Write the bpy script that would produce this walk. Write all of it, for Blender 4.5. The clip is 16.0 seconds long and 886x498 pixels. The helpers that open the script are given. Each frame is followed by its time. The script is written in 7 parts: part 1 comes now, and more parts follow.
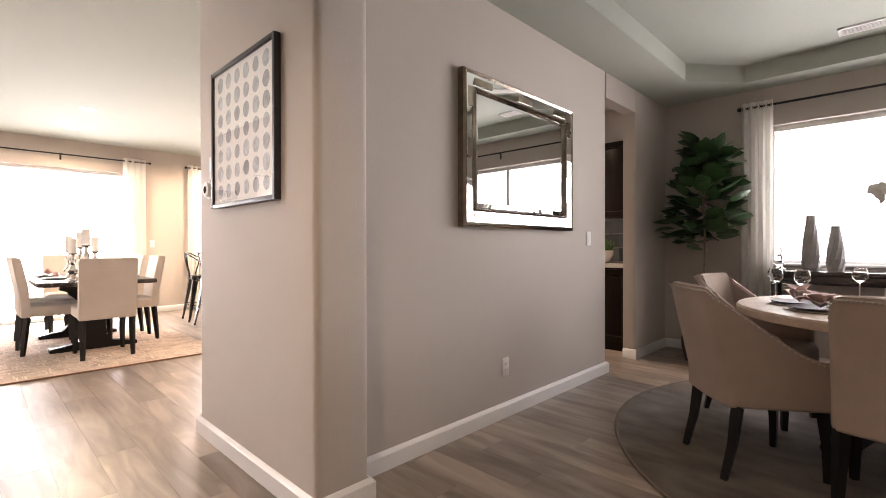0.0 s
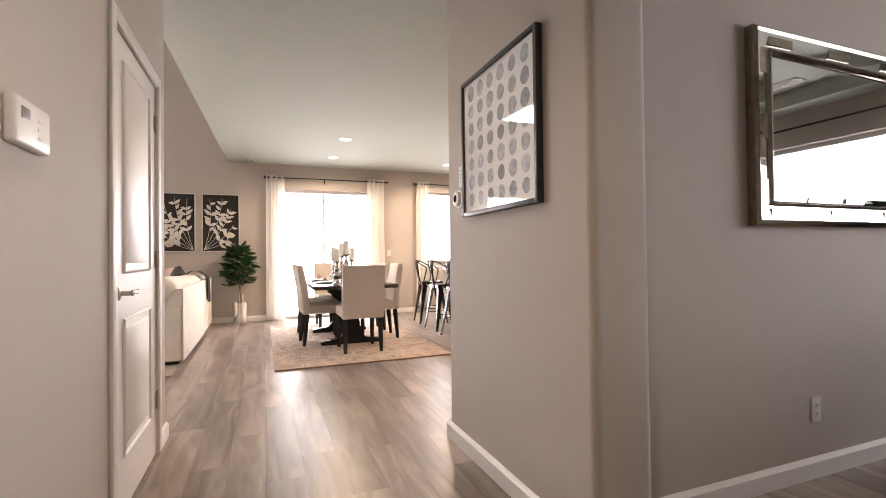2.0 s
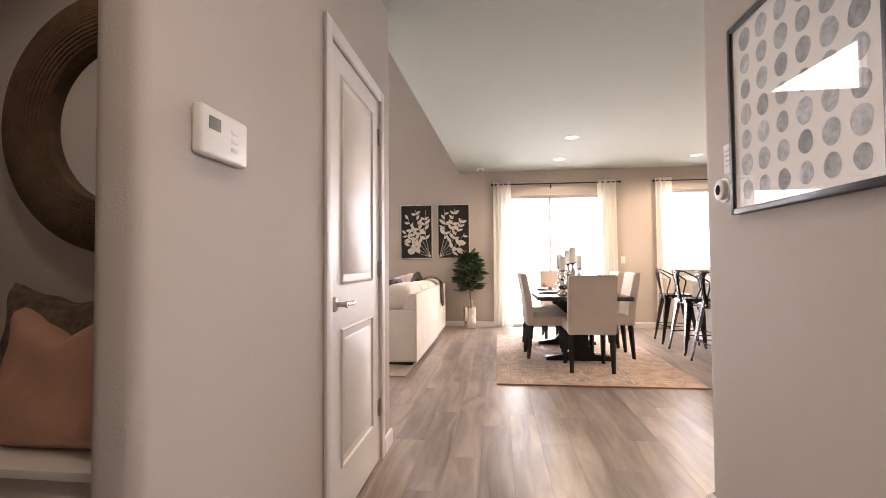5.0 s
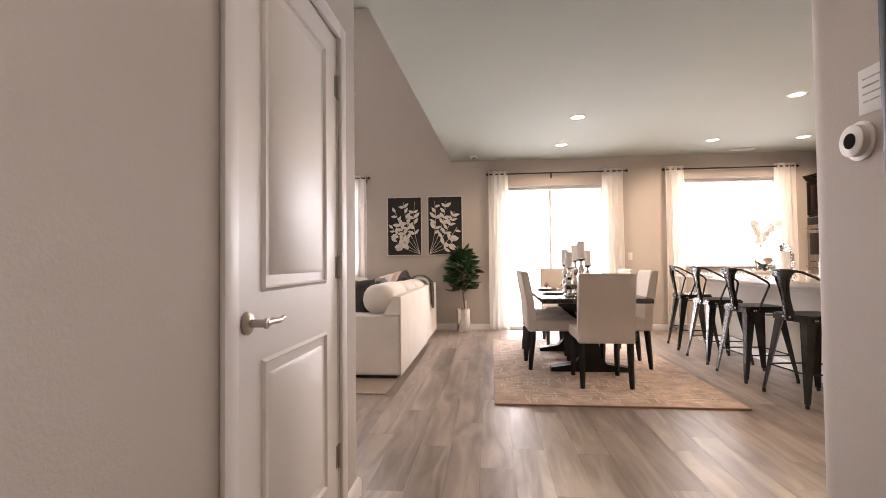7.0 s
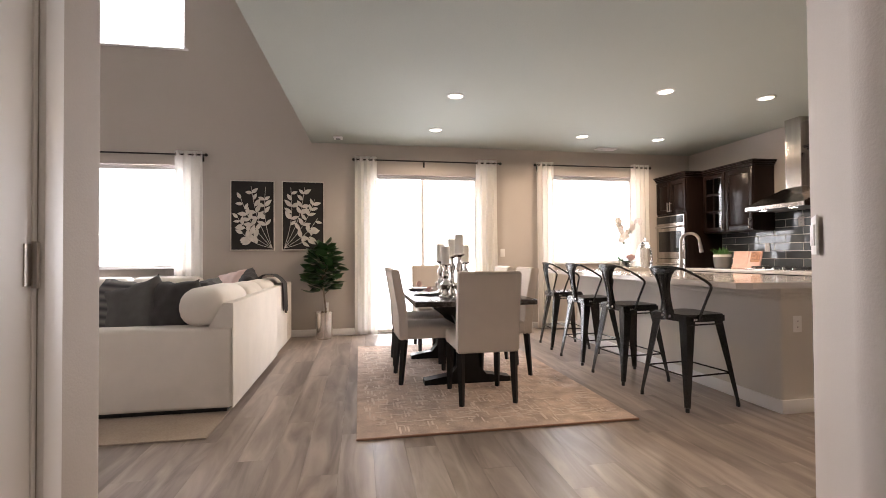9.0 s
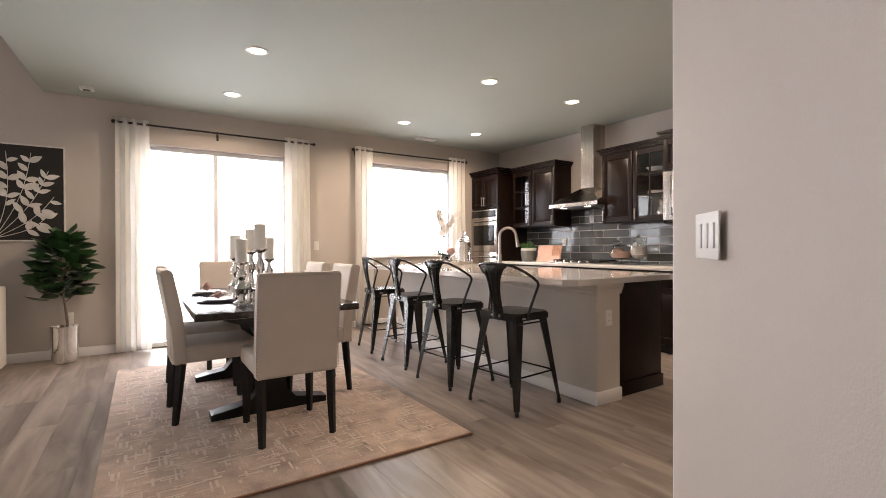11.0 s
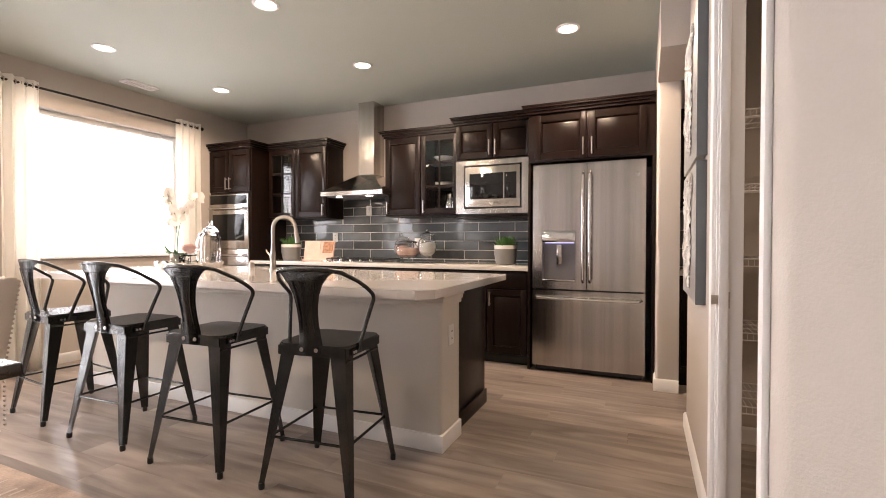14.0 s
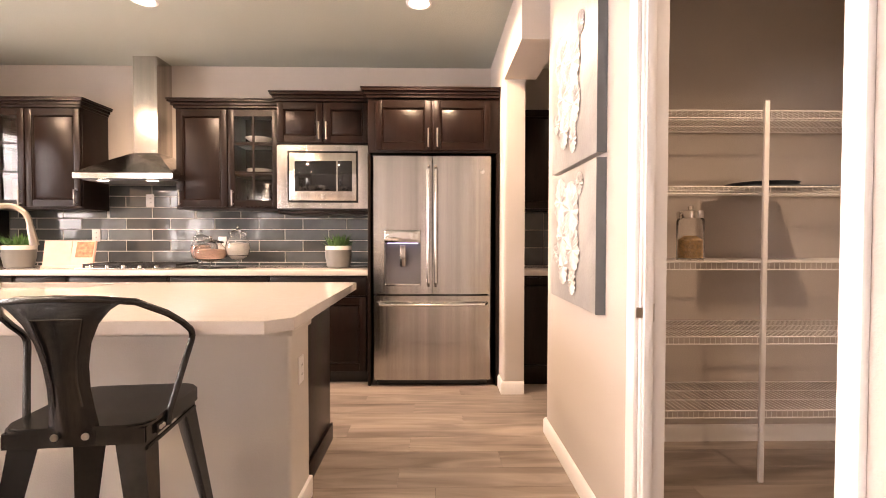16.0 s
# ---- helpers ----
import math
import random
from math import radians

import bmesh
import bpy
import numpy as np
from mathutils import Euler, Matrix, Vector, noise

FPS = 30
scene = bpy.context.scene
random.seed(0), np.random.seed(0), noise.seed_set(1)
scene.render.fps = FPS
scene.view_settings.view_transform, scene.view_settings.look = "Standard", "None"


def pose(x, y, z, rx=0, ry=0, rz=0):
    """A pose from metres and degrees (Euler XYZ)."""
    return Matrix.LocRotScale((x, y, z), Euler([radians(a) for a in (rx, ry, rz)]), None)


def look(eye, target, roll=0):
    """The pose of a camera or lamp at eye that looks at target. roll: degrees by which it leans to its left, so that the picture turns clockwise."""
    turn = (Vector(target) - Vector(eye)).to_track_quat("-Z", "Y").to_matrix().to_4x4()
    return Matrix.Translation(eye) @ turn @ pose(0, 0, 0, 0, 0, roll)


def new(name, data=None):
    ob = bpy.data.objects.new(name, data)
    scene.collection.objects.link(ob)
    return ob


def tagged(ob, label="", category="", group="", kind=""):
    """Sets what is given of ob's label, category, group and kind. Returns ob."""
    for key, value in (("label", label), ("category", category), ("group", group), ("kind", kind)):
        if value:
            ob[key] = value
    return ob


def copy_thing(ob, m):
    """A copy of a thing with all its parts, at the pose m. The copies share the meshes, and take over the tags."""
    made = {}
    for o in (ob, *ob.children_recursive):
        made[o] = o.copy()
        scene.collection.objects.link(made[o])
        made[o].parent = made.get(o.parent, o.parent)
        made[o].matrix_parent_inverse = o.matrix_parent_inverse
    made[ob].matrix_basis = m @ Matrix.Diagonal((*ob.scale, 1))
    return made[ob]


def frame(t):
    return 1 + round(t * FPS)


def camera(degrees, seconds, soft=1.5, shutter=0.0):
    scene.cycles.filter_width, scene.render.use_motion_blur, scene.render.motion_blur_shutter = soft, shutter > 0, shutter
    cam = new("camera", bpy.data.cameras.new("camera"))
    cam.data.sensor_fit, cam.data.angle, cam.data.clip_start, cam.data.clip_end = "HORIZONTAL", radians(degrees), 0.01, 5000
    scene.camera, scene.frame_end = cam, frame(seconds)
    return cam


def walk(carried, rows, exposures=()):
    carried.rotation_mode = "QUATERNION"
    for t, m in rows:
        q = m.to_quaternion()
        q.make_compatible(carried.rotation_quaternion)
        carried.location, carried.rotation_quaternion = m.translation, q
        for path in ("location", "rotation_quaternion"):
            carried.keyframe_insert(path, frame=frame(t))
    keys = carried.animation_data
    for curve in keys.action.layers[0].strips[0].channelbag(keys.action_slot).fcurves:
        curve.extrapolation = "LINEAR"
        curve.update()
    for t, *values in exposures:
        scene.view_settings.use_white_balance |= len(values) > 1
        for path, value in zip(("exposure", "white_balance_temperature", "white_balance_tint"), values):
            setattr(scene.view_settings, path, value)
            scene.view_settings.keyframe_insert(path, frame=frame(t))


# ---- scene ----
cam = camera(87.6, 16.0, soft=0.9)
PATH = [
    (0, (0.259, 0.259, 1.107), (-1.138, 1.69, 1.096), -0.1),
    (0.5, (0.121, 0.205, 1.109), (-1.426, 1.473, 1.105), -0.3),
    (1, (-0.004, 0.152, 1.109), (-1.669, 1.26, 1.113), -0.5),
    (1.5, (-0.058, 0.131, 1.112), (-1.829, 1.06, 1.127), -0.7),
    (2, (-0.082, 0.154, 1.107), (-1.945, 0.882, 1.133), -0.7),
    (2.5, (-0.116, 0.16, 1.111), (-2.046, 0.683, 1.148), -0.7),
    (3, (-0.133, 0.169, 1.11), (-2.107, 0.491, 1.154), -0.6),
    (3.5, (-0.166, 0.198, 1.112), (-2.161, 0.328, 1.164), -0.6),
    (4, (-0.213, 0.229, 1.119), (-2.211, 0.183, 1.175), -0.5),
    (4.5, (-0.326, 0.26, 1.129), (-2.316, 0.069, 1.187), -0.4),
    (4.7, (-0.392, 0.273, 1.136), (-2.377, 0.041, 1.195), -0.4),
    (7, (-1.207, 0.235, 1.124), (-3.196, 0.031, 1.174), -0.6),
    (7.5, (-1.425, 0.237, 1.111), (-3.422, 0.131, 1.161), -0.5),
    (8, (-1.635, 0.25, 1.115), (-3.634, 0.278, 1.161), -0.5),
    (8.5, (-1.816, 0.267, 1.109), (-3.807, 0.449, 1.15), -0.4),
    (9, (-1.985, 0.277, 1.112), (-3.952, 0.633, 1.144), -0.4),
    (9.5, (-2.14, 0.315, 1.104), (-4.064, 0.861, 1.13), -0.4),
    (10, (-2.309, 0.366, 1.109), (-4.168, 1.103, 1.125), -0.4),
    (10.2, (-2.352, 0.382, 1.121), (-4.179, 1.195, 1.13), -0.4),
    (12.5, (-3.196, 0.65, 1.159), (-4.5, 2.167, 1.131), 0.19),
    (13, (-3.401, 0.724, 1.167), (-4.55, 2.36, 1.134), 0.17),
    (13.5, (-3.575, 0.787, 1.16), (-4.56, 2.529, 1.127), 0.08),
    (14, (-3.741, 0.893, 1.144), (-4.542, 2.726, 1.113), 0.09),
    (14.5, (-3.894, 1.003, 1.16), (-4.502, 2.907, 1.124), 0.05),
    (15, (-4.03, 1.095, 1.175), (-4.432, 3.054, 1.133), 0.0),
    (15.5, (-4.117, 1.195, 1.177), (-4.300, 3.186, 1.132), 0.03),
    (16, (-4.175, 1.341, 1.177), (-4.139, 3.338, 1.130), 0.08),
]
EXPOSURES = [(0.0, 0.90, 6900, 17), (1.5, 0.50, 6800, 16), (2.5, 0.25, 6800, 17), (4.5, 0.32, 6750, 18), (7.0, 0.03, 6700, 18), (9.0, -0.29, 6450, 14), (12.5, -0.33, 6350, 13), (14.0, 0.06, 6550, 15), (15.0, 0.36, 6950, 20), (16.0, 0.75, 7450, 23)]
walk(cam, [(t, look(eye, target, roll)) for t, eye, target, roll in PATH], EXPOSURES)

# ---- world, sun, large lights ----
world = bpy.data.worlds.new("overcast_sky")
scene.world = world
world.use_nodes = True
_w = world.node_tree
_sky = _w.nodes.new("ShaderNodeTexSky")
_sky.sky_type, _sky.sun_disc = "NISHITA", False
_sky.sun_elevation, _sky.sun_rotation = radians(48), radians(250)
_sky.air_density, _sky.dust_density, _sky.ozone_density = 1.0, 4.0, 0.6
_w.links.new(_sky.outputs[0], _w.nodes["Background"].inputs[0])
_w.nodes["Background"].inputs[1].default_value = 0.15


def area_lamp(name, m, w, h, power, colour=(1, 1, 1), shape="RECTANGLE"):
    lamp = bpy.data.lights.new(name, "AREA")
    lamp.shape, lamp.size, lamp.size_y, lamp.energy, lamp.color = shape, w, h, power, colour
    ob = new(name, lamp)
    ob.matrix_world = m
    return ob


_sun = bpy.data.lights.new("sun", "SUN")
_sun.energy, _sun.angle, _sun.color = 1.0, radians(14), (1.0, 0.96, 0.9)
new("sun", _sun).matrix_world = look((0, 0, 30), (11, -14, 0))

# daylight standing in the window openings, falling as from an overcast sky
DAY = (0.97, 0.975, 1.0)


def window_light(name, at, towards, w, h, power):
    ob = area_lamp(name, look(at, towards), w, h, power, DAY)
    ob.data.spread = radians(150)


window_light("window_light_living", (-9.22, -2.95, 1.72), (-5.0, -2.95, 0.2), 2.6, 1.75, 185)
window_light("window_light_upper", (-9.22, -2.95, 4.50), (-5.0, -2.95, 2.6), 2.6, 1.5, 210)
window_light("window_light_patio", (-9.45, 1.05, 1.05), (-5.0, 1.05, -0.5), 2.9, 3.3, 250)
window_light("window_light_kitchen", (-9.22, 4.45, 1.72), (-5.0, 4.0, 0.2), 3.4, 1.75, 135)
window_light("window_light_dining", (0.5, 6.12, 1.65), (0.72, 2.2, 1.75), 3.6, 1.75, 95)

# ---- materials ----
MATS = {}


def mat(name, colour, rough=0.5, metal=0.0, spec=0.5, var=0.06, scale=6.0, bump=0.0, bump_scale=80.0, stretch=(1, 1, 1), rand=0.0, coat=0.0, emit=0.0, fine=0.0, fine_scale=120.0):
    """A surface with broad and fine variation of colour and relief."""
    m = bpy.data.materials.new(name)
    m.use_nodes = True
    n, l = m.node_tree.nodes, m.node_tree.links
    b = n["Principled BSDF"]
    b.inputs["Roughness"].default_value, b.inputs["Metallic"].default_value = rough, metal
    b.inputs["Specular IOR Level"].default_value = spec
    b.inputs["Coat Weight"].default_value = coat
    tc = n.new("ShaderNodeTexCoord")
    mp = n.new("ShaderNodeMapping")
    mp.inputs["Scale"].default_value = stretch
    l.new(tc.outputs["Object"], mp.inputs["Vector"])
    nz = n.new("ShaderNodeTexNoise")
    nz.inputs["Scale"].default_value, nz.inputs["Detail"].default_value = scale, 4
    l.new(mp.outputs[0], nz.inputs["Vector"])
    hsv = n.new("ShaderNodeHueSaturation")
    hsv.inputs["Color"].default_value = (*colour, 1)
    rng = n.new("ShaderNodeMapRange")
    rng.inputs[1].default_value, rng.inputs[2].default_value = 0.25, 0.75
    rng.inputs[3].default_value, rng.inputs[4].default_value = 1 - var, 1 + var
    l.new(nz.outputs["Fac"], rng.inputs[0])
    out = rng.outputs[0]
    if fine:
        nf = n.new("ShaderNodeTexNoise")
        nf.inputs["Scale"].default_value, nf.inputs["Detail"].default_value = fine_scale, 3
        l.new(mp.outputs[0], nf.inputs["Vector"])
        rf = n.new("ShaderNodeMapRange")
        rf.inputs[1].default_value, rf.inputs[2].default_value = 0.25, 0.75
        rf.inputs[3].default_value, rf.inputs[4].default_value = 1 - fine, 1 + fine
        l.new(nf.outputs["Fac"], rf.inputs[0])
        mu = n.new("ShaderNodeMath")
        mu.operation = "MULTIPLY"
        l.new(out, mu.inputs[0]), l.new(rf.outputs[0], mu.inputs[1])
        out = mu.outputs[0]
    if rand:
        oi = n.new("ShaderNodeObjectInfo")
        rr = n.new("ShaderNodeMapRange")
        rr.inputs[3].default_value, rr.inputs[4].default_value = 1 - rand, 1 + rand
        l.new(oi.outputs["Random"], rr.inputs[0])
        mu = n.new("ShaderNodeMath")
        mu.operation = "MULTIPLY"
        l.new(out, mu.inputs[0]), l.new(rr.outputs[0], mu.inputs[1])
        out = mu.outputs[0]
    l.new(out, hsv.inputs["Value"])
    l.new(hsv.outputs[0], b.inputs["Base Color"])
    if bump:
        nb = n.new("ShaderNodeTexNoise")
        nb.inputs["Scale"].default_value, nb.inputs["Detail"].default_value = bump_scale, 3
        l.new(mp.outputs[0], nb.inputs["Vector"])
        bp = n.new("ShaderNodeBump")
        bp.inputs["Strength"].default_value, bp.inputs["Distance"].default_value = bump, 0.01
        l.new(nb.outputs["Fac"], bp.inputs["Height"])
        l.new(bp.outputs[0], b.inputs["Normal"])
    if emit:
        b.inputs["Emission Color"].default_value = (*colour, 1)
        b.inputs["Emission Strength"].default_value = emit
    MATS[name] = m
    return m


def glass(name, colour=(1, 1, 1), rough=0.0, ior=1.45):
    m = bpy.data.materials.new(name)
    m.use_nodes = True
    b = m.node_tree.nodes["Principled BSDF"]
    b.inputs["Base Color"].default_value = (*colour, 1)
    b.inputs["Roughness"].default_value, b.inputs["IOR"].default_value = rough, ior
    b.inputs["Transmission Weight"].default_value = 1
    return m


WALL = mat("wall_paint", (0.50, 0.45, 0.41), 0.75, var=0.02, scale=1.5, bump=0.12, bump_scale=160, fine=0.015)
# white ceiling darkened in colour, as the lamps light it too strongly
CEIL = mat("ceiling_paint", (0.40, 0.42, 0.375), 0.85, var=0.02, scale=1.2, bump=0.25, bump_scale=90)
TRIM = mat("white_trim_paint", (0.78, 0.76, 0.75), 0.4, var=0.015, scale=3, bump=0.03, bump_scale=60)
# the wall paint in a lighter colour, so the island front looks better lit
WALL_LIT = mat("wall_paint_lightened", (0.57, 0.53, 0.48), 0.7, var=0.02, scale=2, bump=0.1, bump_scale=160)
ESP = mat("espresso_cabinet_wood", (0.010, 0.0048, 0.0034), 0.3, spec=0.19, var=0.35, scale=5, stretch=(6, 6, 0.6), bump=0.06, bump_scale=60, fine=0.2, fine_scale=40)
ESPD = mat("espresso_table_wood", (0.03, 0.022, 0.02), 0.16, spec=0.8, var=0.3, scale=5, stretch=(0.6, 6, 6), bump=0.08, bump_scale=50, coat=0.1)
BLKWOOD = mat("black_leg_wood", (0.009, 0.008, 0.008), 0.4, spec=0.3, var=0.2, scale=10)
# brushed steel; the broad vertical colour streaks imitate reflected bands
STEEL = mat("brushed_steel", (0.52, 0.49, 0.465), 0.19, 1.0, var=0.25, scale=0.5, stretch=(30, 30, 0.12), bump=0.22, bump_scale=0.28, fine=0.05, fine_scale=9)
CHROME = mat("chrome", (0.72, 0.70, 0.68), 0.13, 1.0, var=0.03)
NICKEL = mat("brushed_nickel", (0.50, 0.46, 0.42), 0.28, 1.0, var=0.05, scale=20)
DARKGLASS = mat("dark_appliance_glass", (0.008, 0.008, 0.009), 0.05, var=0.1)
BLACK = mat("black_plastic", (0.01, 0.01, 0.01), 0.35, var=0.1)
IRON = mat("black_iron", (0.013, 0.012, 0.012), 0.45, 0.3, var=0.15, scale=30)
GUN = mat("gunmetal_stool_steel", (0.06, 0.06, 0.06), 0.27, 0.9, var=0.35, scale=9, fine=0.15, fine_scale=60, bump=0.02)
LINEN = mat("beige_linen", (0.62, 0.55, 0.49), 0.9, var=0.04, scale=8, bump=0.35, bump_scale=420, fine=0.06, fine_scale=300)
# rose beige linen, darkened in colour to make the dining chairs look backlit
LINEN_BACKLIT = mat("backlit_rose_linen", (0.42, 0.33, 0.28), 0.9, var=0.05, scale=8, bump=0.35, bump_scale=420, fine=0.06, fine_scale=300)
SOFAM = mat("cream_sofa_fabric", (0.73, 0.68, 0.62), 0.92, var=0.05, scale=5, bump=0.3, bump_scale=300, fine=0.04, fine_scale=250)
CURT = mat("white_curtain_linen", (0.90, 0.88, 0.85), 0.9, var=0.03, scale=10, bump=0.2, bump_scale=300, stretch=(1, 1, 0.3), fine=0.03)
_n, _l = CURT.node_tree.nodes, CURT.node_tree.links
_tr, _mx = _n.new("ShaderNodeBsdfTranslucent"), _n.new("ShaderNodeMixShader")
_tr.inputs["Color"].default_value = (0.94, 0.92, 0.89, 1)
_mx.inputs[0].default_value = 0.5
_l.new(_n["Principled BSDF"].outputs[0], _mx.inputs[1]), _l.new(_tr.outputs[0], _mx.inputs[2])
_l.new(_mx.outputs[0], _n["Material Output"].inputs["Surface"])
QUARTZ = mat("white_quartz", (0.58, 0.535, 0.505), 0.09, var=0.03, scale=25, fine=0.03, fine_scale=200)
TILE = mat("grey_glass_tile", (0.085, 0.096, 0.105), 0.06, var=0.12, scale=9, rand=0.4, coat=0.6)
GROUT = mat("pale_grout", (0.70, 0.68, 0.65), 0.9, var=0.05)
RUG = mat("tan_rug_pile", (0.53, 0.41, 0.335), 0.95, var=0.3, scale=7, bump=0.5, bump_scale=220, fine=0.12, fine_scale=90)
RUGG = mat("grey_rug_pile", (0.15, 0.13, 0.115), 0.95, var=0.38, scale=3.5, stretch=(1, 2.2, 1), bump=0.4, bump_scale=220, fine=0.1, fine_scale=70)
RUGL = mat("pale_tan_rug_pile", (0.40, 0.33, 0.27), 0.95, var=0.14, scale=3, bump=0.4, bump_scale=220, fine=0.1, fine_scale=70)
LEAF = mat("dark_green_leaf", (0.03, 0.08, 0.024), 0.32, var=0.35, scale=7, bump=0.1, bump_scale=60)
LEAF2 = mat("fresh_green_leaf", (0.06, 0.16, 0.035), 0.45, var=0.35, scale=9)
BARK = mat("pale_bark", (0.24, 0.19, 0.14), 0.85, var=0.25, scale=30, bump=0.4)
SILVER = mat("hammered_silver", (0.90, 0.89, 0.88), 0.14, 1.0, var=0.05, scale=25, bump=0.15, bump_scale=18)
SOIL = mat("potting_soil", (0.03, 0.02, 0.015), 0.95, var=0.3, bump=0.6, bump_scale=80)
GLASSM = glass("clear_glass")
MERC = mat("mercury_glass", (0.74, 0.73, 0.71), 0.07, 1.0, var=0.15, scale=40, bump=0.1, bump_scale=60)
WAX = mat("ivory_wax", (0.86, 0.83, 0.78), 0.5, var=0.03)
PLAST = mat("white_plastic", (0.78, 0.76, 0.74), 0.35, var=0.01)
WIRE = mat("white_coated_wire", (0.74, 0.71, 0.69), 0.4, var=0.02)
MIRROR = mat("mirror_silver", (0.86, 0.86, 0.85), 0.015, 1.0, var=0.0)
BRONZE = mat("antiqued_mirror_edge", (0.42, 0.36, 0.29), 0.14, 1.0, var=0.2, scale=20)
BLUSH = mat("blush_velvet", (0.52, 0.30, 0.22), 0.85, var=0.08, scale=5, bump=0.15, bump_scale=200)
DARKFAB = mat("charcoal_fabric", (0.055, 0.05, 0.05), 0.9, var=0.2, scale=12, bump=0.5, bump_scale=120)
GREYFAB = mat("grey_knit", (0.115, 0.11, 0.107), 0.95, var=0.12, scale=14, bump=0.5, bump_scale=220)
FUR = mat("taupe_shag", (0.16, 0.12, 0.09), 0.95, var=0.4, scale=30, bump=0.8, bump_scale=150)
WEAVE = mat("brown_woven_rope", (0.10, 0.058, 0.032), 0.7, var=0.3, scale=14, bump=0.5, bump_scale=90, fine=0.2)
CANVAS = mat("black_canvas", (0.022, 0.020, 0.019), 0.8, var=0.3, scale=3, bump=0.2, bump_scale=300)
PETAL = mat("off_white_paint", (0.66, 0.62, 0.57), 0.8, var=0.15, scale=12, bump=0.2, bump_scale=100)
PAPER = mat("white_paper", (0.80, 0.79, 0.78), 0.8, var=0.01)
INK = mat("grey_blue_ink", (0.36, 0.38, 0.42), 0.8, var=0.3, scale=14, rand=0.35, fine=0.3, fine_scale=50)
GREYART = mat("silver_grey_canvas", (0.34, 0.325, 0.31), 0.45, var=0.25, scale=4, bump=0.2, bump_scale=60)
PEWTER = mat("dark_pewter_frame", (0.05, 0.052, 0.056), 0.35, 0.4, var=0.15, scale=20)
GREYEDGE = mat("slate_canvas_edge", (0.12, 0.13, 0.14), 0.6, var=0.1)
SHELLW = mat("silver_white_relief", (0.56, 0.535, 0.51), 0.28, var=0.25, scale=18, bump=0.4, bump_scale=60)
CERAM = mat("grey_ceramic", (0.18, 0.175, 0.17), 0.35, var=0.06, scale=14)
CERAMW = mat("white_ceramic", (0.74, 0.71, 0.68), 0.25, var=0.03)
PINKP = mat("blush_paper", (0.68, 0.44, 0.36), 0.7, var=0.1, scale=20)
FOODR = mat("cookbook_print", (0.35, 0.16, 0.08), 0.6, var=0.6, scale=35)
PASTA = mat("dry_pasta", (0.62, 0.40, 0.18), 0.7, var=0.3, scale=60, bump=0.5)
FLOWER = mat("white_orchid", (0.82, 0.78, 0.76), 0.6, var=0.05)
PINKFL = mat("pale_pink_petal", (0.74, 0.55, 0.51), 0.7, var=0.1)
TABLEW = mat("whitewashed_wood", (0.55, 0.42, 0.32), 0.5, var=0.15, scale=3, stretch=(1, 6, 6), bump=0.1, fine=0.1, fine_scale=30)
LAMPW = mat("downlight_lens", (1.0, 0.86, 0.70), 0.5, emit=14.0)
BLUEL = mat("dispenser_glow", (0.62, 0.58, 1.0), 0.5, emit=2.0)
STONEV = mat("grey_vase_relief", (0.42, 0.41, 0.42), 0.7, var=0.12, scale=10, bump=0.4, bump_scale=30)
GRASS = mat("lawn", (0.07, 0.10, 0.04), 0.95, var=0.3, scale=2, fine=0.3, fine_scale=60)
SUB = mat("subfloor", (0.05, 0.04, 0.035), 0.9, var=0.1)


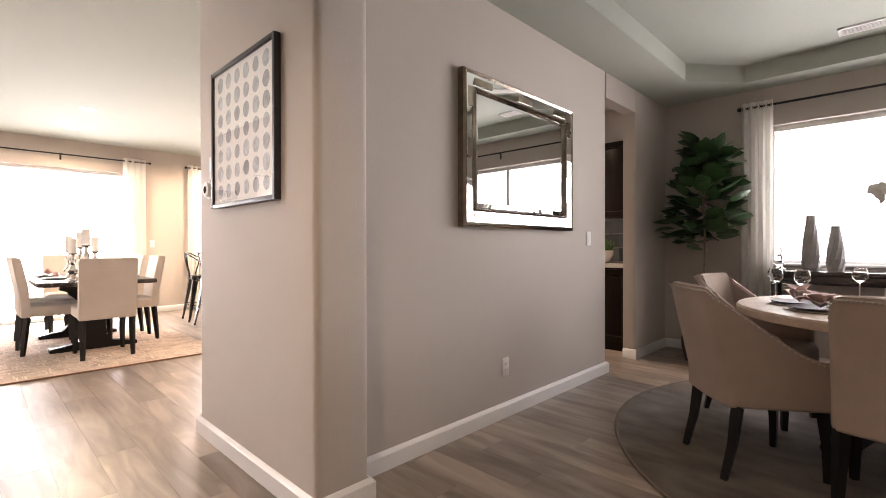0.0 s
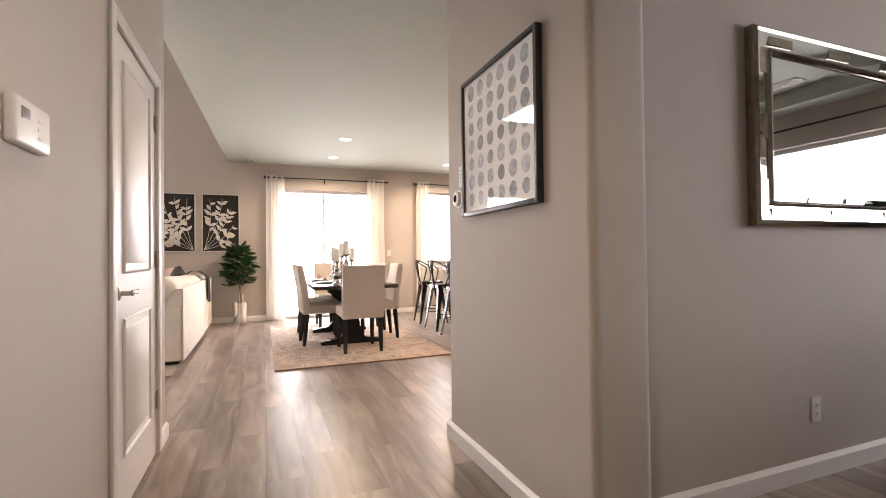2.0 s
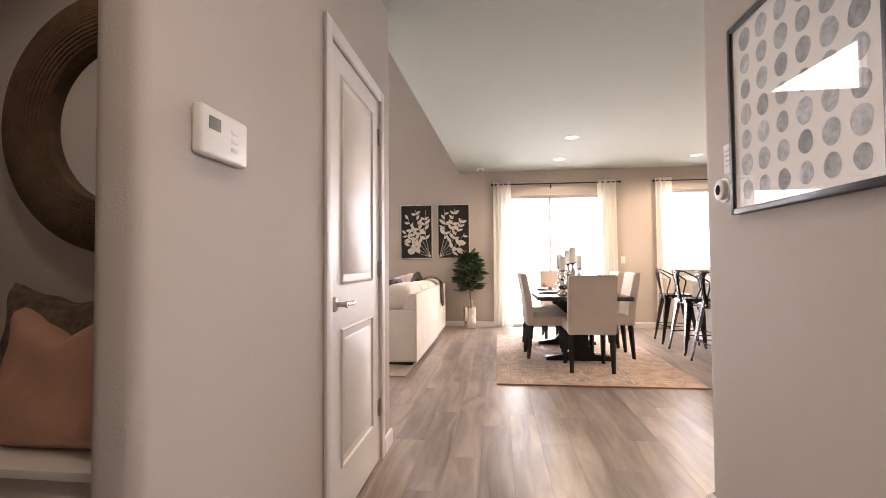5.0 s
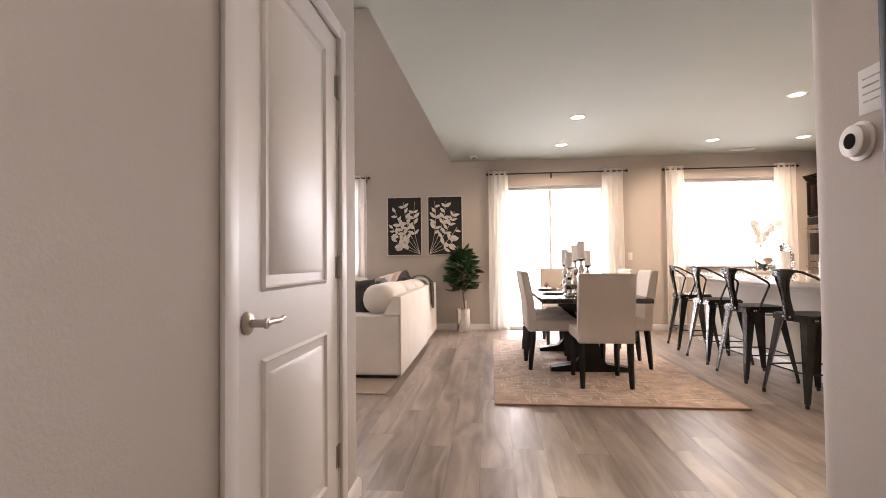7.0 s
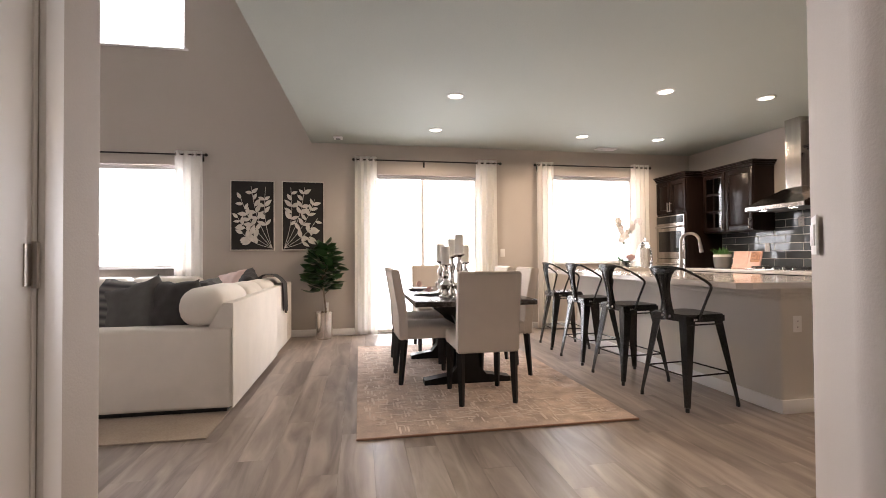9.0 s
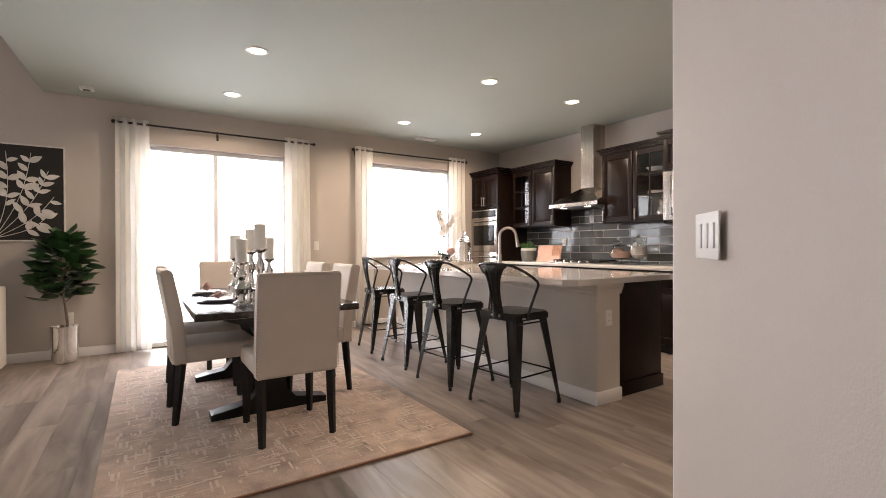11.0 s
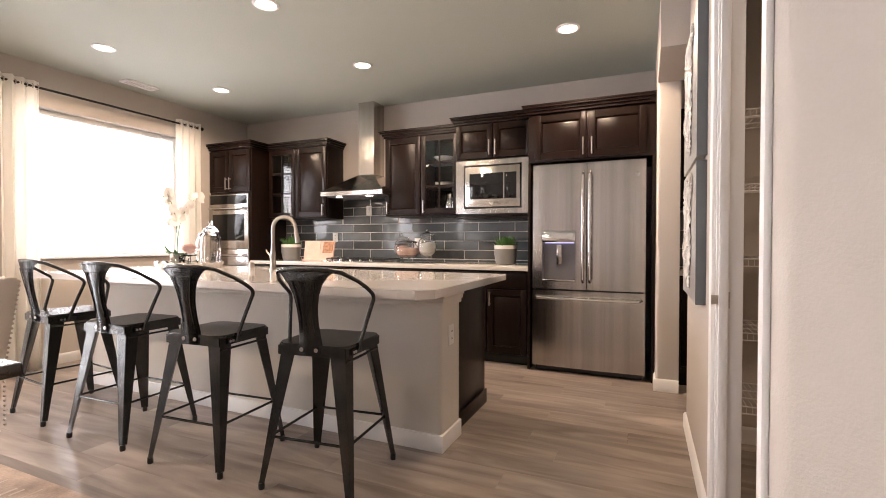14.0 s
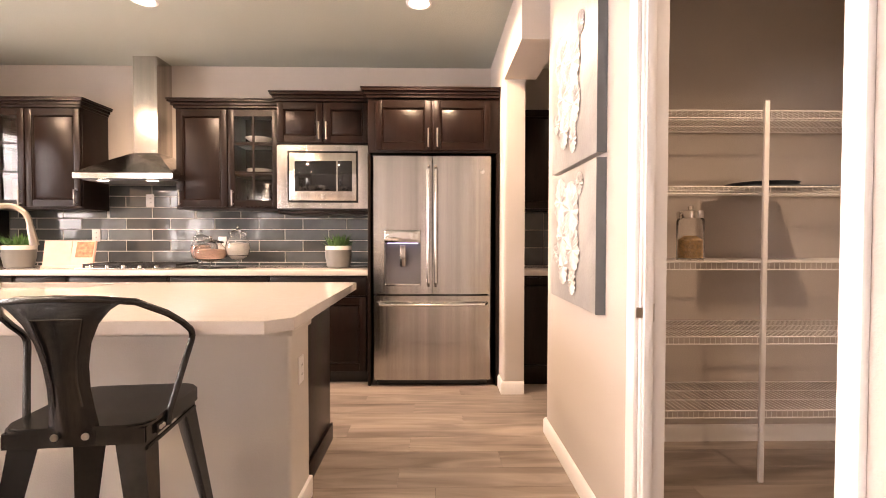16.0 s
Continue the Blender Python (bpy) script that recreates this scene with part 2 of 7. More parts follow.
def plank_material():
    m = bpy.data.materials.new("oak_vinyl_plank")
    m.use_nodes = True
    n, l = m.node_tree.nodes, m.node_tree.links
    b = n["Principled BSDF"]
    tc, oi = n.new("ShaderNodeTexCoord"), n.new("ShaderNodeObjectInfo")
    geo = n.new("ShaderNodeNewGeometry")
    add = n.new("ShaderNodeMath")
    add.operation = "ADD"
    l.new(oi.outputs["Random"], add.inputs[0]), l.new(geo.outputs["Random Per Island"], add.inputs[1])
    sc = n.new("ShaderNodeMath")
    sc.operation = "MULTIPLY"
    sc.inputs[1].default_value = 37.0
    l.new(add.outputs[0], sc.inputs[0])
    comb = n.new("ShaderNodeCombineXYZ")
    l.new(sc.outputs[0], comb.inputs[0]), l.new(sc.outputs[0], comb.inputs[1])
    va = n.new("ShaderNodeVectorMath")
    va.operation = "ADD"
    l.new(tc.outputs["Object"], va.inputs[0]), l.new(comb.outputs[0], va.inputs[1])
    mp = n.new("ShaderNodeMapping")
    mp.inputs["Scale"].default_value = (0.8, 5.5, 1)
    l.new(va.outputs[0], mp.inputs[0])
    g = n.new("ShaderNodeTexNoise")
    g.inputs["Scale"].default_value, g.inputs["Detail"].default_value, g.inputs["Distortion"].default_value = 1.8, 5, 0.9
    l.new(mp.outputs[0], g.inputs["Vector"])
    ramp = n.new("ShaderNodeValToRGB")
    ramp.color_ramp.elements[0].position, ramp.color_ramp.elements[0].color = 0.27, (0.15, 0.118, 0.098, 1)
    ramp.color_ramp.elements[1].position, ramp.color_ramp.elements[1].color = 0.74, (0.42, 0.35, 0.305, 1)
    l.new(g.outputs["Fac"], ramp.inputs[0])
    fr = n.new("ShaderNodeMath")
    fr.operation = "FRACT"
    l.new(add.outputs[0], fr.inputs[0])
    rr = n.new("ShaderNodeMapRange")
    rr.inputs[3].default_value, rr.inputs[4].default_value = 0.76, 1.16
    l.new(fr.outputs[0], rr.inputs[0])
    hsv = n.new("ShaderNodeHueSaturation")
    l.new(ramp.outputs[0], hsv.inputs["Color"]), l.new(rr.outputs[0], hsv.inputs["Value"])
    l.new(hsv.outputs[0], b.inputs["Base Color"])
    rg = n.new("ShaderNodeMapRange")
    rg.inputs[3].default_value, rg.inputs[4].default_value = 0.27, 0.37
    l.new(g.outputs["Fac"], rg.inputs[0])
    l.new(rg.outputs[0], b.inputs["Roughness"])
    bp = n.new("ShaderNodeBump")
    bp.inputs["Strength"].default_value, bp.inputs["Distance"].default_value = 0.02, 0.01
    l.new(g.outputs["Fac"], bp.inputs["Height"])
    l.new(bp.outputs[0], b.inputs["Normal"])
    return m


PLANK = plank_material()


# ---- mesh tools ----
def box(bm, x0, x1, y0, y1, z0, z1, bevel=0.0, seg=2, m=None):
    t = Matrix.Translation(((x0 + x1) / 2, (y0 + y1) / 2, (z0 + z1) / 2)) @ Matrix.Diagonal((abs(x1 - x0), abs(y1 - y0), abs(z1 - z0), 1))
    v = bmesh.ops.create_cube(bm, size=1, matrix=(m @ t) if m else t)["verts"]
    if bevel:
        bmesh.ops.bevel(bm, geom=list({e for a in v for e in a.link_edges}), offset=bevel, segments=seg, affect="EDGES", profile=0.5)


def lathe(bm, prof, seg=24, at=(0, 0, 0), m=None):
    rings = []
    base = Matrix.Translation(at)
    for r, z in prof:
        row = []
        if r < 1e-5:
            p = base @ Vector((0, 0, z))
            rings.append([bm.verts.new(m @ p if m else p)] * seg)
            continue
        for i in range(seg):
            a = 2 * math.pi * i / seg
            p = base @ Vector((r * math.cos(a), r * math.sin(a), z))
            row.append(bm.verts.new(m @ p if m else p))
        rings.append(row)
    for a, b in zip(rings, rings[1:]):
        for i in range(seg):
            bm.faces.new(tuple(dict.fromkeys((a[i], a[(i + 1) % seg], b[(i + 1) % seg], b[i]))))
    if prof[0][0] > 1e-5:
        bm.faces.new(rings[0][::-1])
    if prof[-1][0] > 1e-5 and len(prof) > 2:
        bm.faces.new(rings[-1])


def tube(bm, pts, r, seg=8, close=False):
    pts = [Vector(p) for p in pts]
    radii = r if isinstance(r, (list, tuple)) else [r] * len(pts)
    rings, up = [], None
    n = len(pts)
    for i, p in enumerate(pts):
        if close:
            d = (pts[(i + 1) % n] - pts[i - 1]).normalized()
        else:
            d = (pts[min(i + 1, n - 1)] - pts[max(i - 1, 0)]).normalized()
        if up is None:
            up = Vector((0, 0, 1)) if abs(d.z) < 0.9 else Vector((1, 0, 0))
        s = d.cross(up).normalized()
        up = s.cross(d).normalized()
        rings.append([bm.verts.new(p + radii[i] * (math.cos(2 * math.pi * k / seg) * s + math.sin(2 * math.pi * k / seg) * up)) for k in range(seg)])
    pairs = list(zip(rings, rings[1:])) + ([(rings[-1], rings[0])] if close else [])
    for a, b in pairs:
        for k in range(seg):
            bm.faces.new((a[k], a[(k + 1) % seg], b[(k + 1) % seg], b[k]))
    if not close:
        bm.faces.new(rings[0][::-1])
        bm.faces.new(rings[-1])


def prism(bm, poly, z0, z1, m=None):
    """An upright prism over a plan outline."""
    def put(p):
        return bm.verts.new(m @ Vector(p) if m else p)
    lo = [put((x, y, z0)) for x, y in poly]
    hi = [put((x, y, z1)) for x, y in poly]
    n = len(poly)
    bm.faces.new(lo[::-1]), bm.faces.new(hi)
    for i in range(n):
        bm.faces.new((lo[i], lo[(i + 1) % n], hi[(i + 1) % n], hi[i]))


def rounded(poly, radii, seg=4):
    """A plan outline with the named corners rounded off."""
    out, n = [], len(poly)
    for i, p in enumerate(poly):
        r = radii.get(i, 0)
        p = Vector(p)
        if not r:
            out.append(tuple(p))
            continue
        a, b = (Vector(poly[i - 1]) - p).normalized(), (Vector(poly[(i + 1) % n]) - p).normalized()
        for k in range(seg + 1):
            t = k / seg
            out.append(tuple(p + a * r * (1 - t) ** 2 + b * r * t ** 2))
    return out


def pillow(bm, w, h, d, m, n=10, pinch=0.0):
    """A stuffed cushion, w wide, h high, d thick, standing on its lower edge."""
    for side in (1, -1):
        g = []
        for i in range(n + 1):
            row = []
            for j in range(n + 1):
                u, v = 2 * i / n - 1, 2 * j / n - 1
                f = max(0.0, (1 - u ** 4) * (1 - v ** 4)) ** 0.45
                sag = 1 - 0.06 * (1 - abs(v)) * abs(u)
                dip = -pinch * max(0, v) ** 2 * (1 - abs(u)) ** 2
                row.append(bm.verts.new(m @ Vector((u * w / 2 * sag, side * d / 2 * f, (v + 1) * h / 2 * (1 - 0.05 * (1 - u * u) * max(0, v)) + dip * h))))
            g.append(row)
        for i in range(n):
            for j in range(n):
                f = (g[i][j], g[i + 1][j], g[i + 1][j + 1], g[i][j + 1])
                bm.faces.new(f if side < 0 else f[::-1])
    bmesh.ops.remove_doubles(bm, verts=bm.verts, dist=1e-4)


def mesh_of(name, bm, material, smooth=40):
    me = bpy.data.meshes.new(name)
    bmesh.ops.recalc_face_normals(bm, faces=bm.faces)
    if smooth:
        lim = radians(smooth)
        for f in bm.faces:
            f.smooth = True
        for e in bm.edges:
            if len(e.link_faces) == 2 and e.calc_face_angle(0) > lim:
                e.smooth = False
    bm.to_mesh(me)
    bm.free()
    me.materials.append(material)
    return me


def part(name, bm, material, parent, label="", smooth=40, kind=""):
    ob = new(name, mesh_of(name, bm, material, smooth))
    ob.parent = parent
    return tagged(ob, label, kind=kind)


def thing(name, m, label, category, group=""):
    ob = new(name)
    ob.empty_display_size = 0.1
    ob.matrix_world = m
    return tagged(ob, label, category, group)


def single(name, bm, material, label="", category="", group="", kind="", smooth=40):
    return tagged(new(name, mesh_of(name, bm, material, smooth)), label, category, group, kind)


def pbox(name, dims, material, parent, label="", bevel=0.004, seg=2):
    bm = bmesh.new()
    box(bm, *dims, bevel=bevel, seg=seg)
    return part(name, bm, material, parent, label)


def structure(name, bm, material, label, category, smooth=30):
    return single(name, bm, material, label, category, kind="structure", smooth=smooth)


# ---- structure ----
W, YB, H, SOF, TOP = -8.74, 5.63, 2.74, 2.63, 5.4
LEFT = -0.41          # hall face of the closet wall
VOID, VOID_FAR = -0.54, -0.385   # edge of the tall living room, at the hall and at the windows


def wall(name, axis, at, a0, a1, z0, z1, thick, holes=(), label="greige painted drywall wall with fine texture"):
    """A wall whose face lies at 'at' on the axis, running a0..a1 along the other, with holes (a, b, low, high)."""
    bm = bmesh.new()
    t0, t1 = sorted((at, at + thick))

    def piece(a, b, lo, hi):
        if b - a > 1e-4 and hi - lo > 1e-4:
            box(bm, *((t0, t1, a, b) if axis == "x" else (a, b, t0, t1)), lo, hi)
    cuts = sorted({a0, a1, *[v for h in holes for v in h[:2]]})
    for a, b in zip(cuts, cuts[1:]):
        stack = sorted([h for h in holes if h[0] <= a + 1e-6 and h[1] >= b - 1e-6], key=lambda h: h[2])
        low = z0
        for h in stack:
            piece(a, b, low, h[2])
            low = h[3]
        piece(a, b, low, z1)
    bmesh.ops.remove_doubles(bm, verts=bm.verts, dist=1e-5)
    return structure(name, bm, WALL, label, "wall")


LIV = (-3.95, -1.98, 0.97, 2.37)
UPW = (-3.95, -2.04, 3.93, 5.0)
SLD = (0.38, 2.06, 0.0, 2.31)
KIT = (3.10, 4.66, 0.98, 2.36)
DIN = (-0.62, 2.05, 0.92, 2.26)
wall("wall_window", "x", W, -5.2, YB, 0, TOP, -0.2, (LIV, UPW, SLD, KIT))
wall("wall_kitchen", "y", YB, W - 0.2, -1.55, 0, H + 0.2, 0.2)
wall("wall_dining", "y", YB, -1.55, 3.2, 0, 3.0, 0.2, (DIN,))
wall("wall_living_south", "y", -5.2, W - 0.2, -3.28, 0, TOP, -0.15)
wall("wall_living_east", "x", -3.39, -5.2, LEFT - 0.11, 0, H, 0.11)
bm = bmesh.new()
prism(bm, [(W, VOID_FAR + 0.002), (-3.39, VOID + 0.002), (-3.28, VOID), (-3.28, VOID + 0.15), (W, VOID_FAR + 0.15)], H + 0.001, TOP)
structure("wall_void_north", bm, WALL, "greige drywall wall above the ceiling edge", "wall")
wall("wall_void_east", "x", -3.39, -5.2, VOID, H, TOP, 0.11)
wall("wall_foyer_south", "y", -3.0, -3.28, 3.3, 0, H, -0.15)
wall("wall_foyer_east", "x", 3.2, -3.0, YB, 0, 3.0, 0.15)
wall("wall_niche_side", "y", -1.95, -2.28, -1.3, 0, H, -0.11)
wall("wall_niche_back", "x", -2.28, -3.0, LEFT - 0.11, 0, H, -0.11)

bm = bmesh.new()   # closet wall beside the hall, with its door opening
DOOR = (-3.125, -2.315, 2.085)
prism(bm, rounded([(DOOR[1], LEFT), (-1.305, LEFT), (-1.305, LEFT - 0.11), (DOOR[1], LEFT - 0.11)], {1: 0.03, 2: 0.03}), 0, H)
prism(bm, rounded([(DOOR[0], LEFT), (-3.39, LEFT), (-3.39, LEFT - 0.11), (DOOR[0], LEFT - 0.11)], {1: 0.03}), 0, H)
box(bm, DOOR[0], DOOR[1], LEFT - 0.11, LEFT, DOOR[2], H)
structure("wall_hall_closet", bm, WALL, "greige drywall hall wall with rounded corners", "wall")

bm = bmesh.new()   # hall wall, pillar end, angled wall and mirror wall in one run
prism(bm, rounded([(-3.50, 2.040), (-3.485, 1.99), (-2.72, 1.22), (-1.385, 1.22), (-1.385, 1.48), (-1.55, 1.48), (-1.55, 4.16), (-1.67, 4.16), (-1.67, 1.34), (-2.67, 1.34), (-3.42, 2.075), (-3.50, 2.075)],
                  {1: 0.02, 2: 0.05, 3: 0.035, 4: 0.035, 6: 0.03}), 0, H)
structure("wall_hall_pantry", bm, WALL, "greige drywall wall with a pillar end and an angled corner", "wall")
PAN = (2.08, 2.85, 2.06)
bm = bmesh.new()
box(bm, -3.50, -3.42, 2.075, PAN[0], 0, H)
box(bm, -3.50, -3.42, PAN[0], PAN[1], PAN[2], H)
prism(bm, rounded([(-3.50, PAN[1]), (-3.42, PAN[1]), (-3.42, 3.98), (-1.67, 3.98), (-1.67, 4.10), (-3.50, 4.10)], {5: 0.03}), 0, H)
structure("wall_pantry", bm, WALL, "greige drywall pantry wall with a doorway", "wall")
bm = bmesh.new()
prism(bm, rounded([(-3.66, 4.80), (-3.50, 4.80), (-3.50, YB), (-3.66, YB)], {0: 0.03}), 0, H)
box(bm, -3.66, -3.42, 4.10, 4.80, 2.36, H)
structure("wall_butler_kitchen", bm, WALL, "short greige drywall wall beside the fridge with a header over the passage", "wall")
bm = bmesh.new()
prism(bm, rounded([(-1.67, 4.80), (-1.55, 4.80), (-1.55, YB), (-1.67, YB)], {1: 0.02}), 0, 2.9)
box(bm, -1.67, -1.55, 4.16, 4.80, 2.41, 2.9)
structure("wall_butler_dining", bm, WALL, "short greige drywall wall and header beside the butler pantry opening", "wall")
bm = bmesh.new()
box(bm, -1.55, 3.2, 1.22, 1.46, SOF, H)
structure("dining_header", bm, WALL, "painted drywall header at the dining room's edge", "header")

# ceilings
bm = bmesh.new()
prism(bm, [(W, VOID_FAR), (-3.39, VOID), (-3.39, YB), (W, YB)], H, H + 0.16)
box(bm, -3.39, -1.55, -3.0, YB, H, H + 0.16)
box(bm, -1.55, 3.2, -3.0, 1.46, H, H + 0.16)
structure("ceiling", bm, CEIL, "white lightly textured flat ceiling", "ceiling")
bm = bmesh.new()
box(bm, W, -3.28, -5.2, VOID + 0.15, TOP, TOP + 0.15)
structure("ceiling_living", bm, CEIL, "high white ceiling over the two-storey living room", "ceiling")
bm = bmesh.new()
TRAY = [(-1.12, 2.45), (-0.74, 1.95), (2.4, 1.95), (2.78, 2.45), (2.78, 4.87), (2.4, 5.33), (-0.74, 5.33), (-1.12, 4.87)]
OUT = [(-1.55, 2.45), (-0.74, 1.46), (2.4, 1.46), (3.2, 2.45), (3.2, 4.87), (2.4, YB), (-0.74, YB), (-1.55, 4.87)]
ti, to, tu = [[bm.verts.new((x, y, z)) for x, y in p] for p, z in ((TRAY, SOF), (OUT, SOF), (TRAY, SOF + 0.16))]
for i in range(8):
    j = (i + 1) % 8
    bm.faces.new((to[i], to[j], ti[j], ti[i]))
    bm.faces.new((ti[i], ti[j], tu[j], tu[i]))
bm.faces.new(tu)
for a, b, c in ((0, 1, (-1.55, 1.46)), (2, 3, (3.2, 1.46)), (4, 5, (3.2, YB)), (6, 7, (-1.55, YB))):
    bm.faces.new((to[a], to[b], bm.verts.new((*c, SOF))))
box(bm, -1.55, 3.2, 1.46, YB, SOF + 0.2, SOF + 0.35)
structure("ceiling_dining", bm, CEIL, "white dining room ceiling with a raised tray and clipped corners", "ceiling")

# skirting
BH = 0.095


def skirting(name, pts, depth=0.014):
    """A baseboard along a plan polyline; the room lies to the left of it."""
    bm = bmesh.new()
    pts = [Vector(p) for p in pts]
    n = len(pts)
    offs = []
    for i, p in enumerate(pts):
        ds = []
        if i:
            ds.append((p - pts[i - 1]).normalized())
        if i < n - 1:
            ds.append((pts[i + 1] - p).normalized())
        ns = [Vector((-d.y, d.x)) for d in ds]
        m = sum(ns, Vector((0, 0))).normalized()
        offs.append(m / max(0.35, m.dot(ns[0])))
    prof = [(0, 0), (depth, 0), (depth, BH - 0.018), (depth * 0.45, BH - 0.004), (0, BH)]
    rows = [[bm.verts.new((*(p + o * d), z)) for d, z in prof] for p, o in zip(pts, offs)]
    for a, b in zip(rows, rows[1:]):
        for k in range(5):
            bm.faces.new((a[k], a[(k + 1) % 5], b[(k + 1) % 5], b[k]))
    bm.faces.new(rows[0]), bm.faces.new(rows[-1][::-1])
    return structure(name, bm, TRIM, "white painted baseboard", "baseboard")


skirting("baseboard_hall_right", [(-3.49, 1.995), (-2.72, 1.22), (-1.385, 1.22), (-1.385, 1.48), (-1.55, 1.48), (-1.55, 4.16), (-1.67, 4.16)][::-1], 0.02)
skirting("baseboard_butler_dining", [(-1.55, 5.63), (-1.55, 4.80), (-1.67, 4.80)])
skirting("baseboard_dining", [(3.2, YB), (-1.55, YB)])
skirting("baseboard_art_wall", [(-3.50, 2.93), (-3.50, 4.10), (-1.67, 4.10)])
skirting("baseboard_stub", [(-3.50, 4.80), (-3.66, 4.80), (-3.66, 4.99)])
skirting("baseboard_hall_left", [(-1.305, LEFT - 0.11), (-1.305, LEFT), (DOOR[1] + 0.075, LEFT)][::-1])
skirting("baseboard_hall_left_end", [(DOOR[0] - 0.075, LEFT), (-3.39, LEFT), (-3.39, -5.2)][::-1])
skirting("baseboard_window_wall", [(W, SLD[0] - 0.01), (W, -5.2)])
skirting("baseboard_window_wall_kitchen", [(W, 5.0), (W, SLD[1] + 0.01)])
skirting("baseboard_pantry", [(-1.67, 3.98), (-3.42, 3.98)])
skirting("baseboard_pantry_side", [(-1.67, 1.34), (-1.67, 3.98)])


# windows
def window(name, axis, at, hole, outward, bars=(), label="white vinyl framed window with bright daylight behind"):
    a0, a1, z0, z1 = hole
    mid = at + outward * 0.11
    ob = tagged(new(name), label, "window", kind="structure")
    ob.matrix_world = pose(0, 0, 0)

    def bar(nm, a, b, lo, hi, depth=0.05, material=TRIM, mat_off=0.0):
        bm = bmesh.new()
        lo_t, hi_t = mid - depth / 2 + mat_off, mid + depth / 2 + mat_off
        box(bm, *((lo_t, hi_t, a, b) if axis == "x" else (a, b, lo_t, hi_t)), lo, hi, bevel=0.004 if material is TRIM else 0, seg=1)
        return part(nm, bm, material, ob)
    f = 0.05
    bar("window_frame", a0, a0 + f, z0, z1), bar("window_frame", a1 - f, a1, z0, z1)
    bar("window_frame", a0 + f, a1 - f, z1 - f, z1), bar("window_frame", a0 + f, a1 - f, z0, z0 + f)
    edges = [a0 + f, *bars, a1 - f]
    for b in bars:
        bar("mullion", b - 0.025, b + 0.025, z0 + f, z1 - f)
    for a, b in zip(edges, edges[1:]):
        g = bar("pane", a + (0.025 if a in bars else 0), b - (0.025 if b in bars else 0), z0 + f, z1 - f, 0.006, GLASSM)
        g.visible_shadow = False
    if z0 > 0.3:
        bm = bmesh.new()
        lo, hi = sorted((at - outward * 0.03, at + outward * 0.085))
        box(bm, *((lo, hi, a0 - 0.04, a1 + 0.04) if axis == "x" else (a0 - 0.04, a1 + 0.04, lo, hi)), z0 - 0.0, z0 + 0.022, bevel=0.005)
        part("window_sill", bm, TRIM, ob)
    return ob


window("window_1", "x", W, LIV, -1)
window("window_2", "x", W, UPW, -1)
window("window_3", "x", W, KIT, -1)
window("window_4", "y", YB, DIN, 1, bars=(0.715,))
window("sliding_door", "x", W, SLD, -1, bars=(1.21,), label="white framed sliding glass patio door with bright daylight")

# ground outside
bm = bmesh.new()
box(bm, -400, W - 0.2, -400, 400, -0.25, -0.12)
box(bm, W - 0.2, 400, YB + 0.2, 400, -0.25, -0.12)
structure("ground", bm, GRASS, "green lawn around the house", "ground")
# closet door with casing
def casing(parent, axis, at, outward, a0, a1, top, w=0.065, t=0.016, low_w=0.0):
    for nm, aa, bb, lo, hi in (("casing", a0 - (low_w or w), a0, 0, top + w), ("casing", a1, a1 + w, 0, top + w), ("head_casing", a0, a1, top, top + w)):
        bm = bmesh.new()
        t0, t1 = sorted((at, at + outward * t))
        box(bm, *((t0, t1, aa, bb) if axis == "x" else (aa, bb, t0, t1)), lo, hi, bevel=0.005)
        part(nm, bm, TRIM, parent)


def raised_panel(bm, x0, x1, z0, z1, y, out=-1, rim=0.03, lift=0.008):
    """A moulded frame and raised field in the plane y; out: the side it rises to."""
    def ring(inset, dy):
        return [bm.verts.new(p) for p in ((x0 + inset, y + out * dy, z0 + inset), (x1 - inset, y + out * dy, z0 + inset), (x1 - inset, y + out * dy, z1 - inset), (x0 + inset, y + out * dy, z1 - inset))]
    steps = [ring(0, 0.0), ring(rim * 0.25, lift * 0.6), ring(rim * 0.6, -lift), ring(rim * 1.5, lift * 0.5)]
    for a, b in zip(steps, steps[1:]):
        for k in range(4):
            bm.faces.new((a[k], a[(k + 1) % 4], b[(k + 1) % 4], b[k]))
    bm.faces.new(steps[-1])


door = tagged(new("door_1"), "closed white two-panel interior door in a white casing", "door", kind="structure")
casing(door, "y", LEFT, 1, DOOR[0], DOOR[1], DOOR[2])
bm = bmesh.new()
fy = LEFT - 0.004
box(bm, DOOR[0] + 0.012, DOOR[1] - 0.012, fy - 0.035, fy, 0.01, DOOR[2] - 0.005)
box(bm, DOOR[0], DOOR[0] + 0.012, LEFT - 0.11, LEFT, 0, DOOR[2])
box(bm, DOOR[1] - 0.012, DOOR[1], LEFT - 0.11, LEFT, 0, DOOR[2])
part("door_leaf", bm, TRIM, door)
for z0, z1 in ((0.24, 0.85), (1.04, 1.98)):
    bm = bmesh.new()
    raised_panel(bm, DOOR[0] + 0.15, DOOR[1] - 0.145, z0, z1, fy + 0.001, out=1, rim=0.04, lift=0.015)
    part("panel", bm, TRIM, door)
bm = bmesh.new()
lathe(bm, [(0.032, 0), (0.032, 0.006), (0.024, 0.012), (0.011, 0.014), (0.011, 0.05), (0.014, 0.052), (0.014, 0.06), (0.0, 0.062)], 20, m=pose(DOOR[1] - 0.068, fy, 0.962, -90))
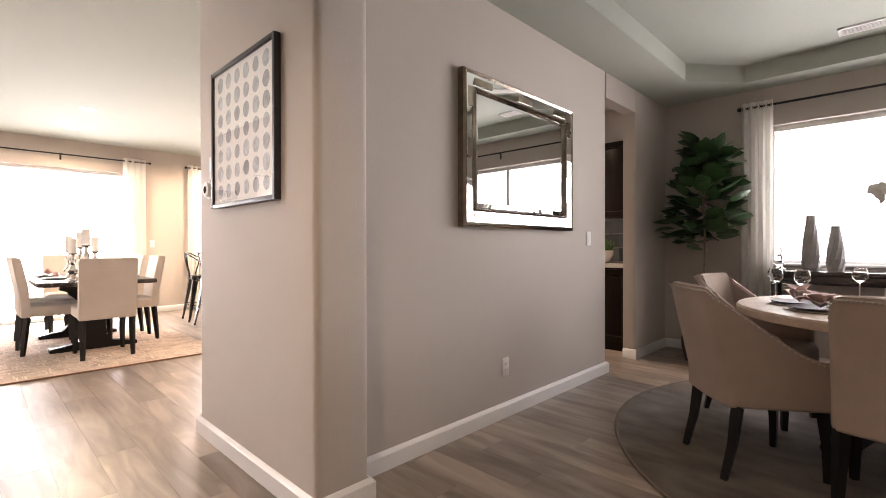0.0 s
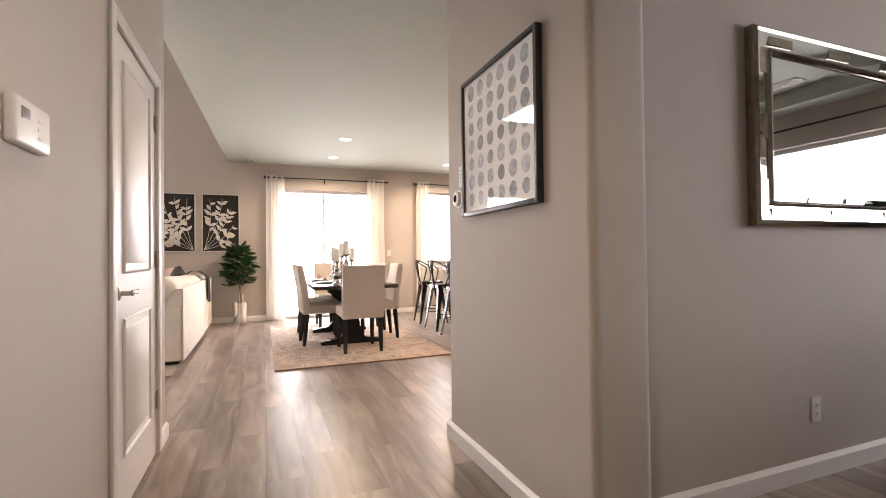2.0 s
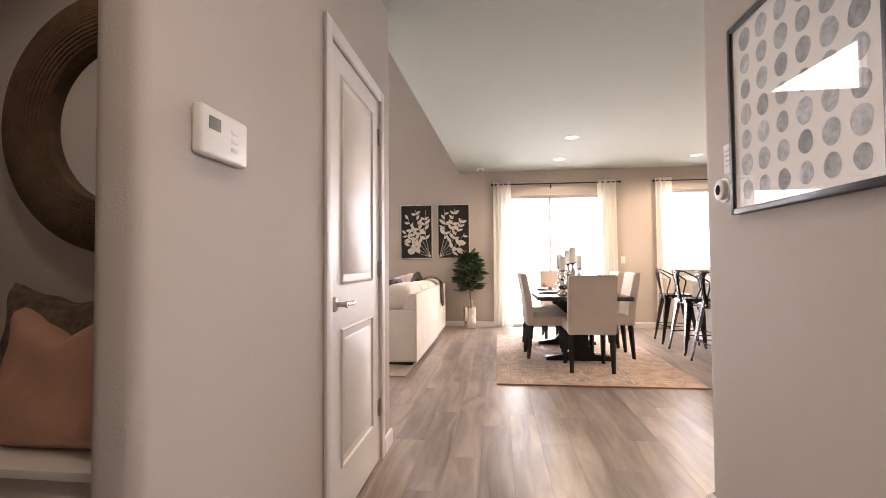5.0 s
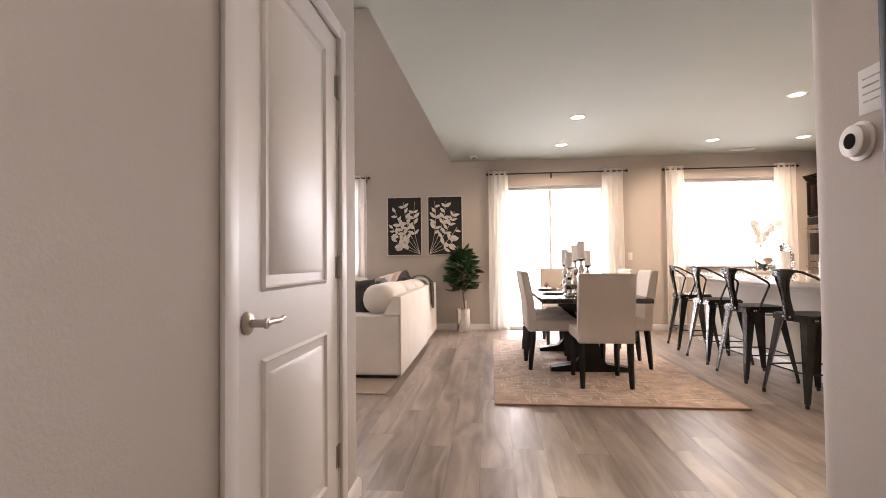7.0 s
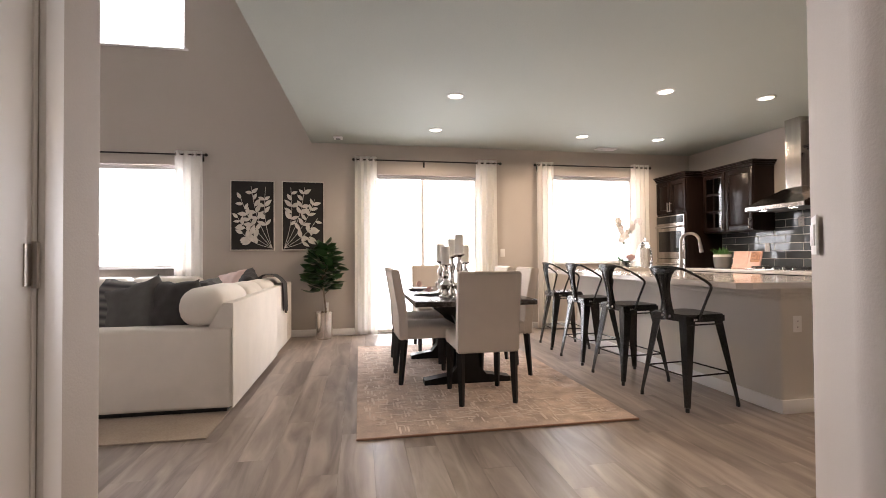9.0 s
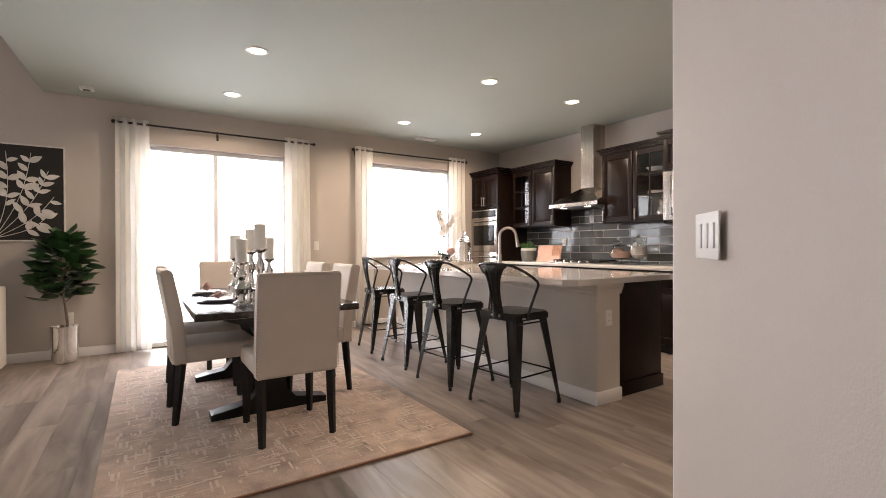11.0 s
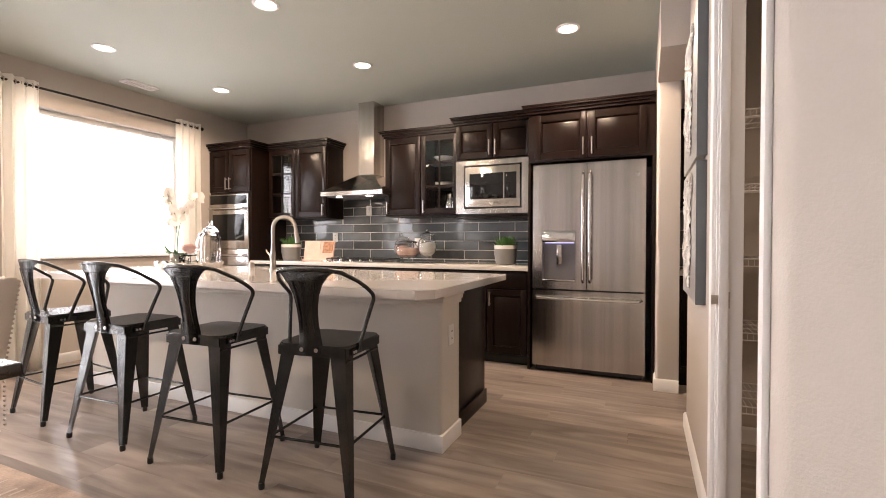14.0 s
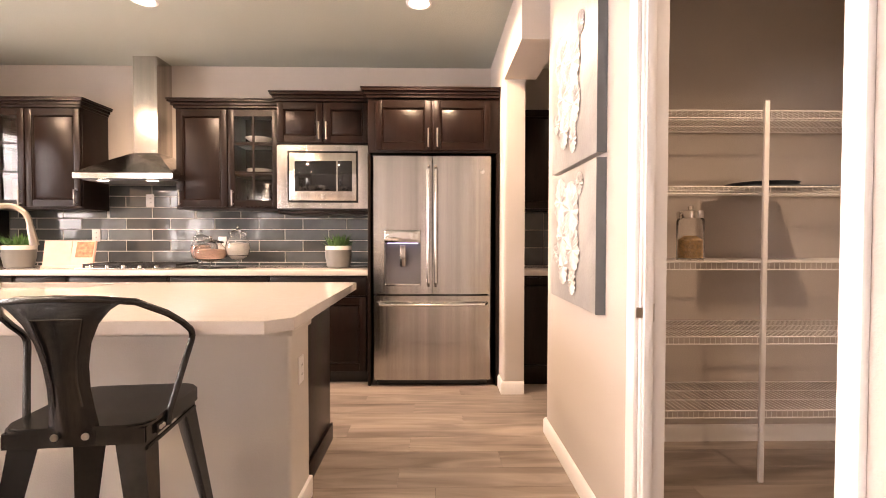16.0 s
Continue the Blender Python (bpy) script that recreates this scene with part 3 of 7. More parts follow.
tube(bm, [(DOOR[1] - 0.068, fy + 0.053, 0.962), (DOOR[1] - 0.105, fy + 0.055, 0.964), (DOOR[1] - 0.145, fy + 0.055, 0.960), (DOOR[1] - 0.178, fy + 0.053, 0.966)], [0.011, 0.010, 0.008, 0.007], 10)
part("door_handle", bm, NICKEL, door, "brushed nickel lever handle")
for z in (0.31, 1.10, 1.87):
    bm = bmesh.new()
    tube(bm, [(DOOR[0] + 0.010, fy + 0.008, z - 0.05), (DOOR[0] + 0.010, fy + 0.008, z + 0.05)], 0.007, 8)
    box(bm, DOOR[0] + 0.010, DOOR[0] + 0.035, fy, fy + 0.003, z - 0.045, z + 0.045)
    part("hinge", bm, NICKEL, door)

# pantry doorway: lining, casing, strike and hinges
pdoor = tagged(new("door_2"), "white cased pantry doorway without its door leaf in view", "doorway", kind="structure")
for nm, dims in (("jamb", (-3.502, -3.418, PAN[1] - 0.018, PAN[1], 0, PAN[2])), ("jamb", (-3.502, -3.418, PAN[0], PAN[0] + 0.018, 0, PAN[2])), ("head_jamb", (-3.502, -3.418, PAN[0] + 0.018, PAN[1] - 0.018, PAN[2] - 0.018, PAN[2]))):
    pbox(nm, dims, TRIM, pdoor, bevel=0.002)
casing(pdoor, "x", -3.50, -1, PAN[0], PAN[1], PAN[2], w=0.066, low_w=0.04)
pbox("door_stop", (-3.495, -3.465, PAN[1] - 0.03, PAN[1] - 0.0185, 0, PAN[2] - 0.02), TRIM, pdoor, bevel=0.002)
bm = bmesh.new()
box(bm, -3.492, -3.458, PAN[1] - 0.021, PAN[1] - 0.0185, 0.905, 0.965, bevel=0.001, seg=1)
box(bm, -3.518, -3.490, PAN[1] - 0.0215, PAN[1] - 0.0185, 0.918, 0.952)
part("strike_plate", bm, NICKEL, pdoor, "brushed nickel strike plate")
for z in (0.98, 1.06):
    pbox("latch_clip", (-3.44, -3.415, PAN[0] + 0.018, PAN[0] + 0.045, z - 0.02, z + 0.02), PLAST, pdoor)

# ---- built-in fixtures ----
def downlight(x, y, z=H, power=75, cone=130):
    ob = thing("ceiling_light", pose(x, y, z), "round white recessed ceiling downlight, lit", "downlight", "recessed downlights")
    bm = bmesh.new()
    lathe(bm, [(0.062, -0.002), (0.070, -0.010), (0.085, -0.006), (0.088, 0.0)], 28)
    part("trim_ring", bm, TRIM, ob)
    bm = bmesh.new()
    lathe(bm, [(0.0, -0.0045), (0.066, -0.0045)], 28)
    part("lens", bm, LAMPW, ob, "glowing warm lens")
    l = bpy.data.lights.new("downlight_lamp", "SPOT")
    l.energy, l.color, l.spot_size, l.spot_blend, l.shadow_soft_size = power, (1.0, 0.77, 0.54), radians(cone), 0.8 if cone < 150 else 0.5, 0.05
    new("downlight_lamp", l).matrix_world = look((x, y, z - 0.03), (x + 0.0001, y, 0))


for x, y in ((-4.28, 4.45), (-6.09, 4.45), (-7.84, 4.44), (-6.09, 3.285), (-7.84, 3.285), (-6.55, 1.245), (-7.82, 1.25)):
    downlight(x, y, H, 112 if x > -5 else 70, 168)
# second, third and last are unseen lamps added as fill; the others inferred
for x, y, p in ((-0.55, 0.30, 45), (-2.35, 0.35, 13), (1.2, 0.2, 8), (-1.75, -1.25, 11), (-2.6, 2.75, 62), (-2.6, 4.55, 25)):
    downlight(x, y, H, p)


def vent(x, y, z, w, d):
    ob = thing("ceiling_vent", pose(x, y, z), "white slotted ceiling air vent", "vent", "ceiling vents")
    bm = bmesh.new()
    for a in ((-w / 2, w / 2, -d / 2, -d / 2 + 0.02), (-w / 2, w / 2, d / 2 - 0.02, d / 2), (-w / 2, -w / 2 + 0.02, -d / 2, d / 2), (w / 2 - 0.02, w / 2, -d / 2, d / 2)):
        box(bm, *a, -0.012, -0.001)
    part("frame", bm, TRIM, ob)
    bm = bmesh.new()
    box(bm, -w / 2 + 0.02, w / 2 - 0.02, -d / 2 + 0.02, d / 2 - 0.02, -0.003, -0.001)
    part("backing", bm, SUB, ob)
    k = max(3, int(d / 0.03))
    for i in range(k):
        yy = -d / 2 + 0.03 + i * (d - 0.06) / max(1, k - 1)
        pbox("slat", (-w / 2 + 0.02, w / 2 - 0.02, yy - 0.008, yy + 0.004, -0.011, -0.004), TRIM, ob, bevel=0)


vent(-8.47, 3.99, H, 0.14, 0.32), vent(0.12, 5.05, SOF + 0.16, 0.36, 0.16)
sd = thing("smoke_detector", pose(-8.36, 0.0, H), "small white square detector on the ceiling", "detector")
bm = bmesh.new()
box(bm, -0.06, 0.06, -0.06, 0.06, -0.03, 0, bevel=0.012)
part("housing", bm, PLAST, sd)
pbox("grille", (-0.03, 0.03, -0.03, 0.03, -0.033, -0.029), GREYEDGE, sd, bevel=0.001)


def plate(name, m, w, h, kind, label, cat):
    """A wall plate in the local xz plane, facing local -y."""
    ob = thing(name, m, label, cat, "wall plates")
    bm = bmesh.new()
    box(bm, -w / 2, w / 2, -0.006, 0, -h / 2, h / 2, bevel=0.003)
    part("plate", bm, PLAST, ob)
    n = max(1, round(w / 0.055)) if kind == "switch" else 1
    for i in range(n):
        cx = (i - (n - 1) / 2) * 0.046
        if kind == "switch":
            bm = bmesh.new()
            box(bm, cx - 0.0165, cx + 0.0165, -0.010, -0.005, -0.033, 0.033, bevel=0.002, m=None)
            part("rocker", bm, PLAST, ob)
        elif kind == "outlet":
            for z in (-0.02, 0.02):
                bm = bmesh.new()
                box(bm, -0.014, 0.014, -0.0085, -0.005, z - 0.014, z + 0.014, bevel=0.003)
                part("socket", bm, PLAST, ob)
                for sx in (-0.006, 0.006):
                    pbox("slot", (sx - 0.001, sx + 0.001, -0.0092, -0.0084, z - 0.005, z + 0.005), BLACK, ob, bevel=0)
    return ob


plate("light_switch", pose(-3.219, 1.705, 1.17, 0, 0, -45.0), 0.172, 0.122, "switch", "white three-gang rocker switch plate on the angled wall", "switch")
plate("light_switch", pose(-1.55, 3.83, 1.17, 0, 0, 90), 0.07, 0.115, "switch", "white single switch plate on the dining wall", "switch")
plate("outlet", pose(-1.55, 2.69, 0.325, 0, 0, 90), 0.07, 0.12, "outlet", "white wall outlet on the dining wall", "outlet")
plate("outlet", pose(W, -0.19, 0.41, 0, 0, 90), 0.07, 0.12, "outlet", "white wall outlet behind the potted plant", "outlet")
plate("light_switch", pose(W, 2.42, 1.16, 0, 0, 90), 0.07, 0.12, "switch", "white switch plate beside the patio door curtain", "switch")


# ---- curtains and rods ----
def rod(name, m, length, bracket=()):
    """A black rod along local x, from 0 to length, 0.085 off the wall that lies at local y 0."""
    ob = thing(name, m, "thin black iron curtain rod with ball ends", "curtain rod", "curtain rods")
    bm = bmesh.new()
    tube(bm, [(0, -0.085, 0), (length, -0.085, 0)], 0.0105, 10)
    part("rod", bm, IRON, ob)
    for x in (0, length):
        bm = bmesh.new()
        bmesh.ops.create_uvsphere(bm, u_segments=14, v_segments=10, radius=0.021, matrix=Matrix.Translation((x, -0.085, 0)))
        part("finial", bm, IRON, ob)
    for x in (0.06, length - 0.06, *bracket):
        bm = bmesh.new()
        box(bm, x - 0.006, x + 0.006, -0.085, 0, -0.008, 0.008)
        box(bm, x - 0.012, x + 0.012, -0.006, 0, -0.075, 0.03, bevel=0.002)
        part("bracket", bm, IRON, ob)
    return ob


def curtain(m, width, top, seed, folds=4.5):
    """A grommet-top panel hanging along local x from the rod down to the floor."""
    ob = thing("curtain", m, "floor-length off-white linen grommet curtain panel", "curtain", "window curtains")
    rnd = random.Random(seed)
    bm = bmesh.new()
    nx, nz = 60, 26
    ph = rnd.random() * 6
    rows = []
    for j in range(nz + 1):
        v = j / nz
        z = 0.012 + (top - 0.012) * v
        row = []
        for i in range(nx + 1):
            u = i / nx
            a = u * folds * 2 * math.pi + ph
            amp = 0.026 + 0.008 * math.sin(3 * u + ph + 2 * v)
            y = -0.085 + amp * math.sin(a + 0.35 * (1 - v) * math.sin(5 * u + ph)) + 0.006 * math.sin(9 * v + 7 * u)
            x = width * (u - 0.5) * (1 + 0.05 * (1 - v)) + 0.006 * math.sin(a * 2) + width / 2
            row.append(bm.verts.new((x, y, z)))
        rows.append(row)
    for a, b in zip(rows, rows[1:]):
        for i in range(nx):
            bm.faces.new((a[i], a[i + 1], b[i + 1], b[i]))
    panel = part("panel", bm, CURT, ob, smooth=80)
    sol = panel.modifiers.new("thick", "SOLIDIFY")
    sol.thickness = 0.003
    for k in range(int(folds * 2)):
        u = (k + 0.5) / int(folds * 2)
        bm = bmesh.new()
        c = Vector((width * u, -0.085, top - 0.05))
        tube(bm, [c + Vector((0, 0.021 * math.cos(a), 0.021 * math.sin(a))) for a in [2 * math.pi * q / 14 for q in range(14)]], 0.004, 6, close=True)
        part("grommet", bm, NICKEL, ob)
    return ob


RZ = 2.50
WM = lambda y: pose(W, y, 0, 0, 0, 90)
for y0, y1, br in ((0.20, 2.37, (1.02,)), (2.92, 4.86, ()), (-4.30, -1.75, ())):
    rod("curtain_rod", pose(W, y0, RZ, 0, 0, 90), y1 - y0, br)
for k, (y0, y1) in enumerate(((0.22, 0.53), (1.99, 2.30), (2.95, 3.23), (4.54, 4.82), (-2.15, -1.79), (-4.26, -3.92))):
    curtain(WM(y0), y1 - y0, RZ + 0.05, k, 3.5)
rod("curtain_rod", pose(-0.83, YB, 2.44), 3.2, (1.6,))
curtain(pose(-0.82, YB, 0), 0.26, 2.49, 21, 4.5)
curtain(pose(1.98, YB, 0), 0.28, 2.49, 22, 4.5)


# ---- wall art ----
def leaf_mesh(bm, m, length, width, bend=0.15, n=5):
    rows = []
    for i in range(n + 1):
        t = i / n
        w = width / 2 * math.sin(math.pi * t ** 0.8) ** 0.9 if 0 < t < 1 else 0.0
        z = bend * length * math.sin(math.pi * t * 0.9)
        x = length * t
        rows.append([bm.verts.new(m @ Vector((x, -w, z + 0.25 * w))), bm.verts.new(m @ Vector((x, 0, z))), bm.verts.new(m @ Vector((x, w, z + 0.25 * w)))] if w else [bm.verts.new(m @ Vector((x, 0, z)))])
    for a, b in zip(rows, rows[1:]):
        if len(a) == 1:
            bm.faces.new((a[0], b[1], b[0])), bm.faces.new((a[0], b[2], b[1]))
        elif len(b) == 1:
            bm.faces.new((a[0], a[1], b[0])), bm.faces.new((a[1], a[2], b[0]))
        else:
            bm.faces.new((a[0], a[1], b[1], b[0])), bm.faces.new((a[1], a[2], b[2], b[1]))


def botanical(y0, y1, seed, flip):
    w, h = y1 - y0, 0.97
    ob = thing("framed_picture", pose(W, y0, 1.21, 0, 0, 90), "black canvas with white painted leaf branches in a thin white frame", "picture", "pair of leaf pictures")
    for d in ((0, 0.014, -0.035, 0, 0, h), (w - 0.014, w, -0.035, 0, 0, h), (0.014, w - 0.014, -0.035, 0, 0, 0.014), (0.014, w - 0.014, -0.035, 0, h - 0.014, h)):
        pbox("frame", d, PETAL, ob, bevel=0.002)
    pbox("canvas", (0.014, w - 0.014, -0.026, -0.002, 0.014, h - 0.014), CANVAS, ob, bevel=0)
    rnd = random.Random(seed)
    root = Vector((0.03 if flip else w - 0.03, 0, 0.03))
    for a0, ln in ((152, 0.44), (137, 0.62), (121, 0.80), (108, 0.90), (96, 0.86)):
        a = radians(180 - a0 if flip else a0)
        tip = root + Vector((math.cos(a) * ln, 0, math.sin(a) * ln))
        sag = 0.05 if flip else -0.05
        pts = [root.lerp(tip, t) + Vector((sag * math.sin(math.pi * t), 0, -0.02 * math.sin(math.pi * t))) for t in [i / 10 for i in range(11)]]
        bms = bmesh.new()
        tube(bms, [(p.x, -0.0275, p.z) for p in pts], 0.0032, 5)
        part("painted_stem", bms, PETAL, ob)
        for i in range(4, 11):
            for side in ((1, -1) if i < 10 else (0,)):
                if rnd.random() < 0.34:
                    continue
                p = pts[i]
                ang = a + side * radians(rnd.uniform(38, 66))
                ln2 = rnd.uniform(0.105, 0.145) * (1.0 if i < 8 else 0.85)
                e = p + Vector((math.cos(ang) * ln2, 0, math.sin(ang) * ln2))
                if not (0.02 < e.x < w - 0.02 and 0.02 < e.z < h - 0.02 and 0.03 < p.x < w - 0.03):
                    continue
                bm = bmesh.new()
                leaf_mesh(bm, Matrix.Translation((p.x, -0.0285 - 0.003 * rnd.random(), p.z)) @ pose(0, 0, 0, 90, 0, 0) @ pose(0, 0, 0, 0, 0, math.degrees(ang)), ln2, ln2 * rnd.uniform(0.40, 0.50), 0.02, 8)
                part("painted_leaf", bm, PETAL, ob)


botanical(-1.46, -0.88, 3, False), botanical(-0.785, -0.21, 4, True)

print_art = thing("framed_print", pose(-1.675, 1.22, 1.315, 0, 0, 0), "square framed print of rows of grey-blue discs under glass", "picture")
wA, hA = 0.755, 0.735
for d in ((-wA, -wA + 0.022, -0.032, 0, 0, hA), (-0.022, 0, -0.032, 0, 0, hA), (-wA + 0.022, -0.022, -0.032, 0, 0, 0.022), (-wA + 0.022, -0.022, -0.032, 0, hA - 0.022, hA)):
    pbox("frame", d, PEWTER, print_art, "dark pewter frame", bevel=0.002)
pbox("sheet", (-wA + 0.022, -0.022, -0.016, -0.003, 0.022, hA - 0.022), PAPER, print_art, bevel=0)
_rnd = random.Random(8)
for i in range(6):
    for j in range(7):
        bm = bmesh.new()
        r = 0.036 * _rnd.uniform(0.9, 1.08)
        cx, cz = -wA + 0.105 + i * 0.109, 0.085 + j * 0.0945
        vs = [bm.verts.new((cx + r * (1 + 0.06 * math.sin(3 * a + i + j)) * math.cos(a), -0.0168, cz + r * 1.08 * math.sin(a))) for a in [2 * math.pi * k / 18 for k in range(18)]]
        bm.faces.new(vs)
        part("printed_disc", bm, INK, print_art)
bm = bmesh.new()
box(bm, -wA + 0.022, -0.022, -0.027, -0.024, 0.022, hA - 0.022)
g = part("glazing", bm, GLASSM, print_art)
g.visible_shadow = False

card = thing("notice_card", pose(-2.49, 1.22, 1.555), "small white printed card on the hall wall", "card")
pbox("card", (-0.045, 0.045, -0.004, 0, -0.06, 0.06), PAPER, card, bevel=0.001)
for k in range(4):
    pbox("printed_line", (-0.03, 0.03 - 0.008 * (k % 2), -0.0048, -0.0041, 0.03 - k * 0.02, 0.034 - k * 0.02), INK, card, bevel=0)
th = thing("round_thermostat", pose(-2.535, 1.22, 1.43), "round white and steel smart thermostat on the hall wall", "thermostat")
bm = bmesh.new()
lathe(bm, [(0.052, 0), (0.052, 0.006), (0.042, 0.008), (0.042, 0.026), (0.036, 0.029)], 28, m=pose(0, 0, 0, 90))
part("ring", bm, PLAST, th)
bm = bmesh.new()
lathe(bm, [(0.0, 0.0305), (0.021, 0.0300)], 28, m=pose(0, 0, 0, 90))
part("dial_face", bm, DARKGLASS, th)
tb = thing("alarm_keypad", pose(-1.545, LEFT, 1.445, 0, 0, 180), "white wall-mounted keypad with a small display", "keypad")
bm = bmesh.new()
box(bm, -0.095, 0.095, -0.028, 0, -0.058, 0.058, bevel=0.008, seg=3)
part("case", bm, PLAST, tb)
pbox("display", (-0.07, -0.025, -0.0292, -0.0275, 0.005, 0.035), CERAM, tb, bevel=0.001)
for k in range(3):
    pbox("button", (0.02, 0.05, -0.0295, -0.0275, -0.03 + k * 0.022, -0.02 + k * 0.022), PAPER, tb, bevel=0.001)


def relief_canvas(z0, z1, seed):
    ob = thing("relief_canvas", pose(-3.50, 3.15, z0, 0, 0, -90), "silver grey canvas with raised pale shell rosettes", "wall art", "pair of relief canvases")
    w, h = 0.70, z1 - z0
    pbox("canvas", (-w, 0, -0.04, -0.002, 0, h), GREYART, ob, bevel=0.003)
    pbox("canvas_edge", (0.0005, 0.003, -0.041, -0.001, 0, h), GREYEDGE, ob, bevel=0)
    rnd = random.Random(seed)
    spots = ((-0.50, 0.56, 0.095), (-0.33, 0.50, 0.11), (-0.47, 0.36, 0.085), (-0.30, 0.29, 0.09), (-0.45, 0.19, 0.07), (-0.30, 0.12, 0.05), (-0.58, 0.26, 0.04), (-0.20, 0.63, 0.04))
    for cx, cz, r in spots:
        bm = bmesh.new()
        cz *= h / 0.72
        r *= 1.08
        n = 30
        c = bm.verts.new((cx, -0.044, cz))
        ring1 = [bm.verts.new((cx + 0.5 * r * math.cos(a), -0.046 - 0.008 * (k % 2), cz + 0.5 * r * 1.15 * math.sin(a))) for k, a in enumerate([2 * math.pi * q / n for q in range(n)])]
        ring2 = [bm.verts.new((cx + r * rnd.uniform(0.9, 1.1) * math.cos(a), -0.0415 - 0.007 * (k % 2), cz + r * 1.15 * math.sin(a))) for k, a in enumerate([2 * math.pi * q / n for q in range(n)])]
        for k in range(n):
            bm.faces.new((c, ring1[k], ring1[(k + 1) % n]))
            bm.faces.new((ring1[k], ring2[k], ring2[(k + 1) % n], ring1[(k + 1) % n]))
        part("rosette", bm, SHELLW, ob, smooth=0)


relief_canvas(0.875, 1.495, 1), relief_canvas(1.515, 2.20, 2)


# ---- plants ----
def fig_tree(m, label, z_pot, z_low, z_top, spread, leaves, seed, pot, size=0.16):
    ob = thing("fiddle_leaf_fig", m, label, "potted plant")
    rnd = random.Random(seed)
    pot(ob)
    stem = [Vector((0.02 * math.sin(3 * t + seed), 0.02 * math.cos(4 * t), z_pot - 0.06 + (z_top - 0.15 - z_pot) * t)) for t in [i / 8 for i in range(9)]]
    bm = bmesh.new()
    tube(bm, stem, [0.014 - 0.008 * i / 8 for i in range(9)], 8)
    tips = []
    for k in range(9):
        z = rnd.uniform(z_low, z_top - 0.2)
        a = k * 2.4
        s = Vector((0, 0, z - 0.05))
        e = s + Vector((math.cos(a) * spread * 0.55, math.sin(a) * spread * 0.55, 0.18))
        tube(bm, [s, s.lerp(e, 0.5) + Vector((0, 0, -0.02)), e], [0.007, 0.005, 0.003], 6)
        tips.append(e)
    part("trunk", bm, BARK, ob)
    crown = bmesh.new()
    for k in range(leaves):
        t = (k + 0.5) / leaves if k % 5 else rnd.random()
        z = z_low + (z_top - z_low) * t + rnd.uniform(-0.05, 0.05)
        a = k * 2.399 + rnd.uniform(-0.4, 0.4)
        rr = spread * (0.35 + 0.65 * math.sin(math.pi * min(1, 0.15 + t * 0.85))) * rnd.uniform(0.15, 0.62)
        ln = size * rnd.uniform(0.75, 1.25)
        mm = Matrix.Translation((rr * math.cos(a), rr * math.sin(a), z)) @ pose(0, 0, 0, 0, rnd.uniform(-58, 12) * (0.5 + 0.5 * t), math.degrees(a) + rnd.uniform(-35, 35)) @ pose(0, 0, 0, rnd.uniform(-35, 35))
        leaf_mesh(crown, mm, ln, ln * rnd.uniform(0.66, 0.82), rnd.uniform(-0.14, 0.06), 6)
    part("crown", crown, LEAF, ob, smooth=60)
    return ob


def silver_pot(ob):
    bm = bmesh.new()
    lathe(bm, [(0.092, 0), (0.105, 0.012), (0.118, 0.19), (0.122, 0.355), (0.126, 0.365), (0.118, 0.365), (0.112, 0.30), (0.0, 0.30)], 32)
    part("pot", bm, SILVER, ob, "hammered silver cylinder pot")
    bm = bmesh.new()
    lathe(bm, [(0.0, 0.345), (0.112, 0.335)], 20)
    part("soil", bm, SOIL, ob)


def basket_pot(ob):
    bm = bmesh.new()
    prof = [(0.15, 0)] + [(0.155 + 0.03 * math.sin(math.pi * i / 16) + 0.004 * (i % 2), 0.02 + i * 0.021) for i in range(17)] + [(0.14, 0.36), (0.14, 0.30), (0, 0.30)]
    lathe(bm, prof, 28)
    part("basket", bm, DARKFAB, ob, "dark woven basket planter")
    bm = bmesh.new()
    lathe(bm, [(0.0, 0.315), (0.14, 0.31)], 20)
    part("soil", bm, SOIL, ob)


fig_tree(pose(-8.50, -0.20, 0), "small fiddle-leaf fig in a hammered silver pot", 0.36, 0.64, 1.25, 0.30, 125, 5, silver_pot, 0.17)
fig_tree(pose(-1.06, 5.20, 0), "tall dark green fiddle-leaf fig tree in a dark basket", 0.36, 1.12, 2.06, 0.40, 165, 6, basket_pot, 0.21)


def succulent_pot(m, material, r, h, label, seed):
    ob = thing("grass_planter", m, label, "potted plant", "kitchen planters")
    bm = bmesh.new()
    lathe(bm, [(r * 0.72, 0), (r * 0.85, 0.01), (r, h * 0.55), (r * 0.98, h * 0.8), (r, h), (r * 0.9, h), (r * 0.85, h * 0.85), (0, h * 0.85)], 26)
    part("pot", bm, material, ob, "glazed grey pot with a white rim")
    bm = bmesh.new()
    lathe(bm, [(r * 1.004, h * 0.82), (r * 1.02, h * 0.86), (r * 1.005, h * 1.0), (r * 0.93, h * 1.01), (r * 0.90, h * 0.84)], 26)
    for f in [f for f in bm.faces if len(f.verts) > 4]:
        bm.faces.remove(f)
    part("rim", bm, CERAMW, ob, "white glazed rim")
    rnd = random.Random(seed)
    bm = bmesh.new()
    for k in range(110):
        a = rnd.uniform(0, 6.28)
        p = Vector((math.cos(a), math.sin(a), 0)) * r * 0.8 * rnd.random() ** 0.5
        leaf_mesh(bm, Matrix.Translation((p.x, p.y, h * 0.82)) @ pose(0, 0, 0, 0, -rnd.uniform(35, 85), math.degrees(a)), rnd.uniform(0.08, 0.15), 0.016, 0.1, 4)
    part("grass_tuft", bm, LEAF2, ob)
    return ob


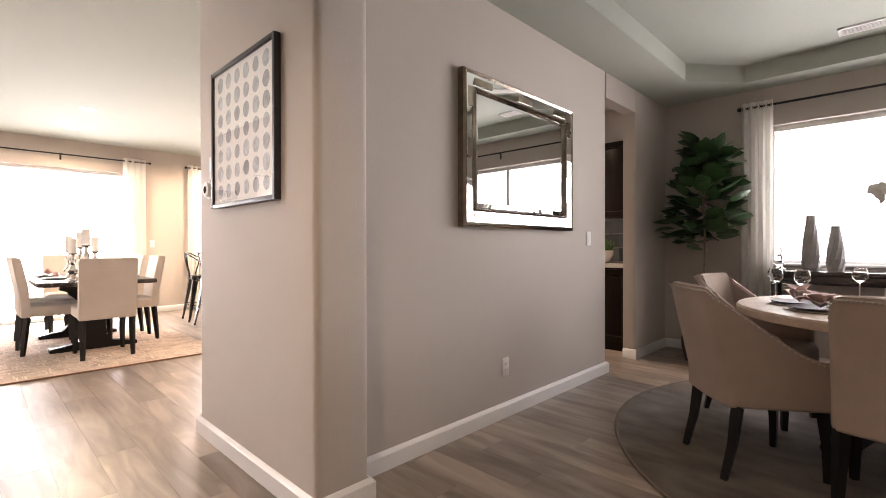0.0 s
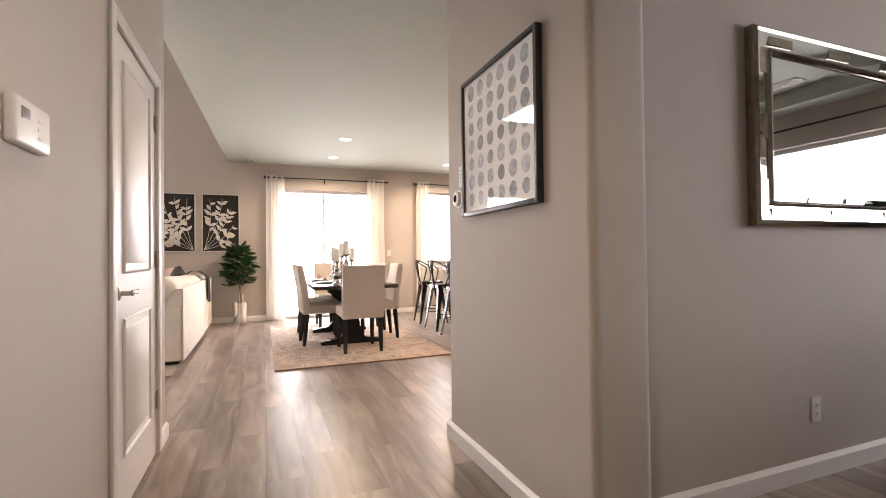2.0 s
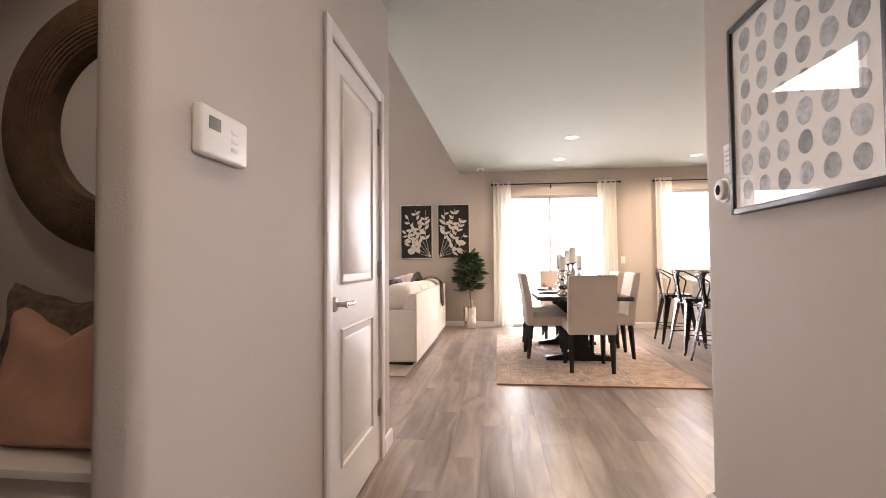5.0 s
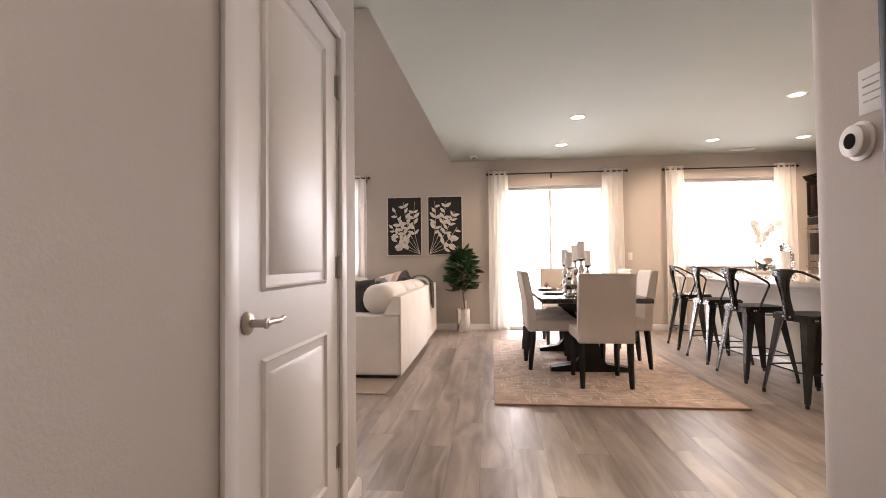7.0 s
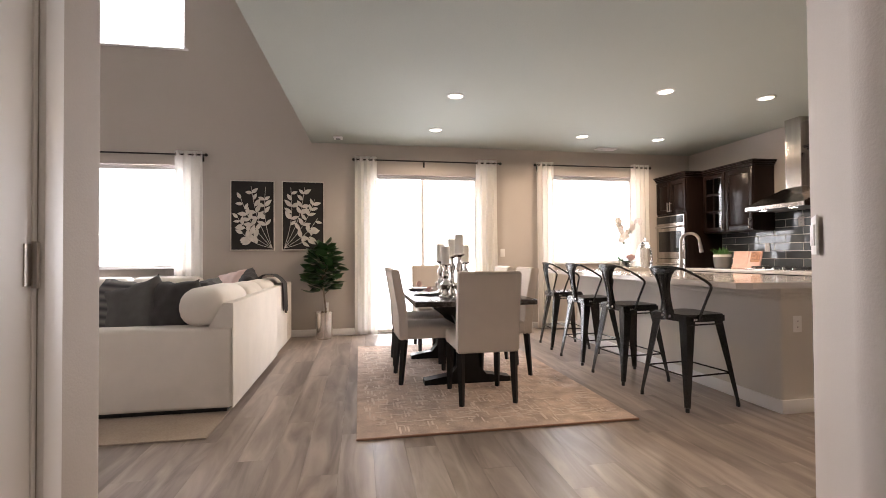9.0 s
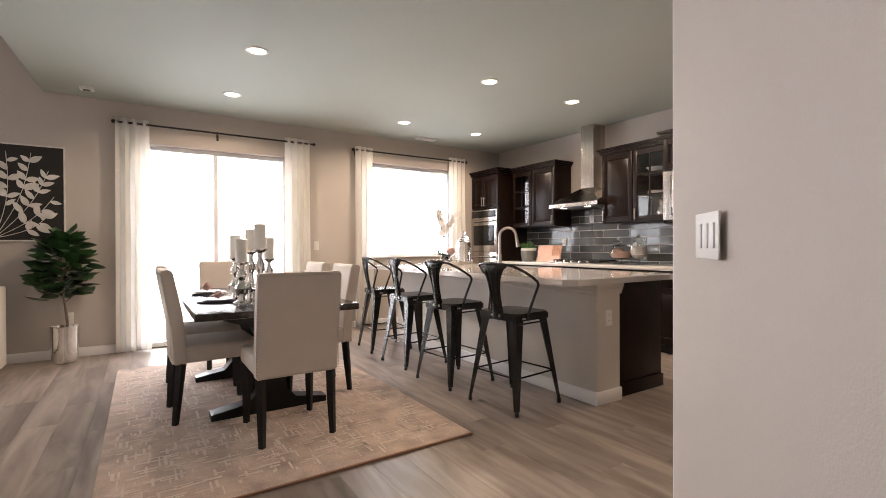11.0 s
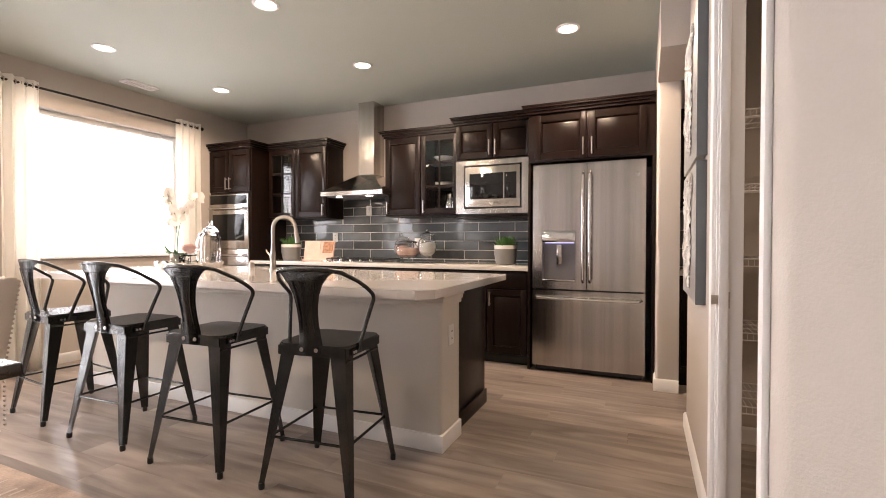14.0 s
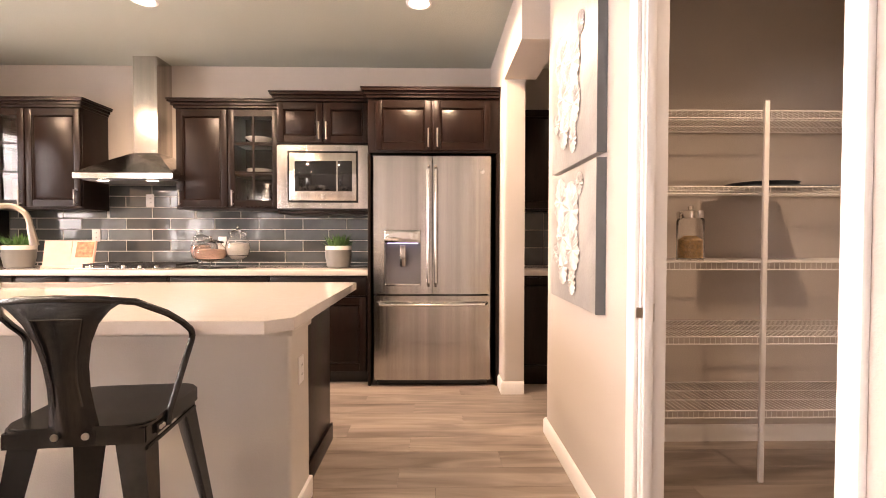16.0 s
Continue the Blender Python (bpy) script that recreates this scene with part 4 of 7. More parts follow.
# ---- living room ----
STRIPE = mat("striped_woven_fabric", (0.27, 0.26, 0.25), 0.95, var=0.1, scale=14, bump=0.5, bump_scale=200)
_n, _l = STRIPE.node_tree.nodes, STRIPE.node_tree.links
_wv, _mxc, _tc = _n.new("ShaderNodeTexWave"), _n.new("ShaderNodeMix"), _n.new("ShaderNodeTexCoord")
_wv.bands_direction = "Z"
_wv.inputs["Scale"].default_value, _wv.inputs["Distortion"].default_value = 5.0, 0.4
_mxc.data_type = "RGBA"
_mxc.inputs[6].default_value, _mxc.inputs[7].default_value = (0.07, 0.07, 0.075, 1), (0.22, 0.21, 0.20, 1)
_l.new(_tc.outputs["Object"], _wv.inputs["Vector"]), _l.new(_wv.outputs["Fac"], _mxc.inputs[0]), _l.new(_mxc.outputs[2], _n["Principled BSDF"].inputs["Base Color"])
rugl = thing("area_rug", pose(0, 0, 0), "pale grey-tan living room rug under the sofa", "rug")
pbox("rug_top", (-8.3, -5.05, -3.6, -0.65, 0.001, 0.012), RUGL, rugl, bevel=0.004)


def cushion(parent, name, dims, material, bevel=0.06):
    bm = bmesh.new()
    box(bm, *dims, bevel=min(bevel, 0.45 * min(abs(dims[1] - dims[0]), abs(dims[3] - dims[2]), abs(dims[5] - dims[4]))), seg=4)
    return part(name, bm, material, parent, smooth=70)


sofa = thing("sofa", pose(0, 0, 0), "cream upholstered sectional sofa with loose back cushions", "sofa")
SX0, SX1, SY = -5.50, -8.45, -0.62
pbox("plinth", (SX1 + 0.04, SX0 - 0.04, SY - 0.95, SY - 0.04, 0.013, 0.05), BLACK, sofa)
for a, b in ((SX0 - 0.22, -7.29), (-7.295, -8.10), (-8.105, SX1)):
    cushion(sofa, "back_panel", (b, a, SY - 0.16, SY, 0.045, 0.79), SOFAM, 0.02)
    cushion(sofa, "seat_base", (b, a, SY - 1.0, SY - 0.165, 0.045, 0.30), SOFAM, 0.02)
cushion(sofa, "outer_back", (-7.288, SX0, SY, SY + 0.010, 0.045, 0.79), SOFAM, 0.004)
cushion(sofa, "arm", (SX0 - 0.215, SX0, SY - 1.05, SY, 0.045, 0.62), SOFAM, 0.03)
bm = bmesh.new()
prism(bm, [(SY - 0.16, 0.615), (SY, 0.615), (SY, 0.79), (SY - 0.06, 0.79)], SX0 - 0.215, SX0, m=Matrix(((0, 0, 1, 0), (1, 0, 0, 0), (0, 1, 0, 0), (0, 0, 0, 1))))
part("back_corner", bm, SOFAM, sofa)
xs = [SX0 - 0.22, -6.45, -7.2, -7.85, SX1]
for a, b in zip(xs, xs[1:]):
    cushion(sofa, "seat_cushion", (b + 0.01, a - 0.01, SY - 1.02, SY - 0.30, 0.30, 0.47), SOFAM, 0.05)
for a, b, top in ((SX0 + 0.02, -6.30, 0.90), (-6.30, -6.98, 0.88), (-6.98, -7.68, 0.87), (-7.68, SX1 + 0.02, 0.86)):
    cushion(sofa, "back_cushion", (b + 0.008, a - 0.008, SY - 0.38, SY - 0.05, 0.46 if a < SX0 else 0.615, top), SOFAM, 0.13)

sofa2 = thing("sofa", pose(0, 0, 0), "cream upholstered sofa section below the living room window", "sofa")
pbox("plinth", (-8.66, -7.75, -4.15, -1.75, 0.013, 0.05), BLACK, sofa2)
cushion(sofa2, "back_panel", (-8.68, -8.52, -4.2, -1.70, 0.045, 0.72), SOFAM, 0.02)
cushion(sofa2, "seat_base", (-8.515, -7.70, -4.2, -1.70, 0.045, 0.30), SOFAM, 0.02)
for a, b in ((-2.50, -1.71), (-3.33, -2.51), (-4.18, -3.34)):
    cushion(sofa2, "seat_cushion", (-8.35, -7.68, a, b, 0.30, 0.47), SOFAM, 0.05)
    cushion(sofa2, "back_cushion", (-8.53, -8.24, a, b, 0.46, 0.88), SOFAM, 0.09)


def throw_pillow(m, w, h, d, material, label, pinch=0.0, group="sofa pillows"):
    bm = bmesh.new()
    pillow(bm, w, h, d, Matrix(), n=20, pinch=pinch)
    ph = 7.0 * w + 11.0 * len(label)
    for v in bm.verts:   # soft creases and an uneven outline
        x, z = v.co.x, v.co.z
        v.co.y += 0.010 * math.sin(16 * x + 9 * z + ph) * math.sin(13 * z - 6 * x) + 0.005 * math.sin(41 * x - 27 * z + ph)
        v.co.z += 0.014 * (z / h) * math.sin(9 * x + ph) + 0.006 * (z / h) * math.sin(37 * x + ph)
        v.co.x += 0.010 * math.sin(12 * z + ph)
    ob = single("throw_pillow", bm, material, label, "pillow", group, smooth=80)
    ob.matrix_world = m
    return ob


for x, y, z, rz, rx, mt, lb in ((-5.80, -1.16, 0.49, 62, -12, DARKFAB, "charcoal ruffled throw pillow leaning in the sofa corner"), (-5.86, -1.40, 0.48, 72, -13, GREYFAB, "blue-grey knitted throw pillow against the sofa arm"),
                                (-5.98, -1.58, 0.48, 78, -15, STRIPE, "grey throw pillow with pale woven stripes"), (-6.18, -1.12, 0.48, 12, -20, DARKFAB, "charcoal throw pillow leaning on the back cushions"), (-6.42, -1.14, 0.48, 4, -18, GREYFAB, "grey throw pillow leaning on the back cushions"),
                                (-8.05, -1.28, 0.49, 60, -16, PINKFL, "blush velvet throw pillow on the sofa"), (-7.62, -1.06, 0.50, 10, -14, DARKFAB, "black patterned throw pillow on the sofa")):
    throw_pillow(pose(x, y, z + 0.03, rx, 14 * math.sin(9 * x + 4 * y), rz), 0.47, 0.44, 0.19, mt, lb)

bm = bmesh.new()   # throw draped over the sofa back
prof = [(-0.36, 0.55), (-0.33, 0.75), (-0.27, 0.865), (-0.20, 0.905), (-0.10, 0.90), (-0.03, 0.85), (0.004, 0.80), (0.010, 0.70), (0.014, 0.58), (0.016, 0.47)]
rows = []
for j, (dy, z) in enumerate(prof):
    row = []
    for i in range(25):
        u = i / 24
        f = 0.010 * (1 + math.sin(u * 19 + 0.4 * j)) * (0.5 + j / 10)
        row.append(bm.verts.new((-7.55 - 0.40 * u - 0.02 * j * (0.5 - u), SY + dy + (f if dy > -0.02 else 0.3 * f), z + 0.012 + (0.035 * math.sin(u * 7) if j == 9 else 0))))
    rows.append(row)
for a, b in zip(rows, rows[1:]):
    for i in range(24):
        bm.faces.new((a[i], a[i + 1], b[i + 1], b[i]))
bmesh.ops.solidify(bm, geom=bm.faces[:], thickness=0.008)
single("throw_blanket", bm, GREYFAB, "blue-grey knitted throw draped over the sofa back", "blanket", smooth=80)

# ---- breakfast table ----
rug = thing("area_rug", pose(0, 0, 0), "tan and pink distressed area rug under the dining table", "rug")
bm = bmesh.new()
box(bm, -7.78, -4.835, 0.255, 2.13, 0.001, 0.013, bevel=0.004)
part("rug_top", bm, RUG, rug)
bm = bmesh.new()
_r = random.Random(2)
for k in range(1500):
    x, y = _r.uniform(-7.7, -4.97), _r.uniform(0.3, 2.02)
    l, w_ = _r.uniform(0.02, 0.12), _r.uniform(0.005, 0.016)
    if _r.random() < 0.5:
        l, w_ = w_, l
    box(bm, x, x + l, y, min(y + w_, 2.08), 0.0125, 0.0142)
part("raised_pattern", bm, mat("faded_rug_pattern", (0.68, 0.57, 0.49), 0.95, var=0.12, scale=6, bump=0.4, bump_scale=200), rug, "faded beige pattern", kind="stuff")
pbox("border", (-4.845, -4.832, 0.255, 2.13, 0.001, 0.0145), mat("rug_binding", (0.34, 0.19, 0.13), 0.95), rug)

table = thing("dining_table", pose(0, 0, 0), "espresso trestle dining table on the tan rug", "table")
TY = 1.20
bm = bmesh.new()
box(bm, -7.40, -5.55, TY - 0.50, TY + 0.50, 0.715, 0.76, bevel=0.008)
part("tabletop", bm, ESPD, table)
pbox("apron", (-7.2, -5.75, TY - 0.06, TY + 0.06, 0.63, 0.714), ESPD, table)
for x in (-5.95, -6.98):
    bm = bmesh.new()
    prof2 = [(-0.38, 0.016), (0.38, 0.016), (0.38, 0.055), (0.16, 0.09), (0.10, 0.16), (0.085, 0.30), (0.085, 0.50), (0.13, 0.60), (0.30, 0.66), (0.30, 0.714), (-0.30, 0.714), (-0.30, 0.66), (-0.13, 0.60), (-0.085, 0.50), (-0.085, 0.30), (-0.10, 0.16), (-0.16, 0.09), (-0.38, 0.055)]
    prism(bm, [(TY + a, b) for a, b in prof2], x - 0.06, x + 0.06, m=Matrix(((0, 0, 1, 0), (1, 0, 0, 0), (0, 1, 0, 0), (0, 0, 0, 1))))
    part("trestle", bm, BLKWOOD, table)
pbox("stretcher", (-6.92, -6.01, TY - 0.035, TY + 0.035, 0.20, 0.30), BLKWOOD, table)


def nailheads(bm, pts, r=0.0055):
    for p in pts:
        bmesh.ops.create_icosphere(bm, subdivisions=1, radius=r, matrix=Matrix.Translation(p))


def parsons_chair():
    """Faces local +y; the back stands at local y -0.25."""
    ob = thing("dining_chair", pose(0, 0, 0), "beige linen parsons dining chair with nailhead trim and black legs", "chair", "breakfast chairs")
    w = 0.235
    bm = bmesh.new()
    prism(bm, [(-0.255, 0.385), (-0.175, 0.385), (-0.20, 0.70), (-0.255, 0.98), (-0.275, 0.99), (-0.325, 0.985), (-0.325, 0.97), (-0.265, 0.62)], -w, w, m=Matrix(((0, 0, 1, 0), (1, 0, 0, 0), (0, 1, 0, 0), (0, 0, 0, 1))))
    bmesh.ops.bevel(bm, geom=bm.edges[:], offset=0.008, segments=2, affect="EDGES")
    part("backrest", bm, LINEN, ob)
    bm = bmesh.new()
    box(bm, -w, w, -0.20, 0.26, 0.385, 0.50, bevel=0.03, seg=3)
    part("seat", bm, LINEN, ob)
    bm = bmesh.new()
    nailheads(bm, [(x, -0.326, 0.97) for x in np.linspace(-w + 0.012, w - 0.012, 26)])
    nailheads(bm, [(s * (w + 0.001), -0.270 - 0.055 * max(0, (z - 0.62) / 0.37), z) for s in (-1, 1) for z in np.linspace(0.42, 0.955, 30)])
    nailheads(bm, [(x, -0.258, 0.395) for x in np.linspace(-w + 0.012, w - 0.012, 26)])
    part("nailhead_trim", bm, NICKEL, ob, kind="stuff")
    for sx in (-1, 1):
        for y0, y1 in ((-0.21, -0.245), (0.22, 0.22)):
            bm = bmesh.new()
            c = [(sx * (w - 0.03), y0, 0.39), (sx * (w - 0.032), (y0 + y1) / 2, 0.20), (sx * (w - 0.03), y1, 0.0)]
            tube(bm, c, [0.031, 0.027, 0.020], 4)
            part("leg", bm, BLKWOOD, ob)
    return ob


pc = parsons_chair()
pc.matrix_world = pose(-5.55, 1.215, 0.013, 0, 0, 90)
for x, y, r in ((-6.18, 0.86, 2), (-6.86, 0.87, -1), (-6.26, 1.585, 178), (-6.93, 1.57, 181), (-7.55, 1.17, -90)):
    copy_thing(pc, pose(x, y, 0.013, 0, 0, r))

# centrepiece
def candlestick(x, y, h, candle, r=0.038, dark=False):
    ob = thing("candlestick", pose(x, y, 0.76), "mercury glass candlestick with a thick ivory pillar candle", "candlestick", "table candlesticks")
    bm = bmesh.new()
    lathe(bm, [(0.058, 0), (0.058, 0.008), (0.030, 0.022), (0.022, 0.05), (0.044, 0.075), (0.050, 0.105), (0.022, 0.14), (0.018, h * 0.55), (0.030, h * 0.62), (0.033, h * 0.72), (0.014, h * 0.82), (0.018, h * 0.92), (0.048, h * 0.97), (0.050, h)], 22)
    part("stem", bm, MERC, ob)
    bm = bmesh.new()
    lathe(bm, [(r, h), (r, h + candle - 0.006), (r - 0.006, h + candle), (0.006, h + candle - 0.004)], 20)
    tube(bm, [(0, 0, h + candle - 0.006), (0.002, 0, h + candle + 0.012)], 0.0012, 5)
    part("candle", bm, WAX, ob)


candlestick(-5.87, 1.12, 0.375, 0.165), candlestick(-5.97, 1.02, 0.285, 0.155), candlestick(-6.08, 1.10, 0.36, 0.15), candlestick(-6.16, 1.24, 0.30, 0.155), candlestick(-6.22, 1.02, 0.31, 0.16)


def place_setting(x, y, z, seed):
    ob = thing("place_setting", pose(x, y, z), "stacked white plates with a pink paper flower", "place setting", "place settings")
    bm = bmesh.new()
    lathe(bm, [(0, 0), (0.10, 0), (0.145, 0.010), (0.15, 0.014), (0.10, 0.008), (0, 0.006)], 28)
    part("plate", bm, CERAM, ob)
    bm = bmesh.new()
    lathe(bm, [(0, 0.008), (0.07, 0.009), (0.105, 0.02), (0.108, 0.023), (0.07, 0.014), (0, 0.014)], 28)
    part("salad_plate", bm, CERAMW, ob)
    bm = bmesh.new()
    rnd = random.Random(seed)
    for k in range(16):
        leaf_mesh(bm, Matrix.Translation((0, 0, 0.018)) @ pose(0, 0, 0, 0, -rnd.uniform(10, 75), k * 137.5), rnd.uniform(0.05, 0.085), 0.055, 0.25)
    part("napkin_flower", bm, PINKFL, ob, smooth=70)


place_setting(-6.18, 0.90, 0.76, 1), place_setting(-6.86, 0.90, 0.76, 2), place_setting(-6.25, 1.55, 0.76, 3)


# ---- counter stools ----
def metal_stool():
    """Faces local +y, its splat at local y -0.17."""
    ob = thing("counter_stool", pose(0, 0, 0), "gunmetal steel counter stool with a curved arm rail", "stool", "stools at the island")
    sz = 0.675
    bm = bmesh.new()
    prism(bm, rounded([(-0.185, -0.18), (0.185, -0.18), (0.185, 0.18), (-0.185, 0.18)], {0: 0.05, 1: 0.05, 2: 0.05, 3: 0.05}), sz - 0.014, sz)
    bmesh.ops.bevel(bm, geom=[e for e in bm.edges if all(abs(v.co.z - sz) < 1e-5 for v in e.verts)], offset=0.006, segments=2, affect="EDGES")
    part("seat", bm, GUN, ob)
    bm = bmesh.new()
    for dims in ((-0.175, 0.175, -0.177, -0.170), (-0.175, 0.175, 0.170, 0.177), (-0.177, -0.170, -0.17, 0.17), (0.170, 0.177, -0.17, 0.17)):
        box(bm, *dims, sz - 0.055, sz - 0.013)
    part("seat_rim", bm, GUN, ob)
    for sx in (-1, 1):
        for sy in (-1, 1):
            bm = bmesh.new()
            tx, ty, bx, by = sx * 0.165, sy * 0.16, sx * 0.238, sy * 0.236
            top, bot = [], []
            ang = [(0, 0), (-sx * 0.078, 0), (-sx * 0.070, -sy * 0.014), (-sx * 0.014, -sy * 0.070), (0, -sy * 0.078)]
            top = [bm.verts.new((tx + a, ty + b, sz - 0.016)) for a, b in ang]
            bot = [bm.verts.new((bx + a * 0.36, by + b * 0.36, 0.028)) for a, b in ang]
            for k in range(5):
                bm.faces.new((top[k], top[(k + 1) % 5], bot[(k + 1) % 5], bot[k]))
            bm.faces.new(top), bm.faces.new(bot[::-1])
            leg = part("leg", bm, GUN, ob, smooth=25)
            bm = bmesh.new()
            lathe(bm, [(0.013, 0), (0.015, 0.006), (0.014, 0.032)], 10, at=(bx - sx * 0.008, by - sy * 0.008, 0))
            f = part("rubber_foot", bm, BLACK, leg)
    zs = 0.24
    k = 1 - (zs - 0.03) / (sz - 0.046)
    ex = 0.165 + 0.073 * k - 0.012
    c = [(-ex, -ex), (ex, -ex), (ex, ex), (-ex, ex)]
    for i in range(4):
        bm = bmesh.new()
        tube(bm, [(*c[i], zs), (*c[(i + 1) % 4], zs)], 0.0065, 8)
        part("stretcher", bm, GUN, ob)
    for sx in (-1, 1):
        bm = bmesh.new()
        tube(bm, [(sx * 0.172, -0.16, sz - 0.075), (sx * 0.172, 0.16, sz - 0.075)], 0.006, 6)
        part("upper_brace", bm, GUN, ob)
    bm = bmesh.new()   # splat, narrow at the seat and flared to the rail
    prof = [(0.062, sz - 0.050, -0.184), (0.062, sz + 0.005, -0.186), (0.056, sz + 0.05, -0.192), (0.053, sz + 0.11, -0.203), (0.056, sz + 0.17, -0.213), (0.068, sz + 0.23, -0.222), (0.090, sz + 0.28, -0.229), (0.118, sz + 0.315, -0.231), (0.150, sz + 0.338, -0.224)]
    rows = []
    for w_, z, y in prof:
        rows.append([bm.verts.new((w_ * u, y + 0.010 * u * u - 0.006 * (abs(u) < 0.7), z)) for u in (-1, -0.75, -0.6, 0, 0.6, 0.75, 1)])
    for a, b in zip(rows, rows[1:]):
        for i in range(6):
            bm.faces.new((a[i], a[i + 1], b[i + 1], b[i]))
    bmesh.ops.solidify(bm, geom=bm.faces[:], thickness=0.003)
    part("splat", bm, GUN, ob)
    bm = bmesh.new()
    rail = [(-0.189, -0.075, sz - 0.045), (-0.191, -0.066, sz - 0.01), (-0.212, -0.032, sz + 0.10), (-0.226, -0.008, sz + 0.172), (-0.230, -0.003, sz + 0.190), (-0.232, -0.004, sz + 0.204), (-0.233, -0.011, sz + 0.216), (-0.233, -0.022, sz + 0.226), (-0.228, -0.065, sz + 0.255), (-0.212, -0.120, sz + 0.29), (-0.165, -0.19, sz + 0.332), (-0.09, -0.228, sz + 0.345)]
    rail = rail + [(0, -0.236, sz + 0.348)] + [(-x, y, z) for x, y, z in rail[::-1]]
    tube(bm, rail, 0.0095, 10)
    part("arm_rail", bm, GUN, ob)
    for sx in (-1, 1):
        x0, x1 = sorted((sx * 0.1785, sx * 0.186))
        br = pbox("rail_bracket", (x0, x1, -0.125, -0.030, sz - 0.05, sz - 0.022), GUN, ob, bevel=0.002)
        for y in (-0.112, -0.094):
            bm = bmesh.new()
            lathe(bm, [(0.007, 0), (0.006, 0.004), (0, 0.005)], 8, m=pose(sx * 0.186, y, sz - 0.036, 0, 90 * sx))
            part("bolt", bm, NICKEL, br)
    bm = bmesh.new()   # embossed line on the splat
    tube(bm, [(-0.034, -0.196, sz + 0.06), (-0.030, -0.2105, sz + 0.13), (-0.038, -0.2235, sz + 0.20), (-0.060, -0.2365, sz + 0.295), (0.060, -0.2365, sz + 0.295), (0.038, -0.2235, sz + 0.20), (0.030, -0.2105, sz + 0.13), (0.034, -0.196, sz + 0.06)], 0.003, 6)
    part("embossed_line", bm, GUN, ob)
    for sx in (-0.025, 0.025):
        bm = bmesh.new()
        lathe(bm, [(0.010, 0), (0.009, 0.004), (0, 0.005)], 10, m=pose(sx * 1.5, -0.192, sz - 0.022, 90))
        part("bolt", bm, NICKEL, ob)
    return ob


st = metal_stool()
st.matrix_world = pose(-5.152, 2.75, 0, 0, 0, 6)
for x, y, r in ((-5.856, 2.70, 4), (-6.586, 2.71, 2), (-7.345, 2.755, -6)):
    copy_thing(st, pose(x, y, 0, 0, 0, r))

# ---- island ----
island = thing("kitchen_island", pose(0, 0, 0), "kitchen island with a greige pony wall and espresso cabinets", "kitchen island")
bm = bmesh.new()
prism(bm, rounded([(-7.82, 3.17), (-4.745, 3.17), (-4.745, 3.44), (-7.82, 3.44)], {1: 0.02, 2: 0.02}), 0, 0.80)
part("pony_wall", bm, WALL_LIT, island, "greige painted drywall back")
bm = bmesh.new()
for o, z0, z1 in ((0.012, 0.79, 0.815), (0.022, 0.815, 0.84), (0.03, 0.84, 0.878)):
    box(bm, -7.82 - o, -4.745 + o, 3.17 - o, 3.44 + (0 if z0 else o), z0, z1, bevel=0.004)
part("cap_trim", bm, WALL_LIT, island)
pbox("baseboard", (-7.834, -4.731, 3.156, 3.44, 0, 0.095), TRIM, island, "white painted baseboard", bevel=0.004)
pbox("cabinet_body", (-7.82, -4.80, 3.445, 4.0, 0.10, 0.879), ESP, island, bevel=0.003)
pbox("end_panel", (-4.80, -4.782, 3.445, 4.02, 0.0, 0.879), ESP, island)
pbox("end_base", (-4.782, -4.768, 3.445, 4.03, 0.0, 0.10), ESP, island)
pbox("toe_kick", (-7.80, -4.82, 3.45, 3.93, 0, 0.10), BLACK, island)
for x in np.arange(-7.8, -5.0, 0.6):
    bm = bmesh.new()
    raised_panel(bm, x + 0.01, x + 0.58, 0.13, 0.68, 4.012, out=1, rim=0.06)
    part("door", bm, ESP, island)
    pbox("drawer_front", (x + 0.01, x + 0.58, 4.001, 4.018, 0.70, 0.86), ESP, island)
plate("outlet", pose(-4.745, 3.30, 0.62, 0, 0, 90), 0.07, 0.115, "outlet", "white outlet on the island's end", "outlet")
top = thing("island_worktop", pose(0, 0, 0), "polished white quartz island worktop with an undermount sink", "worktop")
bm = bmesh.new()
SKX0, SKX1, SKY0, SKY1 = -6.62, -5.98, 3.74, 3.99
ux0, ux1, uy0, uy1 = -7.90, -4.63, 2.77, 4.03
prism(bm, [(ux0, uy0), (ux1 - 0.07, uy0), (ux1, uy0 + 0.07), (ux1, SKY0), (ux0, SKY0)], 0.8795, 0.92)
box(bm, ux0, SKX0, SKY0, uy1, 0.8795, 0.92), box(bm, SKX1, ux1, SKY0, uy1, 0.8795, 0.92), box(bm, SKX0, SKX1, SKY1, uy1, 0.8795, 0.92)
bmesh.ops.remove_doubles(bm, verts=bm.verts, dist=1e-5)
part("slab", bm, QUARTZ, top)
sink = thing("sink", pose(0, 0, 0), "undermount stainless steel sink in the island", "sink")
bm = bmesh.new()
for d in ((SKX0 - 0.01, SKX1 + 0.01, SKY0 - 0.012, SKY0 - 0.001, 0.70, 0.8785), (SKX0 - 0.01, SKX1 + 0.01, SKY1 + 0.001, SKY1 + 0.012, 0.70, 0.8785), (SKX0 - 0.012, SKX0 - 0.001, SKY0, SKY1, 0.70, 0.8785), (SKX1 + 0.001, SKX1 + 0.012, SKY0, SKY1, 0.70, 0.8785), (SKX0, SKX1, SKY0, SKY1, 0.69, 0.70)):
    box(bm, *d)
part("basin", bm, STEEL, sink)
